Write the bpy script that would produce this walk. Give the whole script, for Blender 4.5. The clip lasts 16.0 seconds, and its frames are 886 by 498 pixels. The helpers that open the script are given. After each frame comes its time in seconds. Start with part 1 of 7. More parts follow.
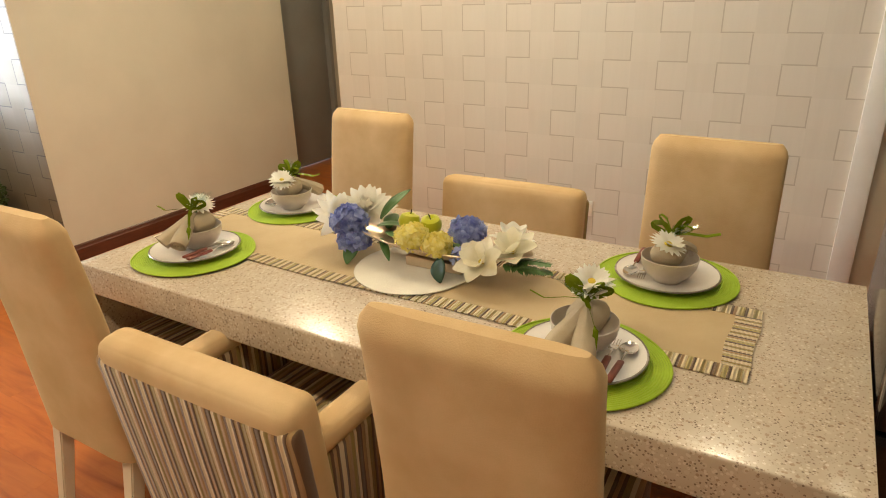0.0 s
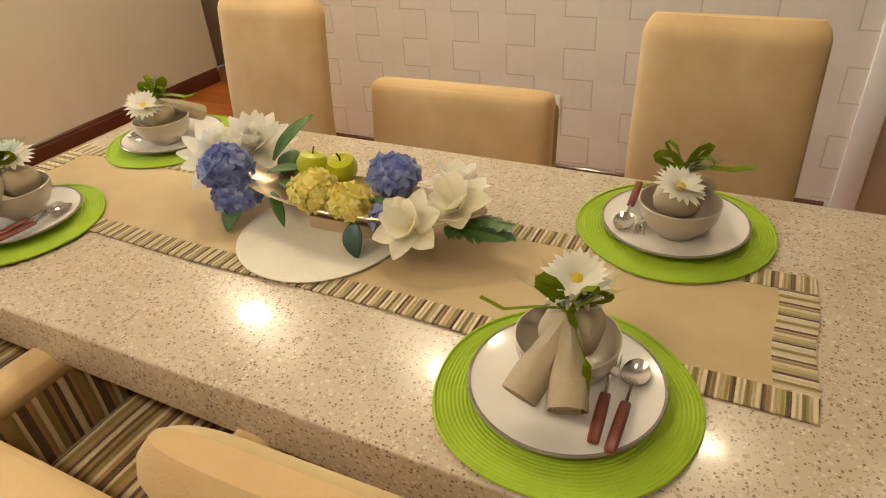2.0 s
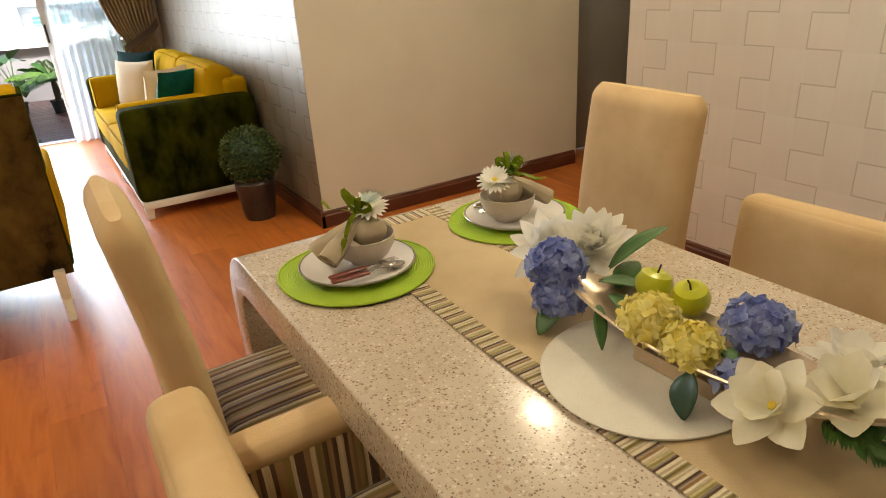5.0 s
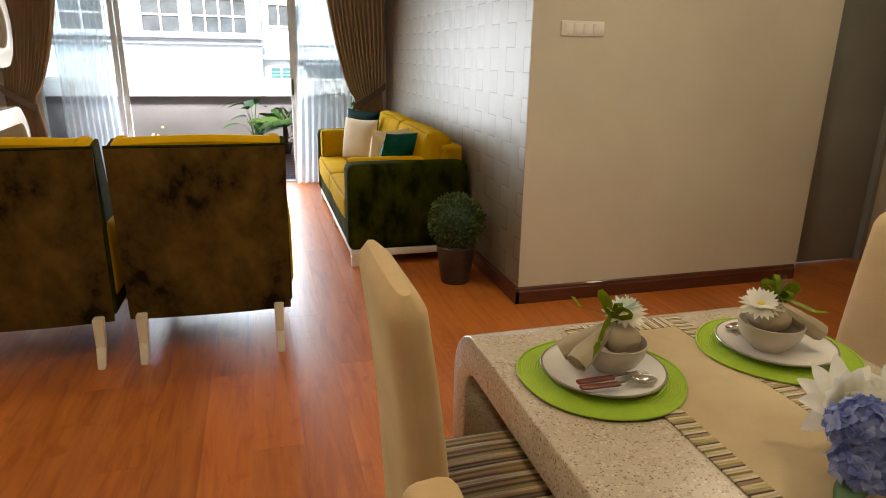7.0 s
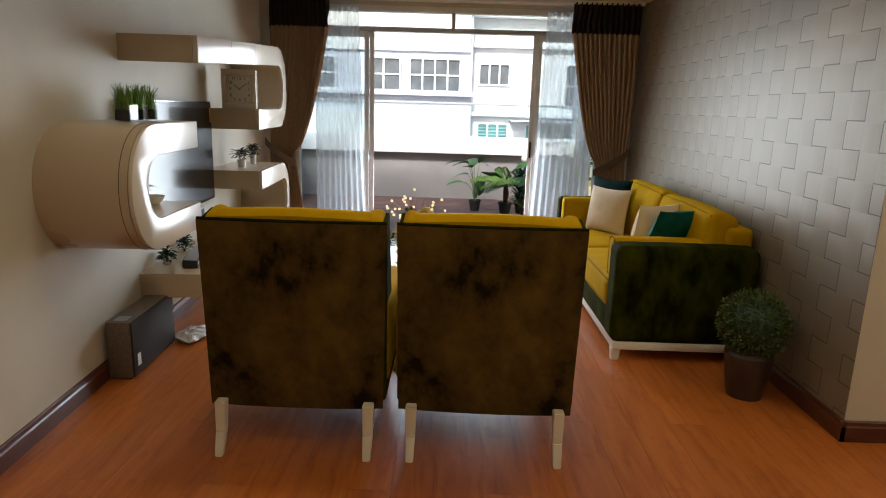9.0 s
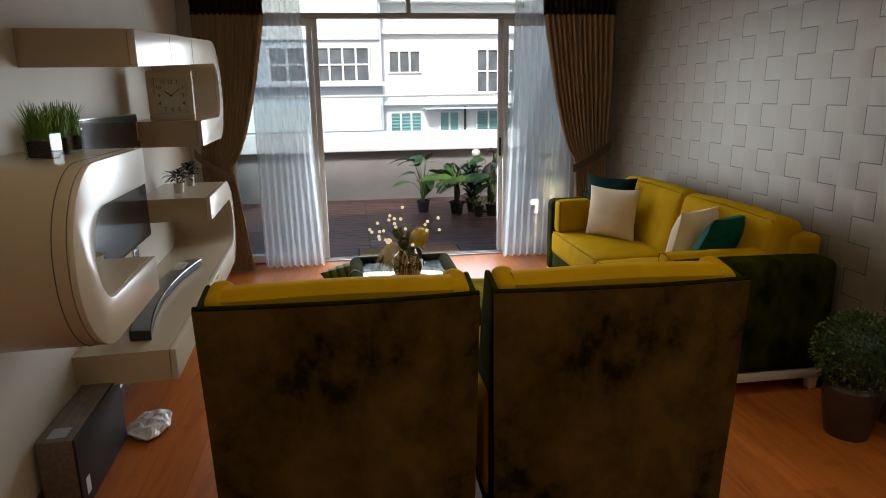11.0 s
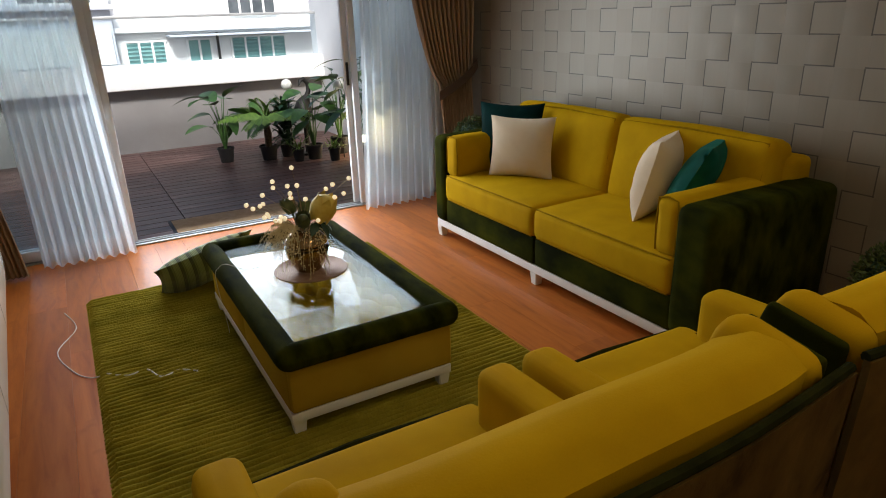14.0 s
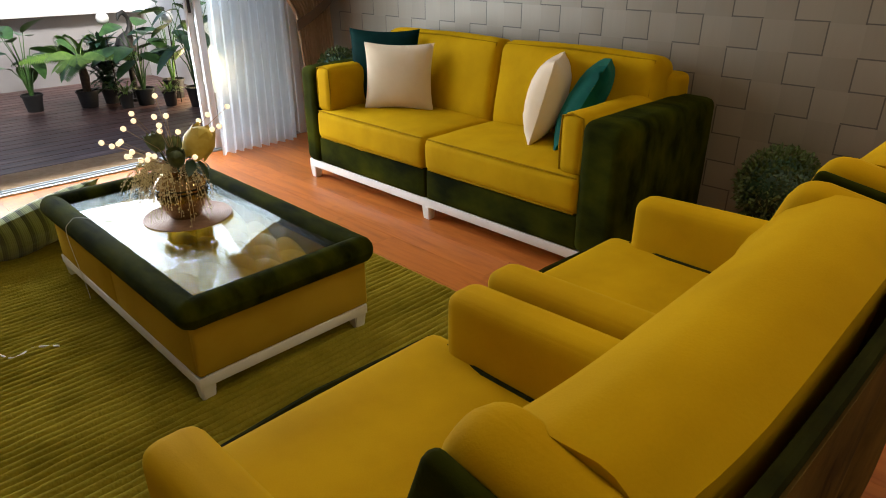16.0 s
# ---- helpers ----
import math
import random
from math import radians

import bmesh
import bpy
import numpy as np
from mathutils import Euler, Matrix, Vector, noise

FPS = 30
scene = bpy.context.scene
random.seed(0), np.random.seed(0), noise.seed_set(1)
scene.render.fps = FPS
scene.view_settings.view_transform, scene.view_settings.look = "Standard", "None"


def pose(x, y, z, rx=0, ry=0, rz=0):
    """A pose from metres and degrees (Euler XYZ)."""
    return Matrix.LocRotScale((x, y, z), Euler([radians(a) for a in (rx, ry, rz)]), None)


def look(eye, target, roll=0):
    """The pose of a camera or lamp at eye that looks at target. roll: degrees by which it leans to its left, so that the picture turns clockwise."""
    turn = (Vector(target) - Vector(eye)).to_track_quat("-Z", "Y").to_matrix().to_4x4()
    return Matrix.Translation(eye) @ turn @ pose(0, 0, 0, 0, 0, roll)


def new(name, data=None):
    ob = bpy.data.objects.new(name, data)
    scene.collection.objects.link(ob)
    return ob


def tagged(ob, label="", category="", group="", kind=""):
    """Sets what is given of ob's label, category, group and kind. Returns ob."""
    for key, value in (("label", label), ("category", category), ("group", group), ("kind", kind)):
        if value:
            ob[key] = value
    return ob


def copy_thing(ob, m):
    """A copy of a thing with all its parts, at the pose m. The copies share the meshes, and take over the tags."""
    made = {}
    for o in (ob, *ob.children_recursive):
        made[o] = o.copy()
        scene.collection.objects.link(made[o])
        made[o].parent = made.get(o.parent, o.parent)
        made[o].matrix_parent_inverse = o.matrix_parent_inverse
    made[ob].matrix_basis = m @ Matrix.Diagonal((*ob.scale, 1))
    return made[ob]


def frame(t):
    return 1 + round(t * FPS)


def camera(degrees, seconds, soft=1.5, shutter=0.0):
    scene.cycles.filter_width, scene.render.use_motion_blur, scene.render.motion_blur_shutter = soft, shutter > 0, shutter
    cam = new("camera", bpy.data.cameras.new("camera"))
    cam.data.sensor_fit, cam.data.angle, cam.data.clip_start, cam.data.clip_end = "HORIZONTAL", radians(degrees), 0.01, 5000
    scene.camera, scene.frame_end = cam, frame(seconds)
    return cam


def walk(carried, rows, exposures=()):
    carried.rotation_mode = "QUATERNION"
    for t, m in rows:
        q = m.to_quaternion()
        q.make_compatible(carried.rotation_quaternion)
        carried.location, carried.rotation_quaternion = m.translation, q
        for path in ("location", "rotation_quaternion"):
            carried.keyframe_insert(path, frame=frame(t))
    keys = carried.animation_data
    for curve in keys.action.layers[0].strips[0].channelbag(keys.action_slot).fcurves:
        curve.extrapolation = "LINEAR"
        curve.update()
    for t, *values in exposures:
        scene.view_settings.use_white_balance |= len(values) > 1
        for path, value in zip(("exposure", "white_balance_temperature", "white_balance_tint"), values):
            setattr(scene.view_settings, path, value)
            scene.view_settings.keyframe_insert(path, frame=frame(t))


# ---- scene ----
cam = camera(69.7, 16.0, 1.0)
PATH = [
    (0, (0.702, 0.745, 1.541), (2.29, 1.702, 0.79), -1.6),
    (0.5, (0.849, 0.826, 1.541), (2.413, 1.772, 0.729), -2.0),
    (1, (0.976, 0.922, 1.535), (2.535, 1.789, 0.632), -3.3),
    (1.5, (1.119, 0.969, 1.488), (2.652, 1.719, 0.446), -4.3),
    (2, (1.251, 0.947, 1.462), (2.732, 1.744, 0.379), -4.2),
    (2.5, (1.352, 0.938, 1.444), (2.753, 1.919, 0.407), -6.3),
    (3, (1.407, 0.948, 1.424), (2.769, 2.024, 0.429), -5.9),
    (3.5, (1.421, 0.976, 1.421), (2.684, 2.213, 0.484), -6.1),
    (6, (1.35, 1.183, 1.433), (2.071, 2.912, 0.734), -1.1),
    (6.5, (1.304, 1.208, 1.455), (1.901, 3.009, 0.825), 0.1),
    (7, (1.223, 1.269, 1.472), (1.753, 3.108, 0.889), 1.0),
    (7.5, (1.084, 1.366, 1.496), (1.573, 3.223, 0.935), -0.1),
    (8, (0.932, 1.504, 1.496), (1.377, 3.374, 0.946), 0.5),
    (8.5, (0.82, 1.66, 1.501), (0.983, 3.586, 0.988), 1.0),
    (9, (0.754, 1.837, 1.533), (0.736, 3.789, 1.096), 1.7),
    (11.5, (0.066, 2.999, 1.612), (0.368, 4.917, 1.132), -1.1),
    (12, (0.021, 3.284, 1.6), (0.29, 5.206, 1.118), -0.4),
    (12.5, (-0.144, 3.482, 1.62), (0.146, 5.378, 1.053), -3.0),
    (13, (-0.214, 3.692, 1.579), (0.272, 5.527, 0.951), -2.1),
    (13.5, (-0.291, 3.912, 1.542), (0.428, 5.665, 0.901), -0.6),
    (14, (-0.376, 4.058, 1.528), (0.554, 5.686, 0.832), -1.8),
    (14.5, (-0.417, 4.176, 1.493), (0.666, 5.653, 0.692), -0.6),
    (15, (-0.42, 4.265, 1.466), (0.736, 5.686, 0.663), 0.3),
    (15.5, (-0.474, 4.335, 1.41), (0.764, 5.699, 0.63), 0.1),
    (16, (-0.521, 4.359, 1.375), (0.766, 5.638, 0.533), -0.2),
]
EXPOSURES = [(0.0, 2.07), (1.5, 2.0), (3.5, 1.85), (5.0, 1.7), (6.0, 1.62), (7.0, 1.25), (8.5, 0.8), (9.0, 0.66), (12.0, 0.12), (14.0, 0.25), (16.0, 0.88)]
walk(cam, [(t, look(eye, target, roll)) for t, eye, target, roll in PATH], EXPOSURES)

# ---- world and light ----
world = bpy.data.worlds.new("sky")
scene.world = world
world.use_nodes = True
_wn = world.node_tree.nodes
_sky = _wn.new("ShaderNodeTexSky")
_sky.sky_type, _sky.sun_disc = "NISHITA", False
_sky.sun_elevation, _sky.sun_rotation = radians(42), radians(195)
_sky.air_density, _sky.dust_density = 1.0, 3.0
world.node_tree.links.new(_sky.outputs[0], _wn["Background"].inputs["Color"])
_wn["Background"].inputs["Strength"].default_value = 0.15
_sd = bpy.data.lights.new("sun", "SUN")
_sd.energy, _sd.angle, _sd.color = 5.0, radians(12), (1.0, 0.97, 0.93)
sun = new("sun", _sd)
sun.matrix_world = look((0, 0, 14), (4, 15, 0))

WALL_H = 2.62


def downlight_lamp(x, y, watts, cone=152, colour=(1.0, 0.86, 0.58)):
    d = bpy.data.lights.new("downlight_lamp", "SPOT")
    d.energy, d.color, d.spot_size, d.spot_blend, d.shadow_soft_size = watts, colour, radians(cone), 0.35, 0.08
    ob = new("downlight_lamp", d)
    ob.matrix_world = pose(x, y, WALL_H - 0.03)
    return ob


# first two fit the reflections in the tabletop; the others are assumed
DINING_SPOTS = [(3.14, 3.48), (3.14, 2.18), (3.14, 0.88), (0.75, 3.3), (0.75, 2.0), (0.75, 0.7)]
for _k, (_x, _y) in enumerate(DINING_SPOTS):
    downlight_lamp(_x, _y, (19, 18, 8.5, 12, 17, 11)[_k])
# wall scallops hint at downlights; these are placed to brighten chairs and right wall
LIVING_FILL_SPOTS = [(0.05, 4.85), (1.0, 4.85), (-0.35, 7.2), (1.75, 7.2), (2.05, 5.25)]
for _k, (_x, _y) in enumerate(LIVING_FILL_SPOTS):
    downlight_lamp(_x, _y, (11, 11, 1.5, 1.5, 8)[_k], 118)
# unseen fill lamp, added to brighten the passage and its grey door
PASSAGE_FILL_SPOTS = [(4.6, 4.1)]
for _x, _y in PASSAGE_FILL_SPOTS:
    downlight_lamp(_x, _y, 7)
_ad = bpy.data.lights.new("window_daylight", "AREA")
_ad.shape, _ad.size, _ad.size_y, _ad.energy, _ad.color = "RECTANGLE", 1.8, 2.1, 56, (0.82, 0.91, 1.0)
_ad.spread = radians(165)
window_daylight = new("window_daylight", _ad)
window_daylight.matrix_world = look((0.73, 8.90, 1.18), (0.73, 7.3, 0.45))

# ---- materials ----
def node(nt, kind, **sockets):
    n = nt.nodes.new(kind)
    for k, v in sockets.items():
        n.inputs[k.replace("_", " ")].default_value = v
    return n


def rgba(c):
    return (c[0], c[1], c[2], 1.0)


def blank(name):
    m = bpy.data.materials.new(name)
    m.use_nodes = True
    nt = m.node_tree
    b = nt.nodes["Principled BSDF"]
    co = nt.nodes.new("ShaderNodeTexCoord")
    return m, nt, b, co


def mixed(nt, fac, a, b, blend="MIX"):
    n = nt.nodes.new("ShaderNodeMix")
    n.data_type, n.blend_type = "RGBA", blend
    for sock, val in ((0, fac), (6, a), (7, b)):
        if isinstance(val, (int, float)):
            n.inputs[sock].default_value = val
        elif isinstance(val, tuple):
            n.inputs[sock].default_value = rgba(val)
        else:
            nt.links.new(val, n.inputs[sock])
    return n.outputs[2]


def maths(nt, op, a, b=0.0, c=0.0):
    n = nt.nodes.new("ShaderNodeMath")
    n.operation = op
    for i, v in enumerate((a, b, c)):
        if isinstance(v, (int, float)):
            n.inputs[i].default_value = v
        else:
            nt.links.new(v, n.inputs[i])
    return n.outputs[0]


def ramp(nt, fac, stops, constant=False):
    n = nt.nodes.new("ShaderNodeValToRGB")
    e = n.color_ramp.elements
    n.color_ramp.interpolation = "CONSTANT" if constant else "LINEAR"
    while len(e) < len(stops):
        e.new(0.5)
    for el, (p, c) in zip(e, stops):
        el.position, el.color = p, rgba(c)
    nt.links.new(fac, n.inputs[0])
    return n.outputs[0]


def noise_tex(nt, co, scale, detail=4.0, rough=0.55, stretch=None):
    n = node(nt, "ShaderNodeTexNoise", Scale=scale, Detail=detail, Roughness=rough)
    if stretch:
        mp = nt.nodes.new("ShaderNodeMapping")
        mp.inputs["Scale"].default_value = stretch
        nt.links.new(co.outputs["Object"], mp.inputs[0])
        nt.links.new(mp.outputs[0], n.inputs["Vector"])
    else:
        nt.links.new(co.outputs["Object"], n.inputs["Vector"])
    return n.outputs["Fac"]


def bumped(nt, b, height, strength, distance=0.01):
    n = nt.nodes.new("ShaderNodeBump")
    n.inputs["Strength"].default_value, n.inputs["Distance"].default_value = strength, distance
    nt.links.new(height, n.inputs["Height"])
    nt.links.new(n.outputs[0], b.inputs["Normal"])


def surface(name, c1, c2, scale=5.0, rough=0.5, metal=0.0, fine=120.0, bump=0.1, sheen=0.0, coat=0.0, stretch=None, sharp=(0.35, 0.65), wear=0.12):
    """Two scales of colour variation, fine relief and uneven gloss."""
    m, nt, b, co = blank(name)
    big = noise_tex(nt, co, scale, stretch=stretch)
    small = noise_tex(nt, co, fine, 3.0)
    col = ramp(nt, big, [(sharp[0], c1), (sharp[1], c2)])
    col = mixed(nt, maths(nt, "MULTIPLY", small, wear), col, tuple(0.45 * v for v in c1))
    nt.links.new(col, b.inputs["Base Color"])
    nt.links.new(maths(nt, "MULTIPLY_ADD", big, 0.16, rough - 0.08), b.inputs["Roughness"])
    b.inputs["Metallic"].default_value = metal
    b.inputs["Sheen Weight"].default_value = sheen
    b.inputs["Sheen Roughness"].default_value = 0.4
    b.inputs["Specular IOR Level"].default_value = 0.03 if sheen else 0.5
    b.inputs["Sheen Tint"].default_value = rgba(tuple(min(1.0, 2.4 * v + 0.01) for v in c2))
    b.inputs["Coat Weight"].default_value = coat
    b.inputs["Coat Roughness"].default_value = 0.06
    if bump:
        bumped(nt, b, small, bump, 0.004)
    return m


def striped(name, stops, axis, period, bump=0.3):
    m, nt, b, co = blank(name)
    sep = nt.nodes.new("ShaderNodeSeparateXYZ")
    nt.links.new(co.outputs["Object"], sep.inputs[0])
    wob = noise_tex(nt, co, 3.0)
    v = maths(nt, "FRACT", maths(nt, "ADD", maths(nt, "MULTIPLY", sep.outputs[axis], 1.0 / period), maths(nt, "MULTIPLY", wob, 0.12)))
    col = ramp(nt, v, stops, True)
    small = noise_tex(nt, co, 260.0, 2.0)
    col = mixed(nt, maths(nt, "MULTIPLY", small, 0.3), col, (0.12, 0.07, 0.03))
    nt.links.new(col, b.inputs["Base Color"])
    b.inputs["Roughness"].default_value = 0.85
    b.inputs["Sheen Weight"].default_value = 0.3
    rib = maths(nt, "SINE", maths(nt, "MULTIPLY", sep.outputs[axis], 6.283 * 8 / period))
    bumped(nt, b, maths(nt, "ADD", rib, small), bump, 0.002)
    return m


def wallpaper(name, axes, size, u0, v0, c1, c2, line, rough=0.45, relief=0.35, sheeny=0.0):
    """Woven squares with a thin stepped line between the columns."""
    m, nt, b, co = blank(name)
    sep = nt.nodes.new("ShaderNodeSeparateXYZ")
    nt.links.new(co.outputs["Object"], sep.inputs[0])
    u = maths(nt, "MULTIPLY_ADD", sep.outputs[axes[0]], 1 / size, -u0 / size)
    v = maths(nt, "MULTIPLY_ADD", sep.outputs[axes[1]], 1 / size, -v0 / size)
    fu, fv = maths(nt, "FLOORED_MODULO", u, 2.0), maths(nt, "FLOORED_MODULO", v, 2.0)
    w = 0.022
    low = maths(nt, "LESS_THAN", fv, 1.0)
    near_l = maths(nt, "LESS_THAN", maths(nt, "ABSOLUTE", maths(nt, "SUBTRACT", fu, 0.03)), w)
    near_r = maths(nt, "LESS_THAN", maths(nt, "ABSOLUTE", maths(nt, "SUBTRACT", fu, 1.03)), w)
    vert = maths(nt, "ADD", maths(nt, "MULTIPLY", near_l, low), maths(nt, "MULTIPLY", near_r, maths(nt, "SUBTRACT", 1.0, low)))
    fr = maths(nt, "FRACT", v)
    horiz = maths(nt, "LESS_THAN", maths(nt, "ABSOLUTE", maths(nt, "SUBTRACT", fr, 0.03)), w)
    horiz = maths(nt, "MULTIPLY", horiz, maths(nt, "LESS_THAN", fu, 1.05))
    mask = maths(nt, "MINIMUM", maths(nt, "ADD", vert, horiz), 1.0)
    par = maths(nt, "FLOORED_MODULO", maths(nt, "ADD", maths(nt, "FLOOR", u), maths(nt, "FLOOR", v)), 2.0)
    bu = maths(nt, "ABSOLUTE", maths(nt, "SUBTRACT", maths(nt, "FRACT", u), 0.5))
    bv = maths(nt, "ABSOLUTE", maths(nt, "SUBTRACT", maths(nt, "FRACT", v), 0.5))
    hump = nt.nodes.new("ShaderNodeMix")
    nt.links.new(par, hump.inputs[0]), nt.links.new(bu, hump.inputs[2]), nt.links.new(bv, hump.inputs[3])
    h = maths(nt, "MULTIPLY", maths(nt, "POWER", hump.outputs[0], 2.0), -1.6)
    small = noise_tex(nt, co, 300.0, 2.0)
    silk = noise_tex(nt, co, 40.0, 3.0, stretch=(1, 1, 0.08))
    stain = noise_tex(nt, co, 2.0)
    col = mixed(nt, maths(nt, "ADD", maths(nt, "MULTIPLY", par, 0.3), maths(nt, "MULTIPLY", stain, 0.5)), c1, c2)
    col = mixed(nt, maths(nt, "MULTIPLY", silk, 0.18), col, tuple(0.6 * q for q in c1))
    col = mixed(nt, maths(nt, "MULTIPLY", mask, 0.8), col, line)
    nt.links.new(col, b.inputs["Base Color"])
    b.inputs["Roughness"].default_value, b.inputs["Metallic"].default_value = rough, sheeny
    hh = maths(nt, "ADD", maths(nt, "SUBTRACT", h, maths(nt, "MULTIPLY", mask, 0.25)), maths(nt, "MULTIPLY", small, 0.03))
    bumped(nt, b, hh, relief, 0.012)
    return m


def sheer(name, colour, see):
    m, nt, b, co = blank(name)
    out = nt.nodes["Material Output"]
    tr, tl, df = nt.nodes.new("ShaderNodeBsdfTransparent"), nt.nodes.new("ShaderNodeBsdfTranslucent"), nt.nodes.new("ShaderNodeBsdfDiffuse")
    for s in (tl, df):
        s.inputs[0].default_value = rgba(colour)
    m1, m2 = nt.nodes.new("ShaderNodeMixShader"), nt.nodes.new("ShaderNodeMixShader")
    m1.inputs[0].default_value = 0.32
    nt.links.new(tl.outputs[0], m1.inputs[1]), nt.links.new(df.outputs[0], m1.inputs[2])
    weave = noise_tex(nt, co, 30.0, 2.0, stretch=(1, 1, 0.05))
    nt.links.new(maths(nt, "MULTIPLY_ADD", weave, 0.24, see - 0.12), m2.inputs[0])
    nt.links.new(m1.outputs[0], m2.inputs[1]), nt.links.new(tr.outputs[0], m2.inputs[2])
    nt.links.new(m2.outputs[0], out.inputs[0])
    return m


def pane(name, tint, rough=0.0):
    """Thin clear sheet: mostly transparent with a real gloss."""
    m, nt, b, co = blank(name)
    out = nt.nodes["Material Output"]
    tr, gl = nt.nodes.new("ShaderNodeBsdfTransparent"), nt.nodes.new("ShaderNodeBsdfGlossy")
    tr.inputs[0].default_value = rgba(tint)
    gl.inputs["Roughness"].default_value = rough
    lw = nt.nodes.new("ShaderNodeLayerWeight")
    lw.inputs[0].default_value = 0.5
    fr = maths(nt, "MULTIPLY_ADD", maths(nt, "POWER", lw.outputs["Facing"], 5.0), 0.9, 0.04)
    mx = nt.nodes.new("ShaderNodeMixShader")
    nt.links.new(fr, mx.inputs[0]), nt.links.new(tr.outputs[0], mx.inputs[1]), nt.links.new(gl.outputs[0], mx.inputs[2])
    nt.links.new(mx.outputs[0], out.inputs[0])
    return m


def glow(name, colour, strength):
    m, nt, b, co = blank(name)
    b.inputs["Base Color"].default_value = rgba(colour)
    b.inputs["Emission Color"].default_value = rgba(colour)
    b.inputs["Emission Strength"].default_value = strength
    return m


def planks_mat(name, dark, mid, light, along, rough=0.38, coat=0.12):
    """Wood grain along one axis, each board with its own tone."""
    m, nt, b, co = blank(name)
    info = nt.nodes.new("ShaderNodeObjectInfo")
    st = [13.0, 13.0, 13.0]
    st[along] = 1.3
    mp = nt.nodes.new("ShaderNodeMapping")
    mp.inputs["Scale"].default_value = st
    off = nt.nodes.new("ShaderNodeVectorMath")
    off.operation = "MULTIPLY_ADD"
    comb = nt.nodes.new("ShaderNodeCombineXYZ")
    for i in range(3):
        nt.links.new(info.outputs["Random"], comb.inputs[i])
    nt.links.new(comb.outputs[0], off.inputs[0])
    off.inputs[1].default_value = (37.0, 19.0, 11.0)
    nt.links.new(co.outputs["Object"], off.inputs[2])
    nt.links.new(off.outputs[0], mp.inputs[0])
    g = node(nt, "ShaderNodeTexNoise", Scale=1.6, Detail=7.0, Roughness=0.62, Distortion=0.6)
    nt.links.new(mp.outputs[0], g.inputs["Vector"])
    k = node(nt, "ShaderNodeTexNoise", Scale=9.0, Detail=2.0)
    nt.links.new(off.outputs[0], k.inputs["Vector"])
    col = ramp(nt, g.outputs["Fac"], [(0.3, dark), (0.5, mid), (0.72, light)])
    knot = ramp(nt, k.outputs["Fac"], [(0.63, (0, 0, 0)), (0.74, (1, 1, 1))])
    col = mixed(nt, maths(nt, "MULTIPLY", knot, 0.5), col, dark)
    tone = maths(nt, "MULTIPLY_ADD", info.outputs["Random"], 0.26, 0.87)
    tn = nt.nodes.new("ShaderNodeVectorMath")
    tn.operation = "SCALE"
    nt.links.new(col, tn.inputs[0]), nt.links.new(tone, tn.inputs["Scale"])
    nt.links.new(tn.outputs[0], b.inputs["Base Color"])
    nt.links.new(maths(nt, "MULTIPLY_ADD", g.outputs["Fac"], 0.2, rough - 0.1), b.inputs["Roughness"])
    b.inputs["Coat Weight"].default_value, b.inputs["Coat Roughness"].default_value = coat, 0.18
    b.inputs["Specular IOR Level"].default_value = 0.28
    bumped(nt, b, g.outputs["Fac"], 0.08, 0.003)
    return m


def stone_mat():
    m, nt, b, co = blank("speckled_stone")
    base = noise_tex(nt, co, 7.0)
    col = ramp(nt, base, [(0.3, (0.47, 0.385, 0.295)), (0.7, (0.55, 0.46, 0.36))])
    for sc, lim, c, amount in ((125.0, 0.12, (0.72, 0.64, 0.53), 0.5), (185.0, 0.07, (0.12, 0.07, 0.045), 0.7), (75.0, 0.12, (0.62, 0.53, 0.42), 0.4), (105.0, 0.05, (0.30, 0.19, 0.12), 0.6), (250.0, 0.12, (0.20, 0.13, 0.08), 0.5)):
        vo = node(nt, "ShaderNodeTexVoronoi", Scale=sc)
        mp = nt.nodes.new("ShaderNodeMapping")
        mp.inputs["Location"].default_value = (sc * 0.37, sc * 0.11, 0.3)
        nt.links.new(co.outputs["Object"], mp.inputs[0]), nt.links.new(mp.outputs[0], vo.inputs["Vector"])
        sep = nt.nodes.new("ShaderNodeSeparateColor")
        nt.links.new(vo.outputs["Color"], sep.inputs[0])
        on = maths(nt, "MULTIPLY", maths(nt, "LESS_THAN", vo.outputs["Distance"], 0.42), maths(nt, "LESS_THAN", sep.outputs[0], lim * 1.9))
        col = mixed(nt, maths(nt, "MULTIPLY", on, amount), col, c)
    nt.links.new(col, b.inputs["Base Color"])
    b.inputs["Roughness"].default_value = 0.27
    b.inputs["Coat Weight"].default_value, b.inputs["Coat Roughness"].default_value = 0.22, 0.08
    return m


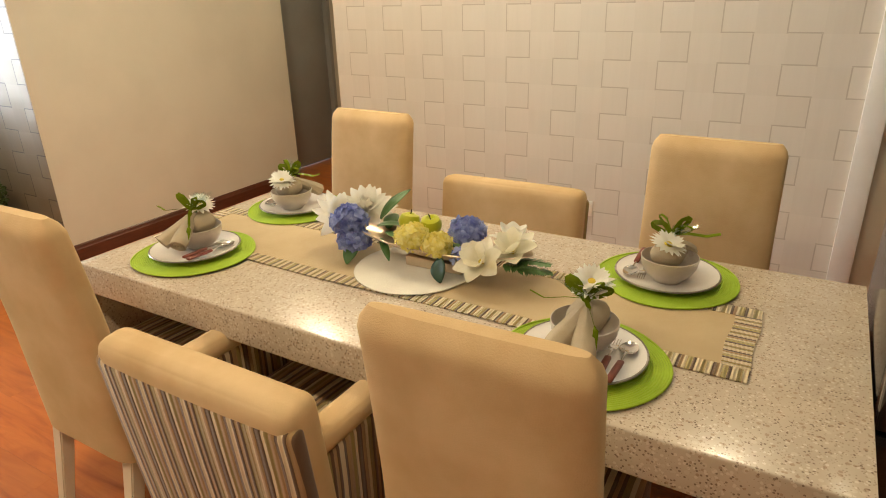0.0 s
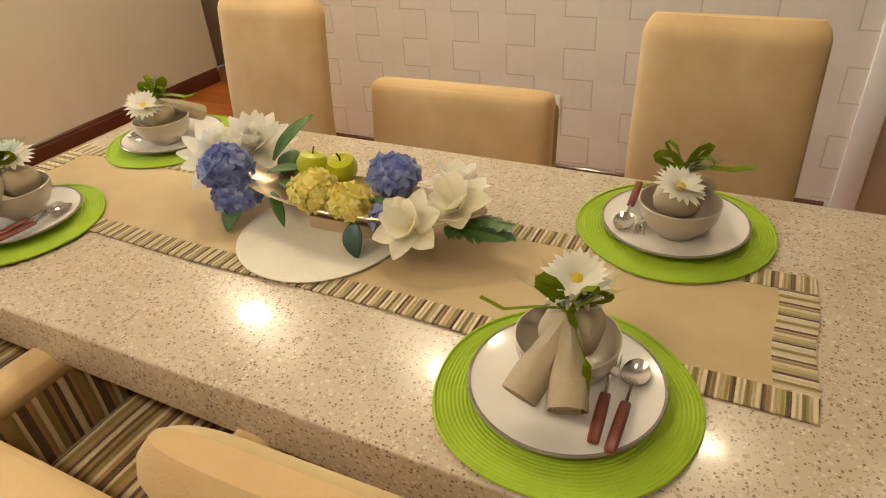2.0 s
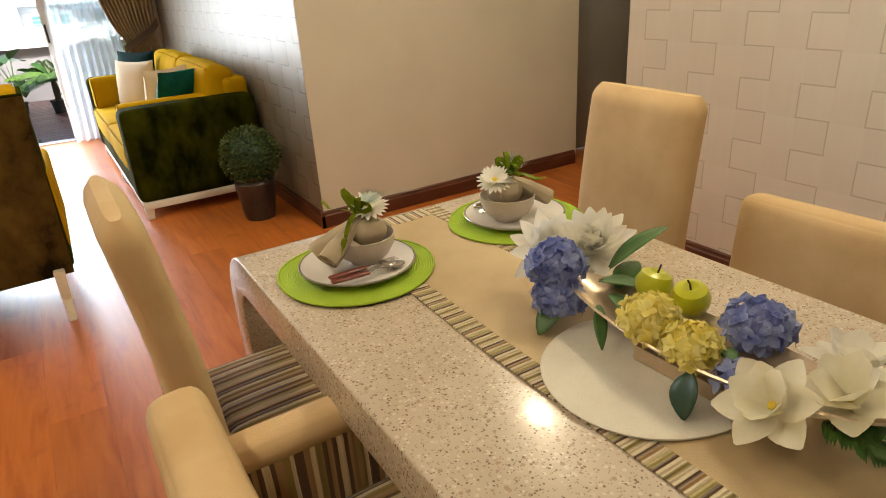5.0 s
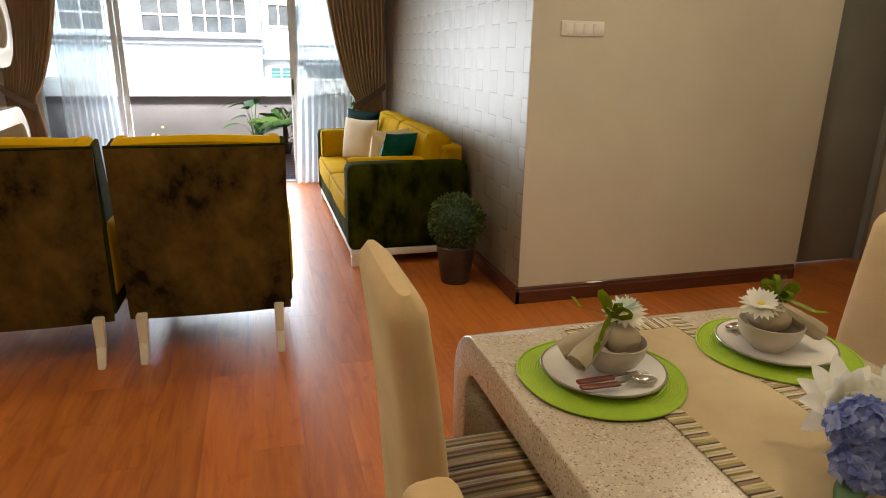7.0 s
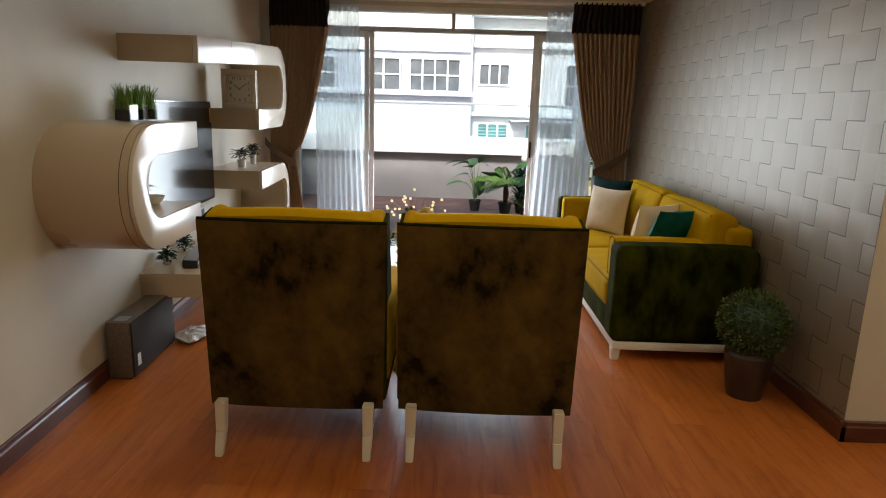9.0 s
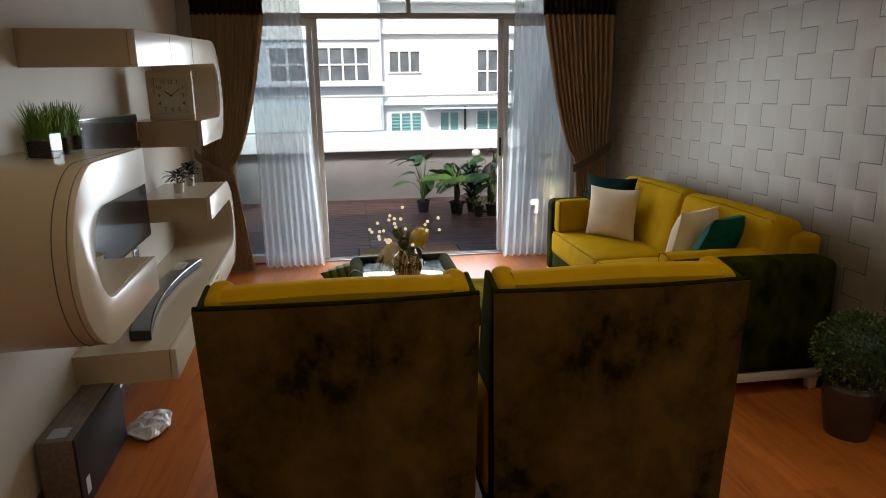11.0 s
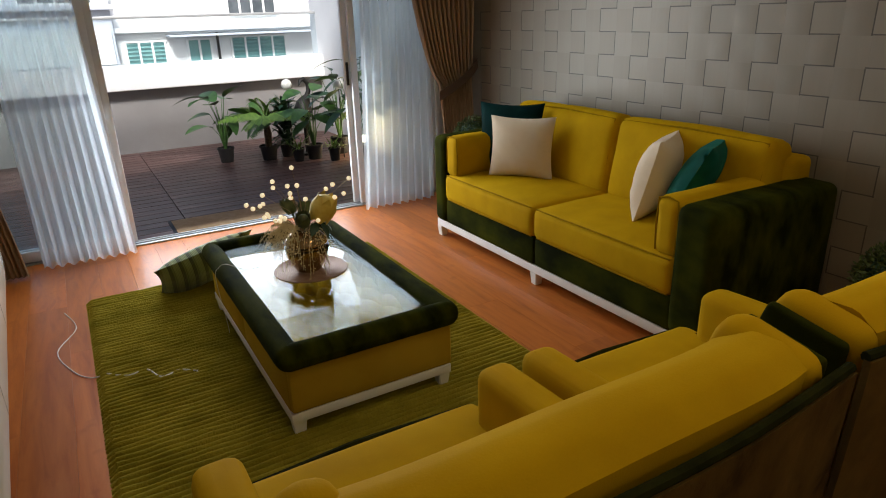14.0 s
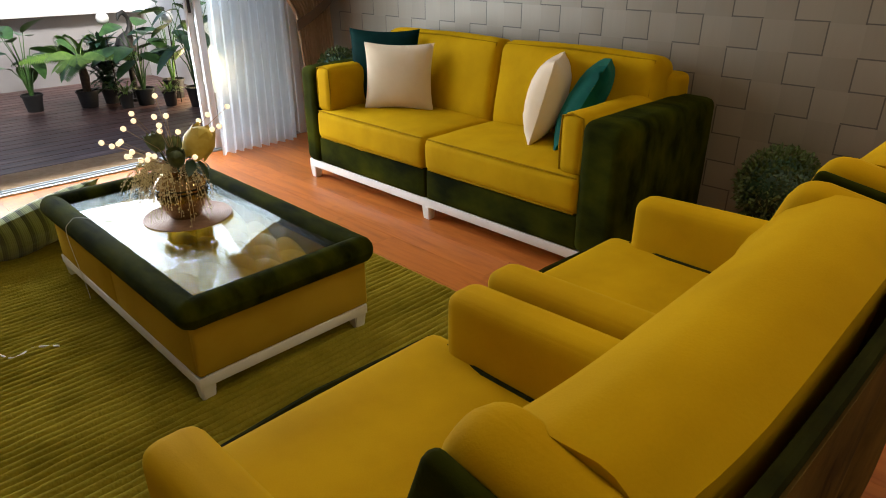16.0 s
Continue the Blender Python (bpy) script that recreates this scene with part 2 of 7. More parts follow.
def crushed(name, low, mid, high):
    """Velvet whose pile is pressed into uneven patches with ragged edges."""
    m, nt, b, co = blank(name)
    mp = nt.nodes.new("ShaderNodeMapping")
    mp.inputs["Scale"].default_value = (1.0, 1.0, 0.8)
    nt.links.new(co.outputs["Object"], mp.inputs[0])
    a = node(nt, "ShaderNodeTexNoise", Scale=2.2, Detail=7.0, Roughness=0.6, Distortion=0.15)
    c = node(nt, "ShaderNodeTexNoise", Scale=14.0, Detail=6.0, Roughness=0.65, Distortion=0.2)
    nt.links.new(mp.outputs[0], a.inputs["Vector"]), nt.links.new(mp.outputs[0], c.inputs["Vector"])
    nap = noise_tex(nt, co, 320.0, 2.0)
    v = maths(nt, "ADD", maths(nt, "MULTIPLY", a.outputs["Fac"], 0.8), maths(nt, "MULTIPLY", c.outputs["Fac"], 0.2))
    col = ramp(nt, v, [(0.385, low), (0.45, mid), (0.56, high)])
    col = mixed(nt, maths(nt, "MULTIPLY", nap, 0.25), col, low)
    nt.links.new(col, b.inputs["Base Color"])
    b.inputs["Roughness"].default_value = 0.85
    b.inputs["Specular IOR Level"].default_value = 0.05
    b.inputs["Sheen Weight"].default_value, b.inputs["Sheen Roughness"].default_value = 0.08, 0.4
    b.inputs["Sheen Tint"].default_value = rgba(tuple(2.0 * q for q in high))
    bumped(nt, b, maths(nt, "ADD", c.outputs["Fac"], maths(nt, "MULTIPLY", nap, 0.3)), 0.35, 0.006)
    return m


M = {}
M["wall"] = surface("cream_wall_paint", (0.61, 0.565, 0.47), (0.66, 0.615, 0.515), 2.0, 0.6, fine=220, bump=0.12, wear=0.06)
M["ceiling"] = surface("ceiling_paint", (0.62, 0.61, 0.58), (0.66, 0.65, 0.62), 2.0, 0.8, fine=150, bump=0.05, wear=0.04)
# grey paper, its base darkened further to offset the strong window light
M["paper_living"] = wallpaper("silver_wallpaper_darkened", (1, 2), 0.1395, 5.488, 0.961, (0.225, 0.185, 0.132), (0.285, 0.240, 0.178), (0.06, 0.050, 0.040), 0.45, 0.36, 0.18)
M["paper_dining"] = wallpaper("pale_woven_wallpaper", (1, 2), 0.135, 1.610, 0.655, (0.64, 0.60, 0.55), (0.70, 0.66, 0.61), (0.44, 0.40, 0.35), 0.42, 0.32)
M["skirting"] = surface("mahogany_skirting", (0.075, 0.022, 0.012), (0.12, 0.036, 0.02), 9.0, 0.35, fine=90, bump=0.08, stretch=(3, 0.5, 3), coat=0.2)
M["floor"] = planks_mat("cherry_laminate", (0.31, 0.078, 0.013), (0.43, 0.124, 0.022), (0.51, 0.16, 0.032), 1, 0.38, 0.12)
M["gap"] = surface("floor_joint", (0.05, 0.018, 0.008), (0.06, 0.02, 0.01), 5.0, 0.7)
M["deck"] = planks_mat("dark_decking", (0.050, 0.022, 0.018), (0.115, 0.060, 0.050), (0.26, 0.17, 0.16), 0, 0.42, 0.05)
M["door"] = surface("grey_door_paint", (0.27, 0.27, 0.255), (0.31, 0.31, 0.295), 2.5, 0.45, fine=140, bump=0.05)
M["trim"] = surface("white_trim", (0.74, 0.74, 0.74), (0.80, 0.80, 0.80), 3.0, 0.4, fine=90, bump=0.04, wear=0.05)
M["plastic"] = surface("white_plastic", (0.78, 0.77, 0.73), (0.82, 0.81, 0.78), 6.0, 0.35, bump=0.0, wear=0.03)
M["stone"] = stone_mat()
M["beige"] = surface("beige_velour", (0.55, 0.375, 0.195), (0.65, 0.465, 0.265), 5.0, 0.85, fine=320, bump=0.25, sheen=0.25)
CREAM, BROWN, OLIVE, TAN = (0.72, 0.59, 0.38), (0.11, 0.055, 0.025), (0.30, 0.22, 0.06), (0.40, 0.24, 0.10)
STOPS = [(0.0, CREAM), (0.10, BROWN), (0.16, TAN), (0.27, OLIVE), (0.36, CREAM), (0.42, BROWN), (0.55, TAN), (0.63, CREAM), (0.70, OLIVE), (0.80, BROWN), (0.86, TAN), (0.93, BROWN)]
M["stripe_y"] = striped("striped_chenille", STOPS, 1, 0.145, 0.6)
M["stripe_x"] = striped("striped_chenille_side", STOPS, 0, 0.145, 0.6)
RUCHED = [(0.0, CREAM), (0.17, BROWN), (0.27, (0.46, 0.36, 0.12)), (0.42, CREAM), (0.52, TAN), (0.62, BROWN), (0.70, CREAM), (0.86, OLIVE)]
M["ruched_y"] = striped("ruched_border_cloth", RUCHED, 1, 0.074, 0.9)
M["ruched_x"] = striped("ruched_border_cloth_end", RUCHED, 0, 0.074, 0.9)
M["ivory"] = surface("ivory_leg_paint", (0.70, 0.62, 0.48), (0.76, 0.69, 0.55), 6.0, 0.4, bump=0.05, wear=0.08)
M["whiteleg"] = surface("white_leg_paint", (0.74, 0.70, 0.64), (0.80, 0.77, 0.72), 6.0, 0.4, bump=0.05, wear=0.08)
M["mustard"] = surface("mustard_velvet", (0.43, 0.238, 0.003), (0.53, 0.308, 0.005), 4.0, 0.8, fine=300, bump=0.1, sheen=0.12, wear=0.15)
M["olive"] = surface("olive_velvet", (0.005, 0.007, 0.0005), (0.060, 0.065, 0.0025), 6.0, 0.85, fine=300, bump=0.2, sheen=0.12, stretch=(1.5, 0.5, 0.8), sharp=(0.36, 0.86))
M["oliveback"] = crushed("crushed_olive_velvet", (0.014, 0.009, 0.003), (0.074, 0.044, 0.010), (0.128, 0.077, 0.017))
M["seam_mustard"] = surface("mustard_piping_cord", (0.27, 0.152, 0.003), (0.34, 0.195, 0.004), 20.0, 0.85, bump=0.1, sheen=0.1)
M["piping"] = surface("dark_piping", (0.012, 0.013, 0.003), (0.024, 0.025, 0.005), 20.0, 0.85, bump=0.1, sheen=0.02)
M["cream_pillow"] = surface("cream_cushion_cloth", (0.70, 0.55, 0.38), (0.76, 0.62, 0.45), 5.0, 0.85, fine=400, bump=0.3, sheen=0.2)
M["teal"] = surface("teal_velvet", (0.004, 0.050, 0.038), (0.010, 0.105, 0.080), 6.0, 0.6, fine=300, bump=0.15, sheen=0.5)
M["navy"] = surface("dark_teal_velvet", (0.002, 0.014, 0.013), (0.004, 0.026, 0.023), 6.0, 0.7, fine=300, bump=0.15, sheen=0.06)
M["lacquer"] = surface("cream_gloss_lacquer", (0.52, 0.415, 0.285), (0.57, 0.46, 0.325), 1.5, 0.30, fine=60, bump=0.0, coat=0.25, wear=0.03)
M["lacquer_white"] = surface("white_gloss_lacquer", (0.63, 0.55, 0.44), (0.67, 0.59, 0.48), 1.5, 0.24, fine=60, bump=0.0, coat=0.15, wear=0.03)
M["seam"] = surface("seam_shadow_gap", (0.10, 0.08, 0.06), (0.12, 0.10, 0.08), 9.0, 0.7, bump=0.0)
M["black_gloss"] = surface("black_gloss", (0.006, 0.006, 0.007), (0.009, 0.009, 0.010), 3.0, 0.14, bump=0.0)
M["black_matt"] = surface("black_matt", (0.012, 0.011, 0.010), (0.020, 0.018, 0.016), 8.0, 0.6, bump=0.1)
M["grey_wood"] = surface("grey_brown_veneer", (0.12, 0.09, 0.07), (0.19, 0.15, 0.12), 10.0, 0.5, fine=120, bump=0.1, stretch=(6, 1, 6))
M["silver"] = surface("silver_plastic", (0.30, 0.30, 0.30), (0.36, 0.36, 0.36), 9.0, 0.3, 0.8, bump=0.02)
M["steel"] = surface("polished_steel", (0.62, 0.61, 0.59), (0.70, 0.69, 0.67), 9.0, 0.16, 1.0, bump=0.0)
M["alu"] = surface("grey_aluminium", (0.42, 0.43, 0.44), (0.48, 0.49, 0.50), 6.0, 0.4, 0.5, bump=0.03)
M["alu_white"] = surface("white_aluminium", (0.72, 0.74, 0.75), (0.78, 0.80, 0.80), 6.0, 0.4, 0.0, bump=0.03)
M["glass"] = pane("clear_glass", (0.93, 0.97, 0.96))
M["glass_green"] = pane("green_tinted_glass", (0.93, 0.97, 0.98))
M["curtain"] = surface("taupe_curtain", (0.38, 0.26, 0.165), (0.46, 0.325, 0.215), 3.0, 0.75, fine=250, bump=0.15, sheen=0.25, stretch=(8, 8, 0.5))
M["curtain_dark"] = surface("dark_brown_curtain", (0.022, 0.014, 0.013), (0.034, 0.022, 0.02), 3.0, 0.8, fine=250, bump=0.15, stretch=(8, 8, 0.5))
M["tieback"] = surface("brown_tieback", (0.12, 0.085, 0.065), (0.15, 0.105, 0.08), 6.0, 0.7, bump=0.1, sheen=0.2)
M["sheer"] = sheer("white_voile", (0.90, 0.95, 1.0), 0.36)
M["rug"] = surface("olive_chenille_rug", (0.24, 0.19, 0.016), (0.40, 0.32, 0.036), 5.0, 0.95, fine=110, bump=1.0, sheen=0.12, wear=0.6)
M["leaf"] = surface("leaf_green", (0.030, 0.085, 0.018), (0.070, 0.17, 0.035), 14.0, 0.42, fine=90, bump=0.05, wear=0.2)
M["leaf_dark"] = surface("dark_leaf_green", (0.012, 0.040, 0.020), (0.025, 0.075, 0.034), 14.0, 0.45, fine=90, bump=0.05, wear=0.2)
M["leaf_lime"] = surface("bright_leaf_green", (0.10, 0.20, 0.03), (0.17, 0.30, 0.05), 14.0, 0.5, fine=90, bump=0.05, wear=0.2)
M["boxwood"] = surface("boxwood_green", (0.026, 0.044, 0.008), (0.105, 0.150, 0.028), 45.0, 0.6, fine=90, bump=0.05, wear=0.3)
M["soil"] = surface("dark_soil", (0.02, 0.014, 0.01), (0.04, 0.028, 0.02), 60.0, 0.95, bump=0.6)
M["pot_brown"] = surface("dark_glazed_pot", (0.022, 0.014, 0.012), (0.045, 0.030, 0.025), 8.0, 0.3, bump=0.05, coat=0.3)
M["pot_black"] = surface("black_plastic_pot", (0.015, 0.015, 0.016), (0.025, 0.025, 0.026), 8.0, 0.5, bump=0.05)
M["lime_mat"] = surface("lime_woven_mat", (0.31, 0.46, 0.018), (0.38, 0.54, 0.03), 12.0, 0.75, fine=350, bump=0.4, wear=0.25)
M["white_mat"] = surface("white_woven_mat", (0.74, 0.69, 0.60), (0.80, 0.76, 0.67), 12.0, 0.8, fine=350, bump=0.5, wear=0.3)
M["runner"] = surface("tan_runner_cloth", (0.46, 0.335, 0.18), (0.56, 0.43, 0.25), 4.0, 0.55, fine=420, bump=0.25)
M["plate"] = surface("cream_glazed_plate", (0.76, 0.72, 0.69), (0.80, 0.77, 0.74), 8.0, 0.15, bump=0.0, coat=0.4, wear=0.03)
M["plate_rim"] = surface("grey_plate_rim", (0.20, 0.17, 0.15), (0.28, 0.24, 0.21), 20.0, 0.25, bump=0.0, coat=0.3)
M["bowl"] = surface("taupe_stoneware", (0.44, 0.37, 0.30), (0.52, 0.45, 0.37), 14.0, 0.3, bump=0.03, coat=0.3)
M["napkin"] = surface("linen_napkin", (0.42, 0.34, 0.23), (0.50, 0.42, 0.30), 9.0, 0.9, fine=500, bump=0.5)
M["red_wood"] = surface("red_wood_handle", (0.13, 0.022, 0.012), (0.20, 0.040, 0.02), 30.0, 0.35, bump=0.03, coat=0.2)
M["ribbon"] = surface("green_satin_ribbon", (0.09, 0.125, 0.006), (0.17, 0.225, 0.012), 20.0, 0.25, bump=0.02, sheen=0.3)
M["petal"] = surface("white_petal", (0.84, 0.81, 0.72), (0.90, 0.88, 0.81), 20.0, 0.6, bump=0.05, wear=0.1)
M["petal_cream"] = surface("cream_petal", (0.82, 0.77, 0.58), (0.89, 0.85, 0.72), 20.0, 0.6, bump=0.05, wear=0.1)
M["petal_yellow"] = surface("yellow_petal", (0.84, 0.72, 0.14), (0.90, 0.84, 0.40), 40.0, 0.6, bump=0.05, wear=0.15)
M["petal_blue"] = surface("blue_petal", (0.16, 0.20, 0.52), (0.46, 0.52, 0.78), 30.0, 0.6, bump=0.05, wear=0.15)
for _k in ("petal", "petal_cream", "petal_yellow", "petal_blue"):
    _nt = M[_k].node_tree
    _b, _out = _nt.nodes["Principled BSDF"], _nt.nodes["Material Output"]
    _tl, _mx = _nt.nodes.new("ShaderNodeBsdfTranslucent"), _nt.nodes.new("ShaderNodeMixShader")
    _nt.links.new(_b.inputs["Base Color"].links[0].from_socket, _tl.inputs[0])
    _mx.inputs[0].default_value = 0.38
    _nt.links.new(_b.outputs[0], _mx.inputs[1]), _nt.links.new(_tl.outputs[0], _mx.inputs[2])
    _nt.links.new(_mx.outputs[0], _out.inputs[0])
M["pollen"] = surface("yellow_flower_heart", (0.58, 0.42, 0.03), (0.66, 0.52, 0.06), 60.0, 0.8, bump=0.4)
M["apple"] = surface("green_apple", (0.44, 0.46, 0.015), (0.54, 0.55, 0.03), 9.0, 0.3, bump=0.02, coat=0.3)
M["silver_bowl"] = surface("hammered_champagne_metal", (0.60, 0.48, 0.34), (0.68, 0.56, 0.42), 25.0, 0.35, 0.75, fine=60, bump=0.3)
M["vase"] = surface("bronze_mirror_glaze", (0.36, 0.23, 0.10), (0.46, 0.31, 0.15), 9.0, 0.12, 0.85, bump=0.02, coat=0.4)
M["coaster"] = surface("copper_woven_coaster", (0.24, 0.13, 0.08), (0.32, 0.19, 0.12), 30.0, 0.5, 0.3, fine=200, bump=0.4)
M["dry"] = surface("dried_grass_sprig", (0.62, 0.50, 0.26), (0.74, 0.63, 0.38), 40.0, 0.8, bump=0.1)
M["protea"] = surface("yellow_protea", (0.55, 0.38, 0.05), (0.64, 0.48, 0.10), 30.0, 0.6, bump=0.1)
M["bulb"] = glow("fairy_light_bulb", (1.0, 0.82, 0.52), 0.55)
M["wire"] = surface("white_cable", (0.66, 0.62, 0.54), (0.72, 0.68, 0.60), 20.0, 0.5, bump=0.0)
M["facade"] = surface("white_render_facade", (0.76, 0.78, 0.80), (0.82, 0.83, 0.84), 0.4, 0.8, fine=30, bump=0.05, wear=0.05)
M["facade_blue"] = surface("blue_grey_render", (0.50, 0.54, 0.62), (0.54, 0.58, 0.66), 0.4, 0.8, fine=30, bump=0.05, wear=0.05)
M["window_dark"] = surface("dark_window_glass", (0.06, 0.075, 0.09), (0.12, 0.14, 0.16), 1.2, 0.1, bump=0.0)
M["window_teal"] = surface("teal_louvre_glass", (0.16, 0.33, 0.34), (0.22, 0.42, 0.42), 1.2, 0.2, bump=0.0)
M["parapet"] = surface("parapet_white", (0.72, 0.73, 0.74), (0.78, 0.79, 0.80), 1.5, 0.7, fine=60, bump=0.1)
M["parapet_grey"] = surface("parapet_grey_render", (0.26, 0.25, 0.25), (0.31, 0.30, 0.30), 1.5, 0.8, fine=60, bump=0.1)
M["mat_coir"] = surface("coir_doormat", (0.36, 0.22, 0.11), (0.46, 0.30, 0.165), 20.0, 0.95, fine=240, bump=0.6, wear=0.4)
M["rubber"] = surface("black_rubber", (0.02, 0.02, 0.022), (0.03, 0.03, 0.032), 20.0, 0.7, bump=0.1)
M["paper_white"] = surface("clock_face_paper", (0.72, 0.70, 0.64), (0.76, 0.74, 0.68), 9.0, 0.6, bump=0.0, wear=0.03)
M["lamp_glass"] = glow("lamp_diffuser", (1.0, 0.80, 0.52), 6.0)
M["bag"] = surface("crumpled_clear_bag", (0.60, 0.60, 0.60), (0.76, 0.76, 0.76), 20.0, 0.18, bump=0.2)
M["beige_must"] = surface("mustard_velour_panel", (0.34, 0.205, 0.012), (0.40, 0.25, 0.020), 4.0, 0.85, fine=320, bump=0.2, sheen=0.3)
M["glass_table"] = pane("table_glass", (0.90, 0.93, 0.90))
M["label_red"] = surface("energy_label", (0.60, 0.10, 0.04), (0.70, 0.45, 0.05), 40.0, 0.5, bump=0.0)
M["leaf_grass"] = surface("grass_green", (0.10, 0.21, 0.020), (0.20, 0.34, 0.040), 30.0, 0.5, bump=0.0)
M["bud_green"] = surface("protea_green", (0.045, 0.060, 0.020), (0.11, 0.13, 0.04), 40.0, 0.6, bump=0.1)
M["trunk"] = surface("rough_trunk", (0.05, 0.032, 0.02), (0.10, 0.07, 0.045), 30.0, 0.95, fine=90, bump=0.8)
M["copper_wire"] = surface("thin_copper_wire", (0.35, 0.25, 0.14), (0.42, 0.30, 0.18), 40.0, 0.4, 0.6, bump=0.0)
M["green_stripe"] = striped("green_leaf_stripe", [(0.0, (0.20, 0.24, 0.07)), (0.50, (0.035, 0.055, 0.008)), (0.80, (0.12, 0.155, 0.035))], 0, 0.062)

# ---- building tools ----
def part(name, bm, material, parent=None, label="", smooth=True, m=None):
    me = bpy.data.meshes.new(name)
    if smooth:
        for f in bm.faces:
            f.smooth = True
    bm.normal_update()
    bm.to_mesh(me)
    bm.free()
    me.materials.append(M[material])
    if smooth:
        me.set_sharp_from_angle(angle=radians(40))
    ob = new(name, me)
    if m is not None:
        ob.matrix_world = m
    if parent is not None:
        ob.parent = parent
    if label:
        ob["label"] = label
    return ob


def thing(name, m, label, category, group="", kind=""):
    ob = new(name)
    ob.empty_display_size = 0.05
    ob.matrix_world = m
    return tagged(ob, label, category, group, kind)


def structure(name, bm, material, label, category="", smooth=False):
    return tagged(part(name, bm, material, smooth=smooth), label, category or name.split("_")[0], kind="structure")


def bx(x0, y0, z0, x1, y1, z1, bev=0.0, seg=2):
    bm = bmesh.new()
    bmesh.ops.create_cube(bm, size=1.0, matrix=Matrix.LocRotScale(((x0 + x1) / 2, (y0 + y1) / 2, (z0 + z1) / 2), None, (abs(x1 - x0), abs(y1 - y0), abs(z1 - z0))))
    if bev:
        bmesh.ops.bevel(bm, geom=bm.edges[:], offset=bev, segments=seg, affect="EDGES", profile=0.5)
    return bm


def merged(*bms):
    out = bmesh.new()
    for b in bms:
        me = bpy.data.meshes.new("tmp")
        b.to_mesh(me)
        b.free()
        out.from_mesh(me)
        bpy.data.meshes.remove(me)
    return out


def moved(bm, m):
    bmesh.ops.transform(bm, matrix=m, verts=bm.verts)
    return bm


def soft(x0, y0, z0, x1, y1, z1, r, puff=(0, 0, 0), n=8, wob=0.0):
    """A rounded box whose faces swell by puff along x, y and z."""
    h = Vector((abs(x1 - x0) / 2, abs(y1 - y0) / 2, abs(z1 - z0) / 2))
    c = Vector(((x0 + x1) / 2, (y0 + y1) / 2, (z0 + z1) / 2))
    r = min(r, min(h) * 0.98)

    def steps(a):
        inner = a - r
        mid = [-inner + 2 * inner * i / n for i in range(n + 1)]
        return [-a, -a + 0.12 * r, -a + 0.42 * r] + mid + [a - 0.42 * r, a - 0.12 * r, a]
    S = [steps(a) for a in h]
    bm = bmesh.new()
    seen = {}

    def vert(p):
        key = tuple(round(q, 6) for q in p)
        if key not in seen:
            inner = Vector([max(-(h[i] - r), min(h[i] - r, p[i])) for i in range(3)])
            d = Vector(p) - inner
            q = inner + d.normalized() * r if d.length > 1e-9 else Vector(p)
            u = [max(0.0, 1 - (p[i] / h[i]) ** 2) for i in range(3)]
            for i in range(3):
                if puff[i] and abs(p[i]) > h[i] * 0.3:
                    a, b = [u[j] for j in range(3) if j != i]
                    q[i] += math.copysign(puff[i] * (a * b) ** 0.6, p[i])
            if wob:
                q += wob * noise.noise_vector((q + c) * 7.0)
            seen[key] = bm.verts.new(q + c)
        return seen[key]
    for ax in range(3):
        a, b = [j for j in range(3) if j != ax]
        for s in (0, -1):
            for i in range(len(S[a]) - 1):
                for j in range(len(S[b]) - 1):
                    quad = []
                    for di, dj in ((0, 0), (1, 0), (1, 1), (0, 1)):
                        p = [0, 0, 0]
                        p[ax], p[a], p[b] = S[ax][s], S[a][i + di], S[b][j + dj]
                        quad.append(vert(p))
                    if len(set(quad)) == 4:
                        bm.faces.new(quad)
    bmesh.ops.recalc_face_normals(bm, faces=bm.faces)
    return bm


def lathe(profile, n=32, close=True):
    bm = bmesh.new()
    rings = []
    for r, z in profile:
        if r < 1e-5:
            rings.append([bm.verts.new((0, 0, z))])
        else:
            rings.append([bm.verts.new((r * math.cos(2 * math.pi * i / n), r * math.sin(2 * math.pi * i / n), z)) for i in range(n)])
    for a, b in zip(rings, rings[1:]):
        for i in range(n):
            j = (i + 1) % n
            if len(a) == 1 and len(b) == 1:
                continue
            if len(a) == 1:
                bm.faces.new((a[0], b[j], b[i]))
            elif len(b) == 1:
                bm.faces.new((a[i], a[j], b[0]))
            else:
                bm.faces.new((a[i], a[j], b[j], b[i]))
    bmesh.ops.recalc_face_normals(bm, faces=bm.faces)
    return bm


def tube(points, radius, n=8, ends=True):
    """A round rod along points; radius is a number or one for each point."""
    bm = bmesh.new()
    pts = [Vector(p) for p in points]
    rad = radius if isinstance(radius, (list, tuple)) else [radius] * len(pts)
    rings, side = [], None
    for i, p in enumerate(pts):
        d = (pts[min(i + 1, len(pts) - 1)] - pts[max(i - 1, 0)]).normalized()
        if side is None or abs(side.dot(d)) > 0.95:
            side = d.orthogonal()
        side = (side - d * side.dot(d)).normalized()
        up = d.cross(side)
        rings.append([bm.verts.new(p + rad[i] * (math.cos(2 * math.pi * k / n) * side + math.sin(2 * math.pi * k / n) * up)) for k in range(n)])
    for a, b in zip(rings, rings[1:]):
        for k in range(n):
            bm.faces.new((a[k], a[(k + 1) % n], b[(k + 1) % n], b[k]))
    if ends:
        bm.faces.new(rings[0][::-1]), bm.faces.new(rings[-1])
    bmesh.ops.recalc_face_normals(bm, faces=bm.faces)
    return bm


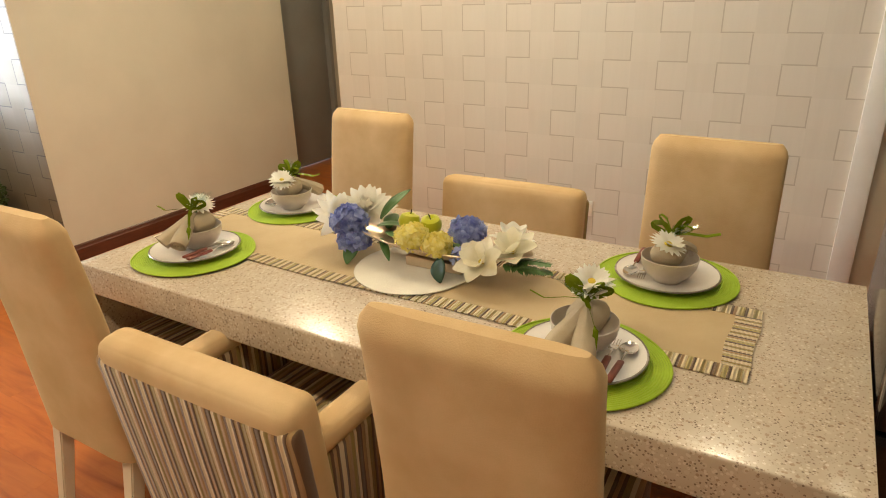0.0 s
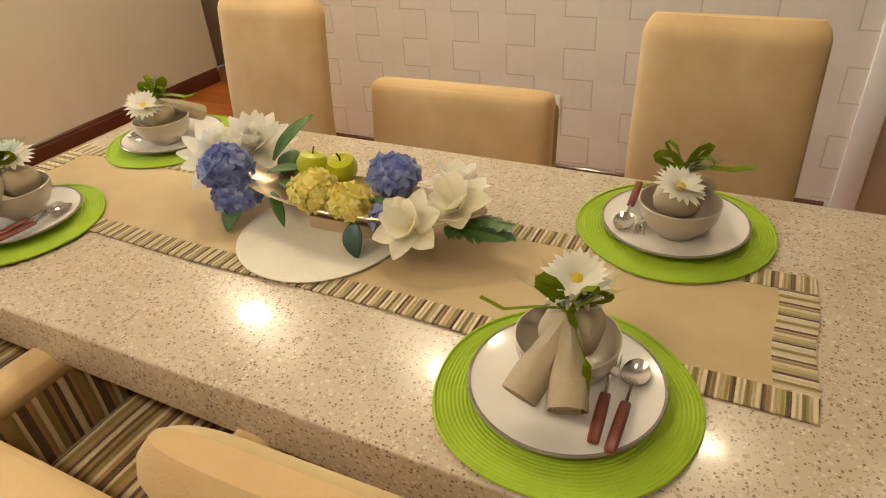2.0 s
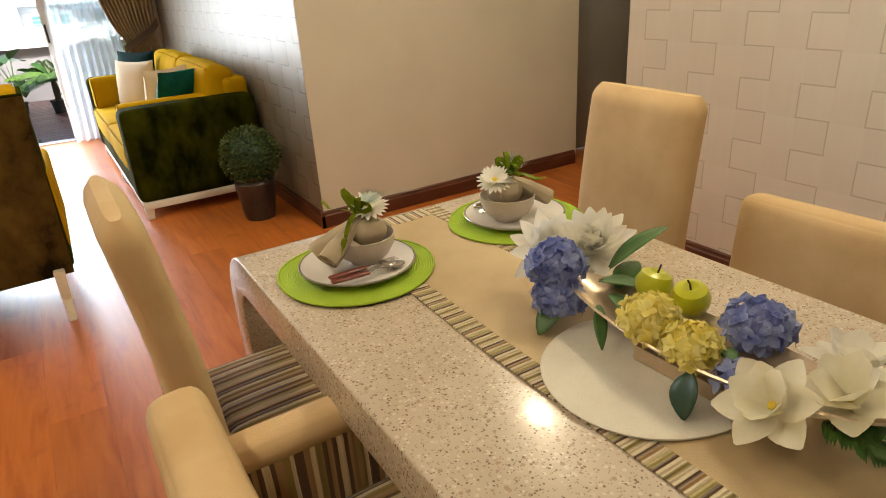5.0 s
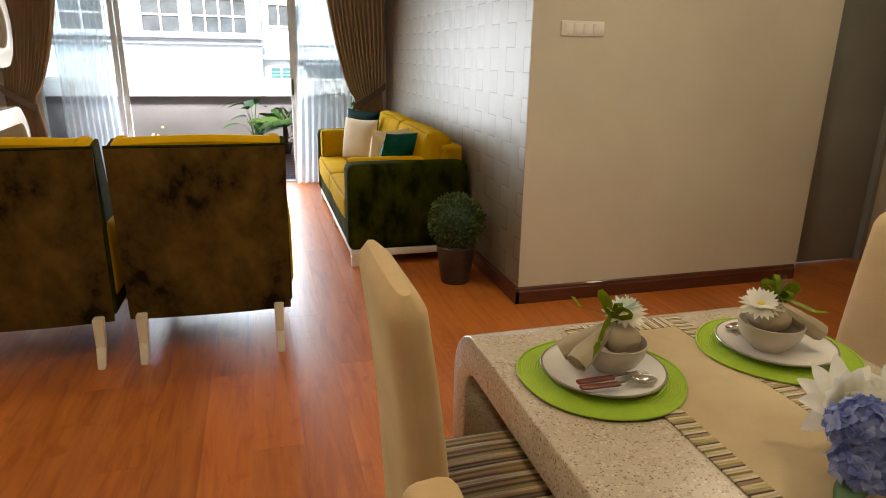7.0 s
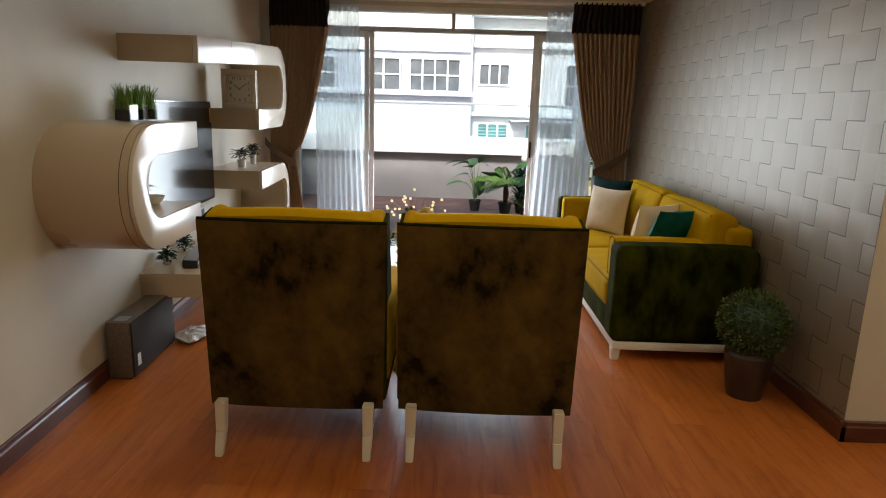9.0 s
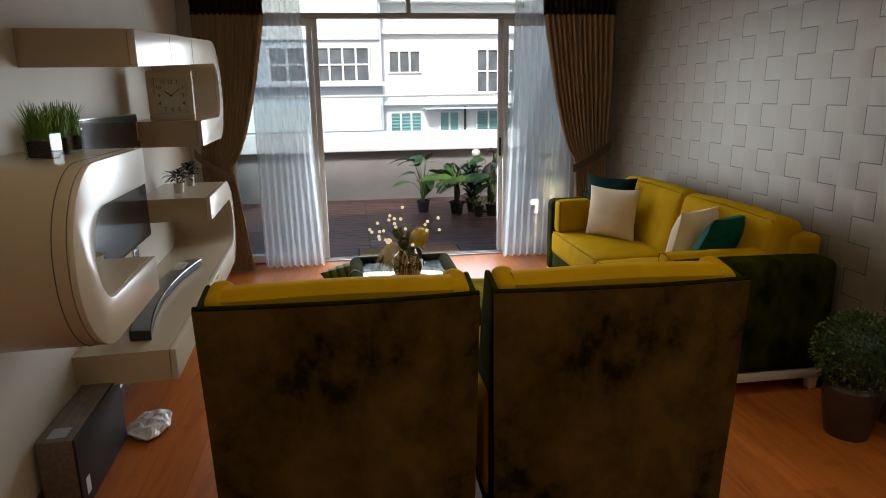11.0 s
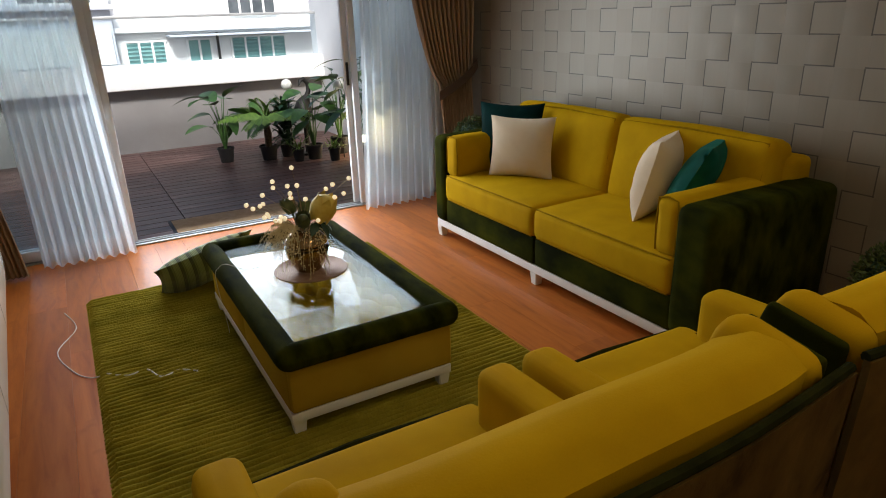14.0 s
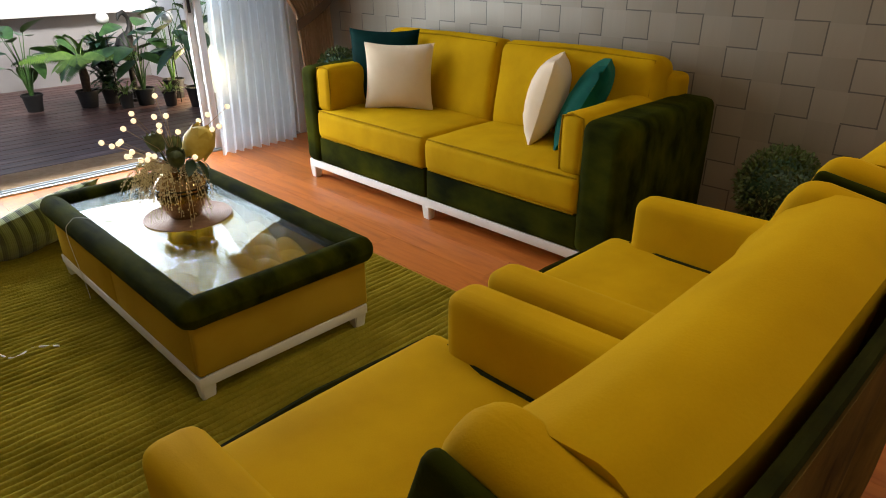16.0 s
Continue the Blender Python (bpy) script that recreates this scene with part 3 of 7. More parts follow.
def extruded(pts, axis, d0, d1, bev=0.0, seg=2):
    """A flat outline (list of pairs) pushed along an axis from d0 to d1."""
    bm = bmesh.new()
    rest = [i for i in range(3) if i != axis]

    def v(p, d):
        q = [0, 0, 0]
        q[rest[0]], q[rest[1]], q[axis] = p[0], p[1], d
        return bm.verts.new(q)
    A, B = [v(p, d0) for p in pts], [v(p, d1) for p in pts]
    fa, fb = bm.faces.new(A), bm.faces.new(B[::-1])
    n = len(pts)
    for i in range(n):
        bm.faces.new((A[i], B[i], B[(i + 1) % n], A[(i + 1) % n]))
    bmesh.ops.recalc_face_normals(bm, faces=bm.faces)
    if bev:
        rim = [e for e in bm.edges if fa in e.link_faces or fb in e.link_faces]
        bmesh.ops.bevel(bm, geom=rim, offset=bev, segments=seg, affect="EDGES", profile=0.5)
    return bm


def arc(cx, cy, r, a0, a1, n=16):
    return [(cx + r * math.cos(radians(a0 + (a1 - a0) * i / n)), cy + r * math.sin(radians(a0 + (a1 - a0) * i / n))) for i in range(n + 1)]


def grid_surface(fn, nu, nv, thick=0.0, wrap=False):
    """A surface from fn(u, v), with u and v from 0 to 1."""
    bm = bmesh.new()
    P = [[bm.verts.new(fn(i / nu, j / nv)) for j in range(nv + 1)] for i in range(nu + (0 if wrap else 1))]
    k = len(P)
    for i in range(nu if wrap else nu):
        for j in range(nv):
            bm.faces.new((P[i % k][j], P[(i + 1) % k][j], P[(i + 1) % k][j + 1], P[i % k][j + 1]))
    bmesh.ops.recalc_face_normals(bm, faces=bm.faces)
    if thick:
        bmesh.ops.solidify(bm, geom=bm.faces[:], thickness=thick)
    return bm


def pillow(w, h, t, seed=0, n=18):
    """A stuffed cushion standing in the x-z plane on z = 0, with pointed corners and slack cloth."""
    def side(s):
        def fn(u, v):
            a, b = 2 * u - 1, 2 * v - 1
            pin = 1 - 0.09 * (1 - a * a) * abs(b) ** 2
            pin2 = 1 - 0.09 * (1 - b * b) * abs(a) ** 2
            y = s * t / 2 * ((1 - abs(a) ** 2.4) * (1 - abs(b) ** 2.4)) ** 0.55
            q = Vector((a * w / 2 * pin2, y, h / 2 + b * h / 2 * pin))
            e = (1 - a * a) * (1 - b * b)
            q.y += s * 0.03 * t * noise.noise(Vector((a * 5 + seed, b * 5, seed))) * (0.4 + e)
            return q
        return grid_surface(fn, n, n)
    bm = merged(side(1), side(-1))
    bmesh.ops.remove_doubles(bm, verts=bm.verts, dist=0.0006)
    bmesh.ops.recalc_face_normals(bm, faces=bm.faces)
    return bm


def tapered_leg(x, y, z0, z1, top, foot, dx=0.0, dy=0.0):
    """A square leg from the top at z1 to the foot at z0, which stands dx, dy away."""
    bm = bx(-0.5, -0.5, 0, 0.5, 0.5, 1)
    for v in bm.verts:
        up = v.co.z
        s = foot + (top - foot) * up
        v.co = Vector((x + v.co.x * s + dx * (1 - up), y + v.co.y * s + dy * (1 - up), z0 + (z1 - z0) * up))
    bmesh.ops.bevel(bm, geom=bm.edges[:], offset=0.004, segments=2, affect="EDGES")
    return bm


def leaf_blade(length, width, droop, fold=0.15, n=6):
    """A leaf along +x from the origin that arches down, folded on its midrib."""
    def fn(u, v):
        s = 2 * v - 1
        wv = width / 2 * math.sin(math.pi * min(1, u * 0.93 + 0.05)) ** 0.8
        return Vector((length * (u - 0.12 * droop * u * u), s * wv, -droop * length * u * u + abs(s) * fold * wv))
    return grid_surface(fn, n, 4)


# ---- the rooms ----
H = WALL_H
XL, XR, XD = -1.125, 2.70, 3.99          # living left wall, living right wall, dining wall
YC, YW, YB = 4.70, 8.95, -1.6           # corner wall, window wall, back wall
LEFT = pose(XL, 5.0, 0, 0, 0, 3.0)      # the left wall stands slightly askew

# floor
floor = structure("floor", bx(-2.2, YB - 0.2, -0.16, 6.6, YW + 0.08, -0.012), "gap", "reddish-brown cherry laminate plank floor", "floor")
ceiling = structure("ceiling", bx(-2.0, YB - 0.2, H, 6.6, YW + 0.1, H + 0.15), "ceiling", "plain white painted ceiling", "ceiling")
wall_left = part("wall_left", bx(-0.15, -7.0, 0, 0, 3.95, H), "wall", smooth=False, m=LEFT)
tagged(wall_left, "cream painted wall behind the floating shelves", "wall", kind="structure")
wall_right = structure("wall_right", bx(XR, YC + 0.004, 0, XR + 0.15, YW, H), "paper_living", "silver-grey woven-pattern wallpapered living room wall, darkened in colour against excess light", "wall")
wall_corner = structure("wall_corner", bx(XR + 0.002, YC, 0, 4.81, YC + 0.12, H), "wall", "cream painted partition wall with a switch plate", "wall")
wall_corner_return = structure("wall_corner_return", bx(4.67, YC + 0.12, 0, 4.81, 4.93, H), "wall", "cream painted wall return beside the grey door", "wall")
wall_dining = structure("wall_dining", bx(XD, 0.60, 0, XD + 0.12, 3.475, H), "paper_dining", "pale patterned wallpapered dining room wall", "wall")
wall_dining_end = structure("wall_dining_end", bx(XD + 0.002, YB, 0, XD + 0.12, -0.35, H), "wall", "cream painted wall beyond the side doorway", "wall")
wall_over_side_door = structure("wall_over_side_door", bx(XD + 0.002, -0.35, 2.08, XD + 0.12, 0.60, H), "wall", "cream painted wall above the side doorway", "wall")
wall_back = structure("wall_back", bx(-2.0, YB - 0.15, 0, 6.6, YB, H), "wall", "cream painted wall at the back of the dining area", "wall")
wall_passage = structure("wall_passage", bx(XD + 0.12, 3.36, 0, 6.4, 3.475, H), "wall", "cream painted passage wall", "wall")
wall_passage_end = structure("wall_passage_end", bx(6.30, 3.475, 0, 6.45, 4.93, H), "wall", "cream painted wall at the end of the passage", "wall")
wall_door = structure("wall_door", merged(bx(4.67, 4.93, 0, 4.85, 5.05, H), bx(5.67, 4.93, 0, 6.4, 5.05, H), bx(4.85, 4.93, 2.1, 5.67, 5.05, H)), "wall", "cream painted wall round the grey door", "wall")
wall_window = structure("wall_window", merged(bx(-1.85, YW, 0, -1.05, YW + 0.15, H), bx(2.45, YW, 0, 2.85, YW + 0.15, H), bx(-1.05, YW, 2.56, 2.45, YW + 0.15, H)), "wall", "cream painted wall round the balcony doors", "wall")


def skirting_run(name, x0, y0, x1, y1, label):
    """A moulded board along a wall; the wall lies to the left of the way from 0 to 1."""
    L = math.hypot(x1 - x0, y1 - y0)
    prof = [(0, 0), (0.022, 0), (0.022, 0.075), (0.016, 0.083), (0.013, 0.098), (0.006, 0.104), (0, 0.104)]
    bm = extruded(prof, 1, 0, L, 0.0)
    m = pose(x0, y0, 0, 0, 0, math.degrees(math.atan2(y1 - y0, x1 - x0)) - 90)
    ob = part(name, bm, "skirting", smooth=False, m=m)
    return tagged(ob, label, "baseboard", kind="structure")


skirting_run("baseboard_right", XR - 0.0, YW, XR, YC - 0.022, "dark mahogany skirting under the grey wallpaper").matrix_world = pose(XR, YW, 0, 0, 0, 180)
skirting_run("baseboard_corner", XR, YC, 4.81, YC, "dark mahogany skirting along the cream partition")
bpy.data.objects["baseboard_corner"].matrix_world = pose(XR - 0.022, YC, 0, 0, 0, -90)
_b = skirting_run("baseboard_dining", XD, 3.475, XD, 0.62, "dark mahogany skirting under the pale wallpaper")
_b.matrix_world = pose(XD, 3.475, 0, 0, 0, 180)
_b = skirting_run("baseboard_left", 0, 0, 0, 10.4, "dark mahogany skirting along the cream wall")
_b.matrix_world = LEFT @ pose(0, -6.5, 0)

# grey door in the passage
door_1 = thing("door_1", pose(4.85, 4.93, 0), "closed grey painted flush door with small metal handle", "door", kind="structure")
part("door_leaf", bx(0.045, 0.03, 0.008, 0.775, 0.07, 2.05, 0.003), "door", door_1)
part("door_frame", merged(bx(0, -0.02, 0, 0.045, 0.12, 2.1, 0.004), bx(0.775, -0.02, 0, 0.82, 0.12, 2.1, 0.004), bx(0.045, -0.02, 2.05, 0.775, 0.12, 2.1, 0.004)), "door", door_1)
part("door_handle", merged(tube([(0.10, 0.03, 1.0), (0.10, -0.03, 1.0)], 0.011), bx(0.088, 0.02, 0.93, 0.112, 0.031, 1.05, 0.003)), "steel", door_1, "small steel lever handle")
# white side doorway at the end of the dining wall
door_2 = thing("door_2", pose(XD, 0.60, 0), "white framed side doorway with a beige door", "door", kind="structure")
part("door_frame", merged(bx(-0.03, -0.09, 0, 0.14, 0.0, 2.12, 0.004), bx(-0.03, -0.95, 0, 0.14, -0.86, 2.12, 0.004), bx(-0.03, -0.86, 2.03, 0.14, -0.09, 2.12, 0.004)), "trim", door_2)
part("door_leaf", bx(0.03, -0.86, 0.008, 0.07, -0.09, 2.03, 0.003), "wall", door_2, "beige door leaf")

# switch plate and socket
switch = thing("wall_switch", pose(3.006, YC, 1.628), "white plastic four-gang switch plate on the wall", "switch")
part("plate", bx(-0.133, -0.009, -0.040, 0.133, 0, 0.040, 0.004), "plastic", switch)
for _i in range(4):
    part("rocker", bx(-0.118 + 0.06 * _i, -0.014, -0.027, -0.063 + 0.06 * _i, -0.008, 0.027, 0.002), "plastic", switch)
socket = thing("wall_socket", pose(XD, 1.797, 0.405), "white plastic power socket on the wallpaper", "socket")
part("plate", bx(-0.010, -0.043, -0.043, 0, 0.043, 0.043, 0.004), "plastic", socket)
part("rocker", bx(-0.016, -0.012, 0.004, -0.009, 0.012, 0.026, 0.002), "plastic", socket)
for _y, _z in ((-0.012, -0.012), (0.012, -0.012), (0.0, -0.028)):
    part("pin_slot", bx(-0.0112, _y - 0.003, _z - 0.005, -0.0095, _y + 0.003, _z + 0.005), "black_matt", socket)

# recessed downlights at every ceiling spot, the added fill spots included
_first = None
for _x, _y in DINING_SPOTS + LIVING_FILL_SPOTS + PASSAGE_FILL_SPOTS:
    if _first is None:
        _first = thing("downlight", pose(_x, _y, H), "white round recessed ceiling downlight, out of view, some added as fill light", "light", "ceiling downlights")
        part("ring", lathe([(0.042, -0.001), (0.042, -0.008), (0.062, -0.010), (0.066, -0.004), (0.066, -0.001)], 28), "plastic", _first)
        part("lens", lathe([(0.0, -0.003), (0.041, -0.003)], 28), "lamp_glass", _first)
    else:
        copy_thing(_first, pose(_x, _y, H))

# balcony doors
window_1 = thing("window_1", pose(0, YW, 0), "white-framed sliding glass balcony doors standing open", "window", kind="structure")
part("window_frame", merged(bx(-1.05, 0.0, 2.50, 2.45, 0.12, 2.56, 0.004), bx(-1.05, 0.0, 0, -0.99, 0.12, 2.5, 0.004), bx(2.39, 0.0, 0, 2.45, 0.12, 2.5, 0.004)), "alu_white", window_1)
part("transom", bx(-0.99, 0.0, 2.30, 2.39, 0.12, 2.345, 0.004), "alu", window_1)
part("mullion", bx(0.71, 0.01, 2.345, 0.75, 0.11, 2.5, 0.003), "alu", window_1)
part("track", merged(bx(-0.99, 0.0, 0.0, 2.39, 0.12, 0.012, 0.002), bx(-0.99, 0.03, 0.012, 2.39, 0.036, 0.02), bx(-0.99, 0.08, 0.012, 2.39, 0.086, 0.02)), "alu", window_1)
for _x0, _x1, _y in ((-0.99, -0.17, 0.015), (-0.99, -0.12, 0.07), (1.64, 2.39, 0.015), (1.60, 2.39, 0.07)):
    _s = part("sash", merged(bx(_x0, _y, 0.02, _x0 + 0.05, _y + 0.035, 2.30, 0.003), bx(_x1 - 0.05, _y, 0.02, _x1, _y + 0.035, 2.30, 0.003), bx(_x0 + 0.05, _y, 0.02, _x1 - 0.05, _y + 0.035, 0.09, 0.003), bx(_x0 + 0.05, _y, 2.24, _x1 - 0.05, _y + 0.035, 2.30, 0.003)), "alu_white", window_1)
    _p = part("pane", bx(_x0 + 0.05, _y + 0.014, 0.09, _x1 - 0.05, _y + 0.02, 2.24), "glass_green", _s, smooth=False)
    _p.visible_shadow = False
part("sash_lock", bx(1.612, 0.055, 1.0, 1.63, 0.07, 1.18, 0.003), "black_matt", window_1, "dark recessed sash lock")
for _x0, _x1 in ((-0.99, 0.71), (0.75, 2.39)):
    _p = part("pane", bx(_x0, 0.05, 2.345, _x1, 0.056, 2.5), "glass", window_1, smooth=False)
    _p.visible_shadow = False

# balcony
BY = 13.10
balcony_floor = structure("balcony_floor", bx(-2.4, YW + 0.15, -0.3, 3.1, BY + 0.3, -0.075), "gap", "dark stained timber decking on the balcony", "floor")
parapet_wall = structure("parapet_wall", bx(-2.4, BY, -0.3, 3.0, BY + 0.12, 0.76), "parapet_grey", "grey rendered balcony parapet wall", "parapet")
parapet_ledge = structure("parapet_ledge", bx(-2.4, BY - 0.16, 0.74, 3.0, BY + 0.2, 1.03, 0.01), "parapet", "thick white painted parapet ledge", "parapet")
wall_balcony_right = structure("wall_balcony_right", bx(2.86, YW + 0.15, -0.3, 3.05, BY + 0.25, 2.9), "parapet", "white painted balcony side wall", "wall")
wall_balcony_left = structure("wall_balcony_left", bx(-2.5, YW + 0.15, -0.3, -2.3, BY + 0.25, 2.9), "parapet", "white painted balcony side wall", "wall")
balcony_rail = thing("balcony_rail", pose(0, BY + 0.03, 1.03), "clear glass balcony balustrade with slim grey handrail", "balustrade", kind="structure")
_p = part("pane", bx(-2.3, -0.006, 0, 2.86, 0.006, 0.54), "glass_green", balcony_rail, smooth=False)
_p.visible_shadow = False
part("handrail", bx(-2.3, -0.025, 0.54, 2.86, 0.025, 0.575, 0.006), "alu", balcony_rail)

# unseen slab, added so that the sun misses the decking
balcony_slab = structure("balcony_slab", bx(-2.5, YW + 0.15, 3.25, 3.05, 9.9, 3.4), "ceiling", "plain white slab added above the balcony, out of view, to block the sun", "ceiling")
# ---- the building opposite ----
FY = 30.0
ground = structure("ground", bx(-150, 14.0, -9.2, 150, 400, -9.0), "parapet_grey", "grey paved ground far below", "ground")


def facade_window(parent, x0, z0, x1, z1, cols, rows, glass="window_dark", louvre=False, m=None):
    w = part("window", bx(x0, -0.03, z0, x1, 0.06, z1), glass, parent, smooth=False)
    bars = [bx(x0 - 0.06, -0.10, z0 - 0.06, x1 + 0.06, 0.02, z0, 0.01), bx(x0 - 0.06, -0.10, z1, x1 + 0.06, 0.02, z1 + 0.06, 0.01)]
    for i in range(cols + 1):
        x = x0 + (x1 - x0) * i / cols
        bars.append(bx(x - 0.035, -0.09, z0, x + 0.035, 0.0, z1))
    for j in range(1, rows):
        z = z0 + (z1 - z0) * j / rows
        bars.append(bx(x0, -0.08, z - 0.03, x1, 0.0, z + 0.03))
    part("frame", merged(*bars), "facade", w, smooth=False)
    if louvre:
        n = max(3, int((z1 - z0) / 0.13))
        for i in range(n):
            z = z0 + (z1 - z0) * (i + 0.5) / n
            part("slat", moved(bx(x0 + 0.04, -0.012, -0.05, x1 - 0.04, 0.012, 0.05), pose(0, -0.05, z, 35)), "window_teal", w, smooth=False)


apartment_block = thing("apartment_building", pose(0, FY, 0), "white rendered apartment block with ledges and grid windows", "building")
part("wall", merged(bx(1.5, 0, -9.0, 26, 9, 5.2), bx(1.5, -0.35, 1.18, 26, 0.0, 1.36, 0.02), bx(1.5, -0.25, 4.0, 26, 0.0, 4.14, 0.02)), "facade", apartment_block, smooth=False)
part("roof", bx(1.2, -0.5, 5.2, 26.3, 9.3, 5.42, 0.02), "facade", apartment_block, smooth=False)
facade_window(apartment_block, 1.82, 2.52, 3.11, 3.32, 3, 1)
facade_window(apartment_block, 5.5, 1.69, 7.3, 3.36, 4, 2)
facade_window(apartment_block, 10.0, 2.0, 12.0, 3.36, 4, 2)
facade_window(apartment_block, 1.82, 0.02, 3.13, 0.84, 3, 1, "window_teal", True)
facade_window(apartment_block, 3.90, -0.02, 4.73, 0.85, 2, 1, "window_teal")
facade_window(apartment_block, 5.48, -0.06, 7.56, 0.88, 4, 1, "window_teal", True)
facade_window(apartment_block, 10.0, -0.06, 12.0, 0.88, 4, 1, "window_teal", True)
for _x in (2.0, 6.0, 10.0):
    facade_window(apartment_block, _x, -3.4, _x + 1.8, -2.0, 3, 2)
part("awning", bx(3.2, -0.9, 1.0, 9.0, -0.02, 1.06), "facade_blue", apartment_block, "thin grey awning")
part("pipe", tube([(4.98, -0.1, 0.0), (4.98, -0.1, 1.1)], 0.05), "black_matt", apartment_block)
apartment_wing = thing("apartment_building", pose(-12.3, FY - 0.6, 0), "blue-grey rendered projecting wing with dark windows", "building")
part("wall", merged(bx(0, 0, -9.0, 13.8, 9, 5.6), bx(-0.1, -0.4, 1.95, 13.9, 0.0, 2.12, 0.02)), "facade_blue", apartment_wing, smooth=False)
part("spandrel", merged(bx(-0.05, -0.12, 0.2, 13.7, 0.0, 1.35), bx(-0.05, -0.12, 3.75, 13.7, 0.0, 5.6)), "facade", apartment_wing, "white rendered band", smooth=False)
part("roof", bx(-0.3, -0.5, 5.6, 14.1, 9.3, 5.8, 0.02), "facade", apartment_wing, smooth=False)
for _x0, _x1, _c in ((3.4, 5.6, 3), (6.6, 8.1, 2), (9.4, 10.8, 2), (11.2, 13.3, 4)):
    facade_window(apartment_wing, _x0, 2.18, _x1, 3.42, _c, 2)
for _x0, _x1 in ((4.2, 6.0), (7.8, 9.0), (11.0, 13.0)):
    facade_window(apartment_wing, _x0, -1.2, _x1, -0.1, 3, 1, "window_teal")
# ---- dining table ----
TX0, TX1, TY0, TY1, TZ = 1.728, 2.66, 0.56, 2.885, 0.755


def dining_table():
    t = thing("dining_table", pose((TX0 + TX1) / 2, (TY0 + TY1) / 2, 0), "beige speckled stone dining table with a curved waterfall end", "table")
    hw, hl, th = (TX1 - TX0) / 2, (TY1 - TY0) / 2, 0.105
    r, ri = 0.17, 0.085
    out = [(-hl, TZ)] + arc(hl - r, TZ - r, r, 90, 0, 14) + [(hl, 0), (hl - th, 0)]
    inn = arc(hl - th - ri, TZ - th - ri, ri, 0, 90, 10) + [(-hl, TZ - th)]
    part("tabletop", extruded(out + inn, 0, -hw, hw, 0.007, 3), "stone", t)
    part("leg", bx(-hw + 0.16, -hl, 0, hw - 0.16, -hl + 0.12, TZ - th - 0.001, 0.004), "stone", t)
    return t


dining_table()


def dining_chair(m, group):
    """Faces +x; the back's top stands at x = -0.25."""
    c = thing("dining_chair", m, "high-backed beige velour dining chair with striped seat and ivory legs", "chair", group)

    def back(u, v):
        a = 2 * math.pi * u
        z = 0.30 + 0.758 * v
        lean = -0.035 - 0.05 * v - 0.06 * max(0, v - 0.45) ** 1.5
        w, t = 0.218 - 0.004 * v, 0.040 - 0.006 * v
        cap = min(1.0, ((1 - v) / 0.055) ** 0.5) if v > 0.945 else 1.0
        k = 7.0
        ca, sa = math.cos(a), math.sin(a)
        y = math.copysign(abs(ca) ** (2 / k), ca) * (w - 0.022 * (1 - cap))
        x = math.copysign(abs(sa) ** (2 / 4.0), sa) * t * (0.35 + 0.65 * cap) * (1 + 0.25 * (1 - ca * ca))
        return Vector((-0.125 + lean + x, y, z + 0.004 * noise.noise(Vector((y * 6, z * 6, x * 9)))))
    bm = grid_surface(back, 48, 36, wrap=True)
    for ring in (0, 36):
        vs = [v for i, v in enumerate(bm.verts) if i % 37 == ring]
        bm.faces.new(vs if ring else vs[::-1])
    bmesh.ops.recalc_face_normals(bm, faces=bm.faces)
    part("backrest", bm, "beige", c)
    part("seat", soft(-0.13, -0.222, 0.36, 0.30, 0.222, 0.478, 0.03, (0, 0, 0.012), 6), "stripe_y", c, "brown striped seat cushion")
    part("seat_frame", bx(-0.12, -0.205, 0.30, 0.28, 0.205, 0.365, 0.01), "stripe_y", c)
    for sx, sy in ((1, 1), (1, -1)):
        part("leg", tapered_leg(0.24, 0.175 * sy, 0, 0.31, 0.046, 0.032), "ivory", c)
    for sy in (1, -1):
        part("leg", tapered_leg(-0.16, 0.180 * sy, 0, 0.34, 0.050, 0.036, -0.07), "ivory", c)
    return c


_a = dining_chair(pose(1.69, 2.50, 0), "dining chairs")
copy_thing(_a, pose(1.70, 1.165, 0, 0, 0, 1.0))
copy_thing(_a, pose(2.755, 2.472, 0, 0, 0, 180))
copy_thing(_a, pose(2.755, 1.026, 0, 0, 0, 181))


def dining_armchair(m, arm_z):
    """A low tub chair that faces +x."""
    c = thing("dining_armchair", m, "low striped dining armchair with beige velour top edge and arms", "chair", "dining armchairs")
    lean = pose(-0.19, 0, 0, 0, -6)
    part("back_panel", moved(soft(-0.045, -0.325, 0.20, 0.0, 0.325, 0.755, 0.02, (0.006, 0, 0), 6), lean), "stripe_y", c, "striped outside back")
    part("inside_back", moved(soft(-0.048, -0.318, 0.40, 0.055, 0.318, 0.795, 0.034, (0.006, 0, 0.004), 8), lean @ pose(0.006, 0, 0)), "beige", c, "beige velour inside back and top edge")
    for s in (-1, 1):
        a = part("arm", soft(-0.20, s * 0.265 - 0.035, 0.20, 0.26, s * 0.265 + 0.035, arm_z - 0.045, 0.02, (0, 0, 0), 5), "stripe_x", c, "striped arm panel")
        part("arm_pad", soft(-0.225, s * 0.265 - 0.042, arm_z - 0.06, 0.275, s * 0.265 + 0.042, arm_z, 0.028, (0, 0, 0.004), 6), "beige", a, "beige velour arm pad")
    part("seat", soft(-0.18, -0.235, 0.30, 0.27, 0.235, 0.47, 0.035, (0.004, 0, 0.015), 6), "stripe_y", c, "brown striped seat cushion")
    for sx in (-0.19, 0.21):
        for sy in (-0.26, 0.26):
            part("leg", tapered_leg(sx, sy, 0, 0.21, 0.05, 0.036), "ivory", c)
    return c


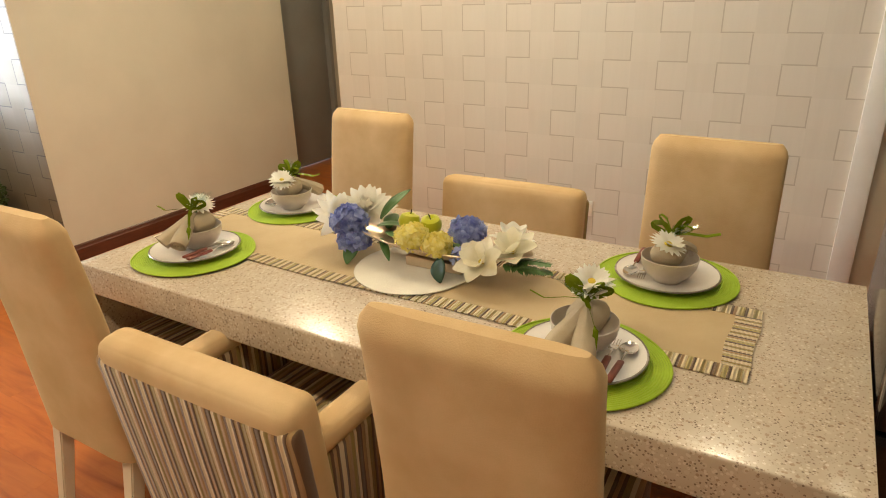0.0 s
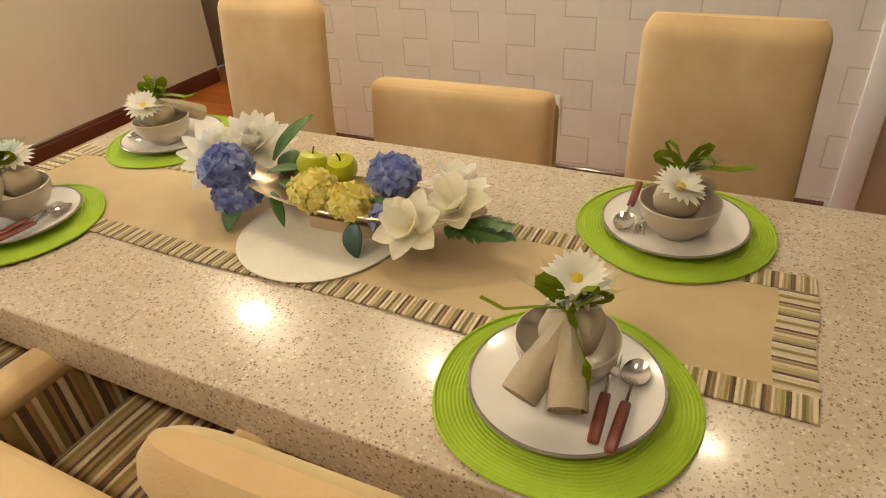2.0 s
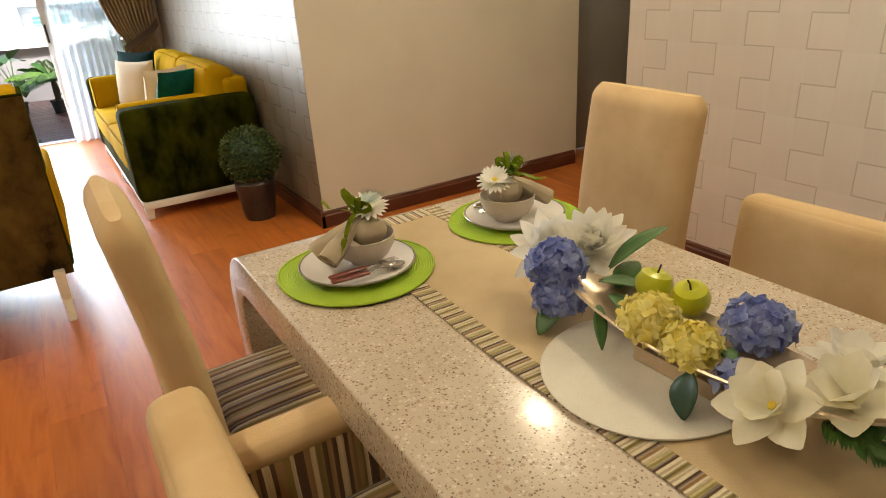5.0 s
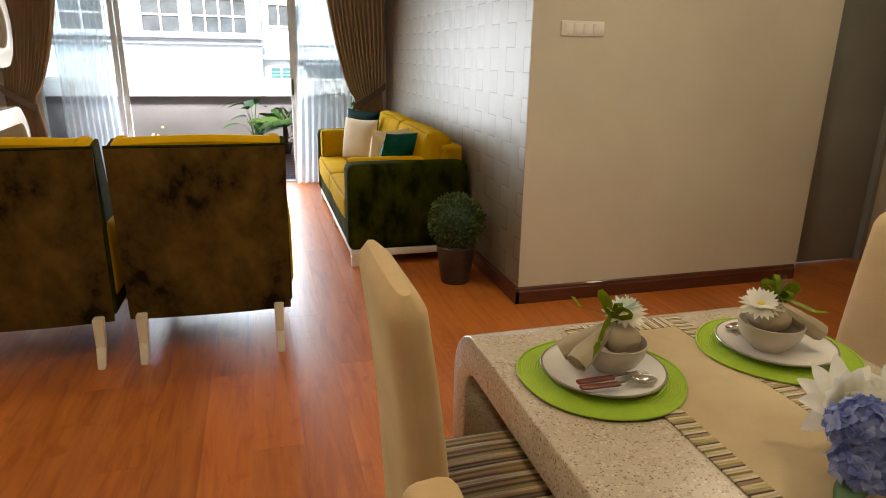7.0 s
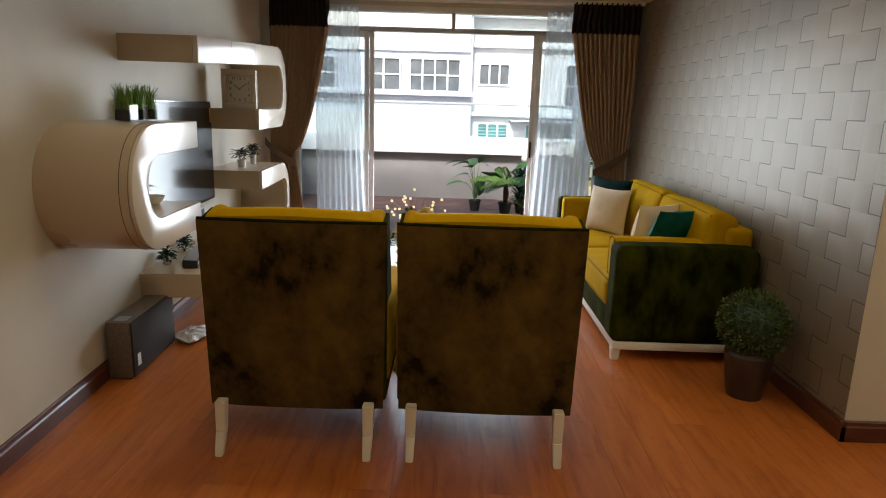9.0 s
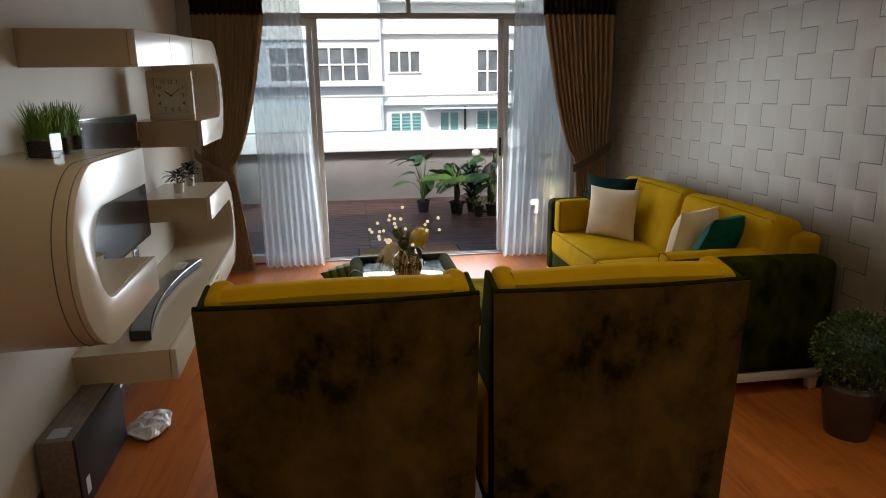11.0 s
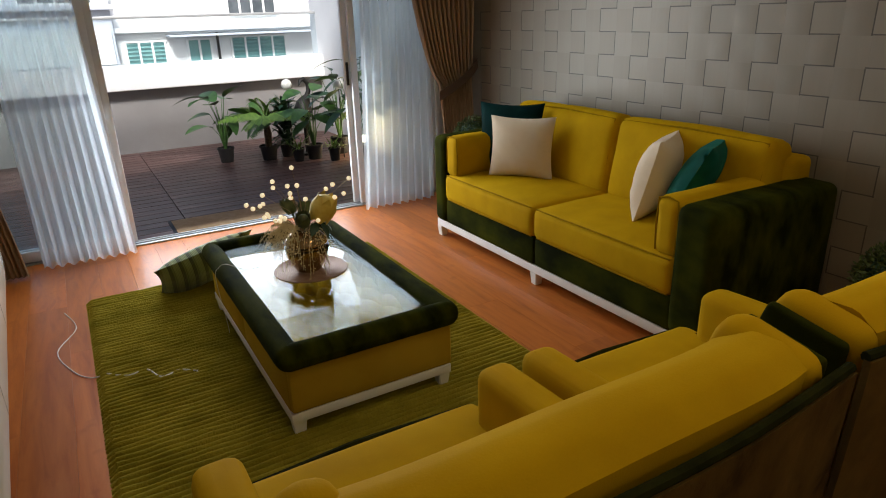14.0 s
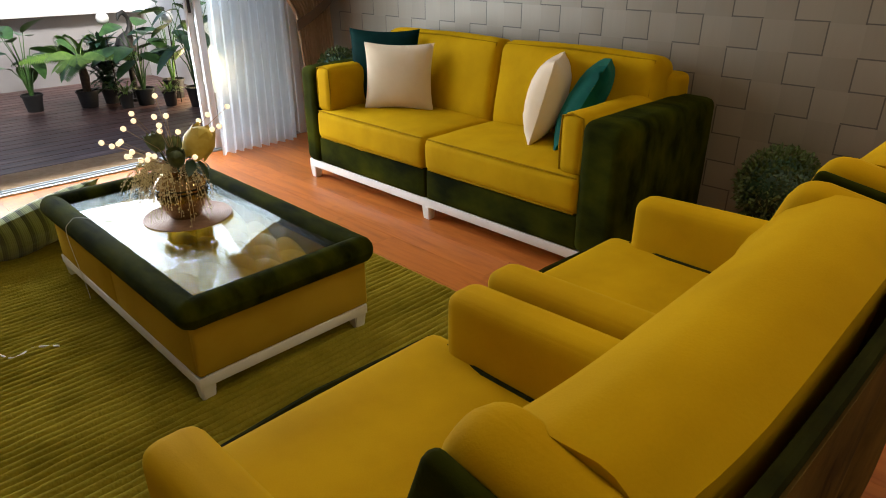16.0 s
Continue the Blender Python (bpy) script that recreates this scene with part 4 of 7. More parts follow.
dining_armchair(pose(1.72, 1.85, 0), 0.665)
dining_armchair(pose(2.80, 1.815, 0, 0, 0, 181), 0.57)


# tall dark refrigerator at the end of the table
fridge = thing("refrigerator", pose(2.0, -0.10, 0), "tall black glossy refrigerator beyond the end of the table", "refrigerator")
part("cabinet", bx(0.06, 0.0, 0.03, 0.66, 0.655, 1.78, 0.008), "black_gloss", fridge)
part("upper_door", bx(0.0, 0.0, 0.72, 0.057, 0.655, 1.78, 0.008), "black_gloss", fridge)
part("lower_door", bx(0.0, 0.0, 0.05, 0.057, 0.655, 0.712, 0.008), "black_gloss", fridge)
part("handle", tube([(-0.003, 0.08, 0.80), (-0.035, 0.08, 0.84), (-0.035, 0.08, 1.25), (-0.003, 0.08, 1.29)], 0.011, 10), "steel", fridge, "steel bar handle")
part("plinth", bx(0.08, 0.03, 0.0, 0.62, 0.62, 0.032), "black_matt", fridge)
# ---- sofa ----
def sofa():
    s = thing("sofa", pose(1.78, 6.798, 0), "two-seat sofa in mustard and dark olive velvet on white plinth legs", "sofa")
    L = 1.137
    part("plinth", bx(0.02, -L - 0.045, 0.075, 0.86, L, 0.125, 0.004), "whiteleg", s, "white painted plinth")
    for y in (-L - 0.010, 0.005, L - 0.035):
        for x in (0.045, 0.82):
            part("foot", tapered_leg(x, y, 0, 0.08, 0.06, 0.045), "whiteleg", s)
    for y0, y1 in ((-L + 0.14, -0.002), (0.002, L - 0.14)):
        part("front_panel", soft(0.015, y0, 0.125, 0.20, y1, 0.30, 0.018, (0.004, 0, 0), 6), "olive", s)
    part("base", bx(0.18, -L + 0.13, 0.125, 0.84, L - 0.13, 0.29), "olive", s)
    for sg in (-1, 1):
        y0, y1 = (-L - 0.05, -L + 0.16) if sg < 0 else (L - 0.15, L)
        a = part("arm", soft(0.0, y0, 0.122, 0.88, y1, 0.735, 0.045, (0, 0.004, 0.006), 10, 0.003), "olive", s, "olive velvet arm panel")
        yi0, yi1 = (-L + 0.155, -L + 0.285) if sg < 0 else (L - 0.285, L - 0.145)
        part("arm_pad", soft(0.02, yi0, 0.47, 0.66, yi1, 0.745, 0.04, (0, 0.018, 0.006), 8, 0.004), "mustard", a, "mustard velvet arm cushion")
        loop = [(yi0 + 0.012, 0.49), (yi0 + 0.004, 0.60), (yi0 + 0.012, 0.735), ((yi0 + yi1) / 2, 0.748), (yi1 - 0.012, 0.735), (yi1 - 0.004, 0.60), (yi1 - 0.012, 0.49)]
        part("arm_piping", tube([(0.030, y, z) for y, z in loop], 0.0045, 6), "seam_mustard", a)
    part("back", soft(0.72, -L + 0.10, 0.13, 0.885, L - 0.10, 0.84, 0.04, (0, 0, 0), 8), "mustard", s)
    for k, (y0, y1) in enumerate(((-L + 0.15, -0.003), (0.003, L - 0.15))):
        c = part("seat_cushion", soft(0.0, y0, 0.295, 0.72, y1, 0.478, 0.035, (0.008, 0.0, 0.022), 14, 0.004), "mustard", s, "mustard velvet seat cushion")
        for zz, dx in ((0.474, 0.0), (0.304, 0.002)):
            part("piping", tube([(0.012 + dx, y0 + 0.02, zz - 0.002), (0.002 + dx, y0 + 0.2, zz + 0.002), (-0.002 + dx, (y0 + y1) / 2, zz + 0.004), (0.002 + dx, y1 - 0.2, zz + 0.002), (0.012 + dx, y1 - 0.02, zz - 0.002)], 0.0045, 6), "seam_mustard", c)
        b = moved(soft(0.0, y0, 0.0, 0.20, y1, 0.50, 0.055, (0.035, 0.0, 0.015), 12, 0.005), pose(0.53, 0, 0.445, 0, 11))
        c = part("back_cushion", b, "mustard", s, "mustard velvet back cushion")
        part("piping", moved(tube([(0.012, y0 + 0.03, 0.03), (0.006, y0 + 0.025, 0.25), (0.012, y0 + 0.03, 0.475), (0.004, (y0 + y1) / 2, 0.488), (0.012, y1 - 0.03, 0.475), (0.006, y1 - 0.025, 0.25), (0.012, y1 - 0.03, 0.03)], 0.005, 6), pose(0.53, 0, 0.445, 0, 11)), "seam_mustard", c)
    return s


sofa()


def throw_pillow(name, m, material, label, w=0.44, h=0.44, t=0.17, seed=1):
    p = part(name, pillow(w, h, t, seed), material, m=m)
    return tagged(p, label, "cushion", "cushions on the sofa")


throw_pillow("throw_pillow", pose(2.15, 7.55, 0.487, 10, 0, 124), "navy", "dark teal velvet cushion leaning on the sofa", 0.46, 0.47, 0.13, 3)
throw_pillow("throw_pillow", pose(2.11, 7.36, 0.487, 9, 0, 126), "cream_pillow", "cream cloth cushion leaning on the dark cushion", 0.44, 0.405, 0.16, 5)
throw_pillow("throw_pillow", pose(2.21, 6.21, 0.487, 27, 0, 26), "teal", "bright teal velvet cushion against the sofa arm", 0.43, 0.48, 0.17, 7)
throw_pillow("throw_pillow", pose(2.19, 6.36, 0.487, 14, 0, 28), "cream_pillow", "cream cloth cushion leaning on the teal cushion", 0.42, 0.44, 0.20, 9)


# ---- armchairs ----
def sloped(bm):
    """The wing's front runs forwards towards the arm; its top rises a little from the back."""
    for v in bm.verts:
        f = max(0.0, (v.co.y - 0.105) / 0.16)
        v.co.y += 0.34 * f * max(0.0, 1.09 - v.co.z)
        v.co.z -= 0.03 * (1 - f) * max(0.0, (v.co.z - 0.8) / 0.28)
    return bm



def armchair(m):
    """Faces +y; the outer back stands at y = 0."""
    c = thing("armchair", m, "mustard velvet armchair with crushed dark olive outer back and ivory legs", "armchair", "armchairs")
    hw = 0.398

    def outer(u, v):
        x = (2 * u - 1) * hw * (0.965 + 0.035 * v)
        z = 0.20 + 0.845 * v
        return Vector((x, 0.125 - 0.035 * v + 0.02 * (2 * u - 1) ** 2 + 0.004 * noise.noise(Vector((x * 4, z * 4, 1))), z))
    o = grid_surface(outer, 16, 18, 0.012)
    part("outer_back", o, "oliveback", c, "crushed olive velvet outer back")
    part("back_piping", tube([outer(i / 16, 1.0) + Vector((0, -0.002, 0.004)) for i in range(17)], 0.008, 8), "piping", c)
    # back rest with a rounded, gently arched top
    prof = [(0.16, 0.30), (0.145, 0.70), (0.112, 1.02), (0.110, 1.056), (0.145, 1.082), (0.20, 1.080), (0.25, 1.05), (0.30, 0.98), (0.33, 0.89), (0.35, 0.74), (0.38, 0.46), (0.38, 0.30)]

    def rest(u, v):
        f = v * (len(prof) - 1)
        i = min(int(f), len(prof) - 2)
        a = Vector(prof[i]).lerp(Vector(prof[i + 1]), f - i)
        e = 2 * u - 1
        x = e * (hw - 0.070)
        arch = 0.012 * (1 - e * e)
        hollow = 0.02 * e ** 4 if a.x > 0.10 else 0.0
        return Vector((x, a.x + hollow, a.y + arch))
    r = grid_surface(rest, 20, 40)
    for k in (0, 20):
        r.verts.ensure_lookup_table()
        r.faces.new([r.verts[k * 41 + j] for j in range(41)])
    bmesh.ops.recalc_face_normals(r, faces=r.faces)
    part("backrest", r, "mustard", c, "mustard velvet backrest")
    for s in (-1, 1):
        part("wing", sloped(soft(s * (hw - 0.055) - 0.038, 0.122, 0.50, s * (hw - 0.055) + 0.038, 0.268, 1.094, 0.034, (0, 0, 0), 8)), "mustard", c)
        part("wing_side", sloped(soft(s * (hw - 0.012) - 0.010, 0.135, 0.30, s * (hw - 0.012) + 0.010, 0.262, 1.074, 0.009, (0, 0, 0), 8)), "olive", c, "dark olive velvet wing side")

        b = soft(s * (hw - 0.045) - 0.055, 0.18, 0.30, s * (hw - 0.045) + 0.055, 0.935, 0.695, 0.036, (0, 0.004, 0.004), 8)
        for q in b.verts:
            q.co.z -= max(0.0, (q.co.z - 0.30) / 0.395) * 0.035 * (q.co.y - 0.14)
        a = part("arm", b, "mustard", c, "mustard velvet arm")
        part("piping", tube([(s * (hw - 0.106), 0.22, 0.508), (s * (hw - 0.106), 0.80, 0.508), (s * (hw - 0.07), 0.945, 0.50)], 0.007, 6), "piping", a)
        part("side_panel", soft(s * (hw - 0.02) - 0.018, 0.155, 0.225, s * (hw - 0.02) + 0.018, 0.93, 0.60, 0.014, (0, 0, 0), 5), "olive", c, "dark olive velvet side")
    part("base", soft(-hw + 0.02, 0.15, 0.215, hw - 0.02, 1.00, 0.345, 0.02, (0, 0, 0), 5), "olive", c, "dark olive velvet base")
    q = part("seat", soft(-hw + 0.03, 0.20, 0.33, hw - 0.03, 1.035, 0.502, 0.04, (0, 0.006, 0.014), 10), "mustard", c, "mustard velvet seat")
    part("piping", tube([(-hw + 0.035, 0.92, 0.482), (-hw + 0.06, 1.02, 0.486), (0, 1.038, 0.490), (hw - 0.06, 1.02, 0.486), (hw - 0.035, 0.92, 0.482)], 0.007, 6), "piping", q)
    for sx in (-1, 1):
        bm = merged(tapered_leg(sx * 0.325, 0.09, 0.10, 0.24, 0.048, 0.042, 0, -0.012), tapered_leg(sx * 0.325, 0.078, 0, 0.102, 0.0425, 0.034, 0, -0.045))
        part("leg", bm, "ivory", c)
        part("leg", tapered_leg(sx * 0.32, 0.94, 0, 0.22, 0.05, 0.034), "ivory", c)
    return c


_a = armchair(pose(0.095, 4.335, 0))
copy_thing(_a, pose(0.933, 4.335, 0, 0, 0, -1.0))

# ---- rug ----
RX0, RX1, RY0, RY1 = -0.51, 1.30, 5.35, 8.03


def rug_fn(u, v):
    x = RX0 + (RX1 - RX0) * u
    n = 84 * v
    z = 0.002 + 0.024 * abs(math.sin(math.pi * n)) ** 0.6 + 0.006 * noise.noise(Vector((x * 9, n * 0.7, 0)))
    y = RY0 + (RY1 - RY0) * v + 0.0015 * noise.noise(Vector((x * 12, n * 2, 3)))
    e = min(u, 1 - u)
    return Vector((x + 0.006 * noise.noise(Vector((n * 3, 0, u))), y, z if 0.001 < e else 0.0))


rug = part("rug", merged(grid_surface(rug_fn, 60, 84 * 8), bx(RX0 + 0.01, RY0 + 0.01, 0.0005, RX1 - 0.01, RY1 - 0.01, 0.006)), "rug")
tagged(rug, "olive green ribbed chenille rug on the laminate floor", "rug")


# ---- coffee table ----
def coffee_table():
    x0, x1, y0, y1, zt = 0.095, 0.865, 6.09, 7.53, 0.405
    cx, cy = (x0 + x1) / 2, (y0 + y1) / 2
    hx, hy = (x1 - x0) / 2, (y1 - y0) / 2
    t = thing("coffee_table", pose(cx, cy, 0.017), "upholstered glass-topped coffee table with olive velvet roll edge", "table")
    part("base_frame", merged(bx(-hx + 0.028, -hy + 0.032, 0.06, hx - 0.040, hy - 0.032, 0.10, 0.003)), "whiteleg", t)
    for sx in (-1, 1):
        for sy in (-1, 1):
            part("foot", tapered_leg(sx * (hx - 0.065) - 0.006, sy * (hy - 0.062), 0, 0.10, 0.062, 0.042), "whiteleg", t)
    for y0_, y1_ in ((-hy + 0.05, -0.001), (0.001, hy - 0.05)):
        for s in (-1, 1):
            part("side_panel", soft(s * (hx - 0.048) - 0.018, y0_ , 0.10, s * (hx - 0.048) + 0.018, y1_, 0.33, 0.012, (0.003, 0, 0), 5), "beige_must", t, "mustard velour side panel")
    for s in (-1, 1):
        part("end_panel", soft(-hx + 0.034, s * (hy - 0.050) - 0.018, 0.10, hx - 0.034, s * (hy - 0.050) + 0.018, 0.33, 0.012, (0, 0.003, 0), 5), "beige_must", t, "mustard velour end panel")
    zc, r = zt - 0.017 - 0.052, 0.052
    c = 0.05
    ring = []
    for (ax, ay, a0) in ((hx - c, hy - c, 0), (-hx + c, hy - c, 90), (-hx + c, -hy + c, 180), (hx - c, -hy + c, 270)):
        for i in range(7):
            a = radians(a0 + 15 * i)
            ring.append((ax + (c - r * 0.9) * math.cos(a), ay + (c - r * 0.9) * math.sin(a)))
    n = len(ring)
    dense = []
    for i in range(n):
        p, q = Vector(ring[i]), Vector(ring[(i + 1) % n])
        k = max(1, int((q - p).length / 0.05))
        dense += [p.lerp(q, j / k) for j in range(k)]

    def roll(u, v):
        i = int(round(u * len(dense))) % len(dense)
        p, d = dense[i], (dense[(i + 1) % len(dense)] - dense[i - 1]).normalized()
        nrm = Vector((d.y, -d.x))
        a = 2 * math.pi * v
        rr = r * (1 + 0.03 * noise.noise(Vector((p.x * 8, p.y * 8, 0))))
        return Vector((p.x + nrm.x * rr * math.cos(a), p.y + nrm.y * rr * math.cos(a), zc + rr * math.sin(a)))
    part("roll_edge", grid_surface(roll, len(dense), 16, wrap=True), "olive", t, "padded olive velvet roll edge")
    tuft = grid_surface(lambda u, v: Vector(((2 * u - 1) * (hx - 0.09), (2 * v - 1) * (hy - 0.09), 0.22 + 0.045 * abs(math.sin(math.pi * (5 * u + 5 * v)) * math.sin(math.pi * (5 * u - 5 * v + 0.0))) ** 0.5)), 50, 90)
    part("tufted_tray", tuft, "mustard", t, "deep-buttoned mustard velvet tray under the glass")
    g = part("glass_top", bx(-hx + 0.075, -hy + 0.075, zc + 0.014, hx - 0.075, hy - 0.075, zc + 0.022, 0.002), "glass_table", t, "clear glass top")
    g.visible_shadow = False
    return t


coffee_table()
CT_Z = 0.017 + 0.405 - 0.017 - 0.052 + 0.022
# ---- curtains ----
def drape(x_in0, x_out, tie_in, tie_out, tie_z, low_in, z0, z1, y, folds, depth, side, gather=True):
    """A pleated curtain drawn aside to tie_in..tie_out at tie_z, falling to low_in at z0."""
    def fn(u, v):
        z = z0 + (z1 - z0) * v
        if z > tie_z:
            k = ((z - tie_z) / (z1 - tie_z)) ** 0.62
            a, b = tie_in + (x_in0 - tie_in) * k, tie_out + (x_out - tie_out) * min(1, k * 1.5)
        else:
            k = ((tie_z - z) / max(1e-6, tie_z - z0)) ** 0.8
            a, b = tie_in + (low_in - tie_in) * k, tie_out + (x_out - tie_out) * min(1, k * 1.2)
        squeeze = abs(b - a) / abs(x_out - x_in0)
        x = b + (a - b) * u
        ph = 2 * math.pi * folds * (u + 0.012 * math.sin(3 * v + 5 * u))
        d = depth * (0.45 + 0.55 * squeeze)
        yy = y + d * math.sin(ph) + 0.35 * d * math.sin(2 * ph + 2 * v)
        return Vector((x + 0.25 * d * math.sin(2 * ph), yy, z))
    return grid_surface(fn, folds * 10, 44)


for _s, _xi, _xo, _ti, _to, _lo, _lab in ((-1, -0.56, -1.17, -0.93, -1.20, -0.80, "left"), (1, 1.95, 2.64, 2.28, 2.60, 2.36, "right")):
    c = thing("curtain", pose(0, 0, 0), "taupe pleated curtain with dark brown band, tied back beside the window", "curtain", "tied-back curtains")
    part("drape", drape(_xi, _xo, _ti, _to, 1.0, _lo, 0.015, 2.305, 8.70, 13, 0.032, _s), "curtain", c)
    part("header_band", drape(_xi - 0.006 * _s, _xo, _xi, _xo, 0.0, _xi, 2.295, 2.60, 8.698, 13, 0.034, _s), "curtain_dark", c, "dark brown header band")
    _n = 15
    _pts = []
    for _i in range(_n):
        _f = _i / (_n - 1)
        _pts.append((_to + 0.03 * _s + (_ti - 0.02 * _s - _to - 0.03 * _s) * _f, 8.70 - 0.055 - 0.025 * math.sin(math.pi * _f), 1.13 - 0.24 * _f ** 0.8))
    _tie = grid_surface(lambda u, v: Vector(_pts[min(_n - 1, int(round(u * (_n - 1))))]) + Vector((0, 0, (v - 0.5) * 0.075)), _n - 1, 2, 0.006)
    part("tieback", _tie, "tieback", c, "brown cloth tieback")


def voile(x0, x1, z0, z1, y, folds, depth, lean, seed):
    def fn(u, v):
        z = z0 + (z1 - z0) * v
        x = x0 + (x1 - x0) * u + lean * (1 - v) ** 1.3 * u
        ph = 2 * math.pi * folds * u + 1.3 * noise.noise(Vector((u * 4, v * 1.6, seed)))
        return Vector((x, y + depth * math.sin(ph) + 0.4 * depth * noise.noise(Vector((u * 14, v * 2.2, seed + 4))), z + (0.004 * math.sin(ph) if v == 0 else 0)))
    return grid_surface(fn, folds * 8, 24)


for _a, _b, _l in ((-0.72, -0.25, 0.10), (2.26, 1.70, -0.10)):
    c = part("sheer_curtain", voile(_a, _b, 0.012, 2.52, 8.80, 9, 0.024, _l, _a), "sheer")
    tagged(c, "white voile sheer curtain hanging to the floor", "curtain", "sheer curtains")
rail = part("curtain_rail", bx(-1.18, 8.66, 2.585, 2.66, 8.84, H - 0.001, 0.004), "plastic")
tagged(rail, "white curtain rail box under the ceiling", "rail")
# ---- floating wall unit on the left wall; u out of the wall, v along it ----
def on_left(u, v, z, rz=0):
    return LEFT @ pose(u, v, z, 0, 0, rz)


UD = 0.437


def wall_unit_near():
    w = thing("wall_shelf", LEFT, "glossy cream C-shaped floating wall shelf with rounded end", "shelf", "floating wall unit")
    cv, cz, R, end = -0.075, 1.1025, 0.3075, 0.518
    out = [(end, cz + R)] + arc(cv, cz + R - 0.30, 0.30, 90, 180, 14) + arc(cv, cz - R + 0.30, 0.30, 180, 270, 14) + [(end, cz - R), (end, 0.945)]
    inn = arc(cv + 0.03, 0.945 + 0.15, 0.15, 270, 180, 10) + arc(cv + 0.03, 1.262 - 0.15, 0.15, 180, 90, 10) + [(end, 1.262)]
    part("shell", extruded(out + inn, 0, 0.0, UD - 0.022, 0.0), "lacquer", w, "cream lacquered shell")
    part("edge_strip", extruded(out + inn, 0, UD - 0.020, UD, 0.004), "lacquer_white", w, "white gloss front edge")
    inner = [(p[0] + 0.0, p[1]) for p in out]
    part("seam", tube([(UD - 0.06, p[0], p[1] + 0.0005) if i == 0 else (UD - 0.06, cv + (p[0] - cv) * 1.002, cz + (p[1] - cz) * 1.002) for i, p in enumerate(out[:31])], 0.0016, 6), "seam", w, "dark panel joint")
    return w


def wall_unit_top():
    w = thing("wall_shelf", LEFT, "glossy cream upper floating shelf curving down to a lower ledge", "shelf", "floating wall unit")
    v0, v1, z0, z1, t, vl = 0.565, 3.02, 1.310, 2.005, 0.158, 1.93
    R, r = 0.335, 0.175
    # the upper arm climbs a little from its free end
    out = [(v0, 1.885)] + arc(v1 - R, z1 - R, R, 90, 0, 12) + arc(v1 - R, z0 + R, R, 0, -90, 12) + [(vl, z0), (vl, z0 + t)]
    inn = arc(v1 - t * 0.9 - r, z0 + t + r, r, -90, 0, 8) + arc(v1 - t * 0.9 - r, z1 - t - r, r, 0, 90, 8) + [(v0, 1.735)]
    part("shell", extruded(out + inn, 0, 0.0, UD - 0.02, 0.0), "lacquer", w, "cream lacquered shell")
    part("edge_strip", extruded(out + inn, 0, UD - 0.018, UD + 0.012, 0.004), "lacquer_white", w, "white gloss front edge")
    for v in (1.245, 1.87):
        zb = 1.735 + 0.053 * (v - v0)
        part("seam", bx(UD + 0.0115, v - 0.0012, zb + 0.008, UD + 0.0128, v + 0.0012, zb + 0.142), "seam", w)
    return w


def wall_unit_low():
    w = thing("tv_cabinet", LEFT, "long glossy cream floating television cabinet with curved end and drawers", "cabinet", "floating wall unit")
    v0, v1, z0, z1, t, vl = 0.62, 3.05, 0.32, 0.978, 0.15, 1.965
    R, r = 0.30, 0.15
    out = [(vl, z1)] + arc(v1 - R, z1 - R, R, 90, 0, 12) + arc(v1 - R, z0 + R, R, 0, -90, 12) + [(v0, z0), (v0, z0 + t)]
    inn = arc(v1 - t * 0.6 - r, z0 + t + r, r, -90, 0, 8) + arc(v1 - t * 0.6 - r, z1 - t - r, r, 0, 90, 8) + [(vl, z1 - t)]
    part("shell", extruded(out + inn, 0, 0.0, UD - 0.02, 0.0), "lacquer", w, "cream lacquered shell")
    part("edge_strip", extruded(out + inn, 0, UD - 0.018, UD + 0.012, 0.004), "lacquer_white", w, "white gloss front edge")
    for v in (1.32, 2.10):
        part("seam", bx(UD + 0.0115, v - 0.0012, z0 + 0.004, UD + 0.0128, v + 0.0012, z0 + t - 0.004), "seam", w)
    for v in (1.16, 1.95):
        part("finger_pull", bx(UD + 0.010, v - 0.05, z0 + t - 0.03, UD + 0.0135, v + 0.05, z0 + t - 0.018, 0.001), "seam", w)
    return w


wall_unit_near(), wall_unit_top(), wall_unit_low()

# television
tv = thing("television", on_left(0.0, 1.205, 0.0), "large black flat-screen television on the wall", "television")
part("bracket", bx(0.0, -0.25, 0.9, 0.045, 0.25, 1.3), "black_matt", tv)
part("casing", bx(0.044, -0.69, 0.765, 0.085, 0.69, 1.512, 0.006), "black_gloss", tv, "thin black casing")
part("screen", bx(0.0852, -0.68, 0.785, 0.087, 0.68, 1.504), "black_gloss", tv, "dark reflective screen", smooth=False)
part("top_trim", bx(0.046, -0.69, 1.5125, 0.084, 0.69, 1.518, 0.001), "steel", tv, "silver trim strip")
part("sticker", bx(0.0872, 0.64, 1.36, 0.0876, 0.675, 1.47), "label_red", tv, "red and yellow energy sticker", smooth=False)

# clock
clock = thing("table_clock", on_left(0.245, 2.15, 1.4685, 5), "square white clock with deep frame and dark numerals", "clock")
_o = 0.135
part("rim", merged(bx(-_o, -0.04, 0, _o, 0.06, 0.045, 0.004), bx(-_o, -0.04, 0.265, _o, 0.06, 0.31, 0.004), bx(-_o, -0.04, 0.045, -_o + 0.04, 0.06, 0.265, 0.004), bx(_o - 0.04, -0.04, 0.045, _o, 0.06, 0.265, 0.004)), "lacquer_white", clock, "deep white frame")
part("face", bx(-_o + 0.041, -0.005, 0.046, _o - 0.041, 0.055, 0.264), "paper_white", clock, "pale clock face", smooth=False)


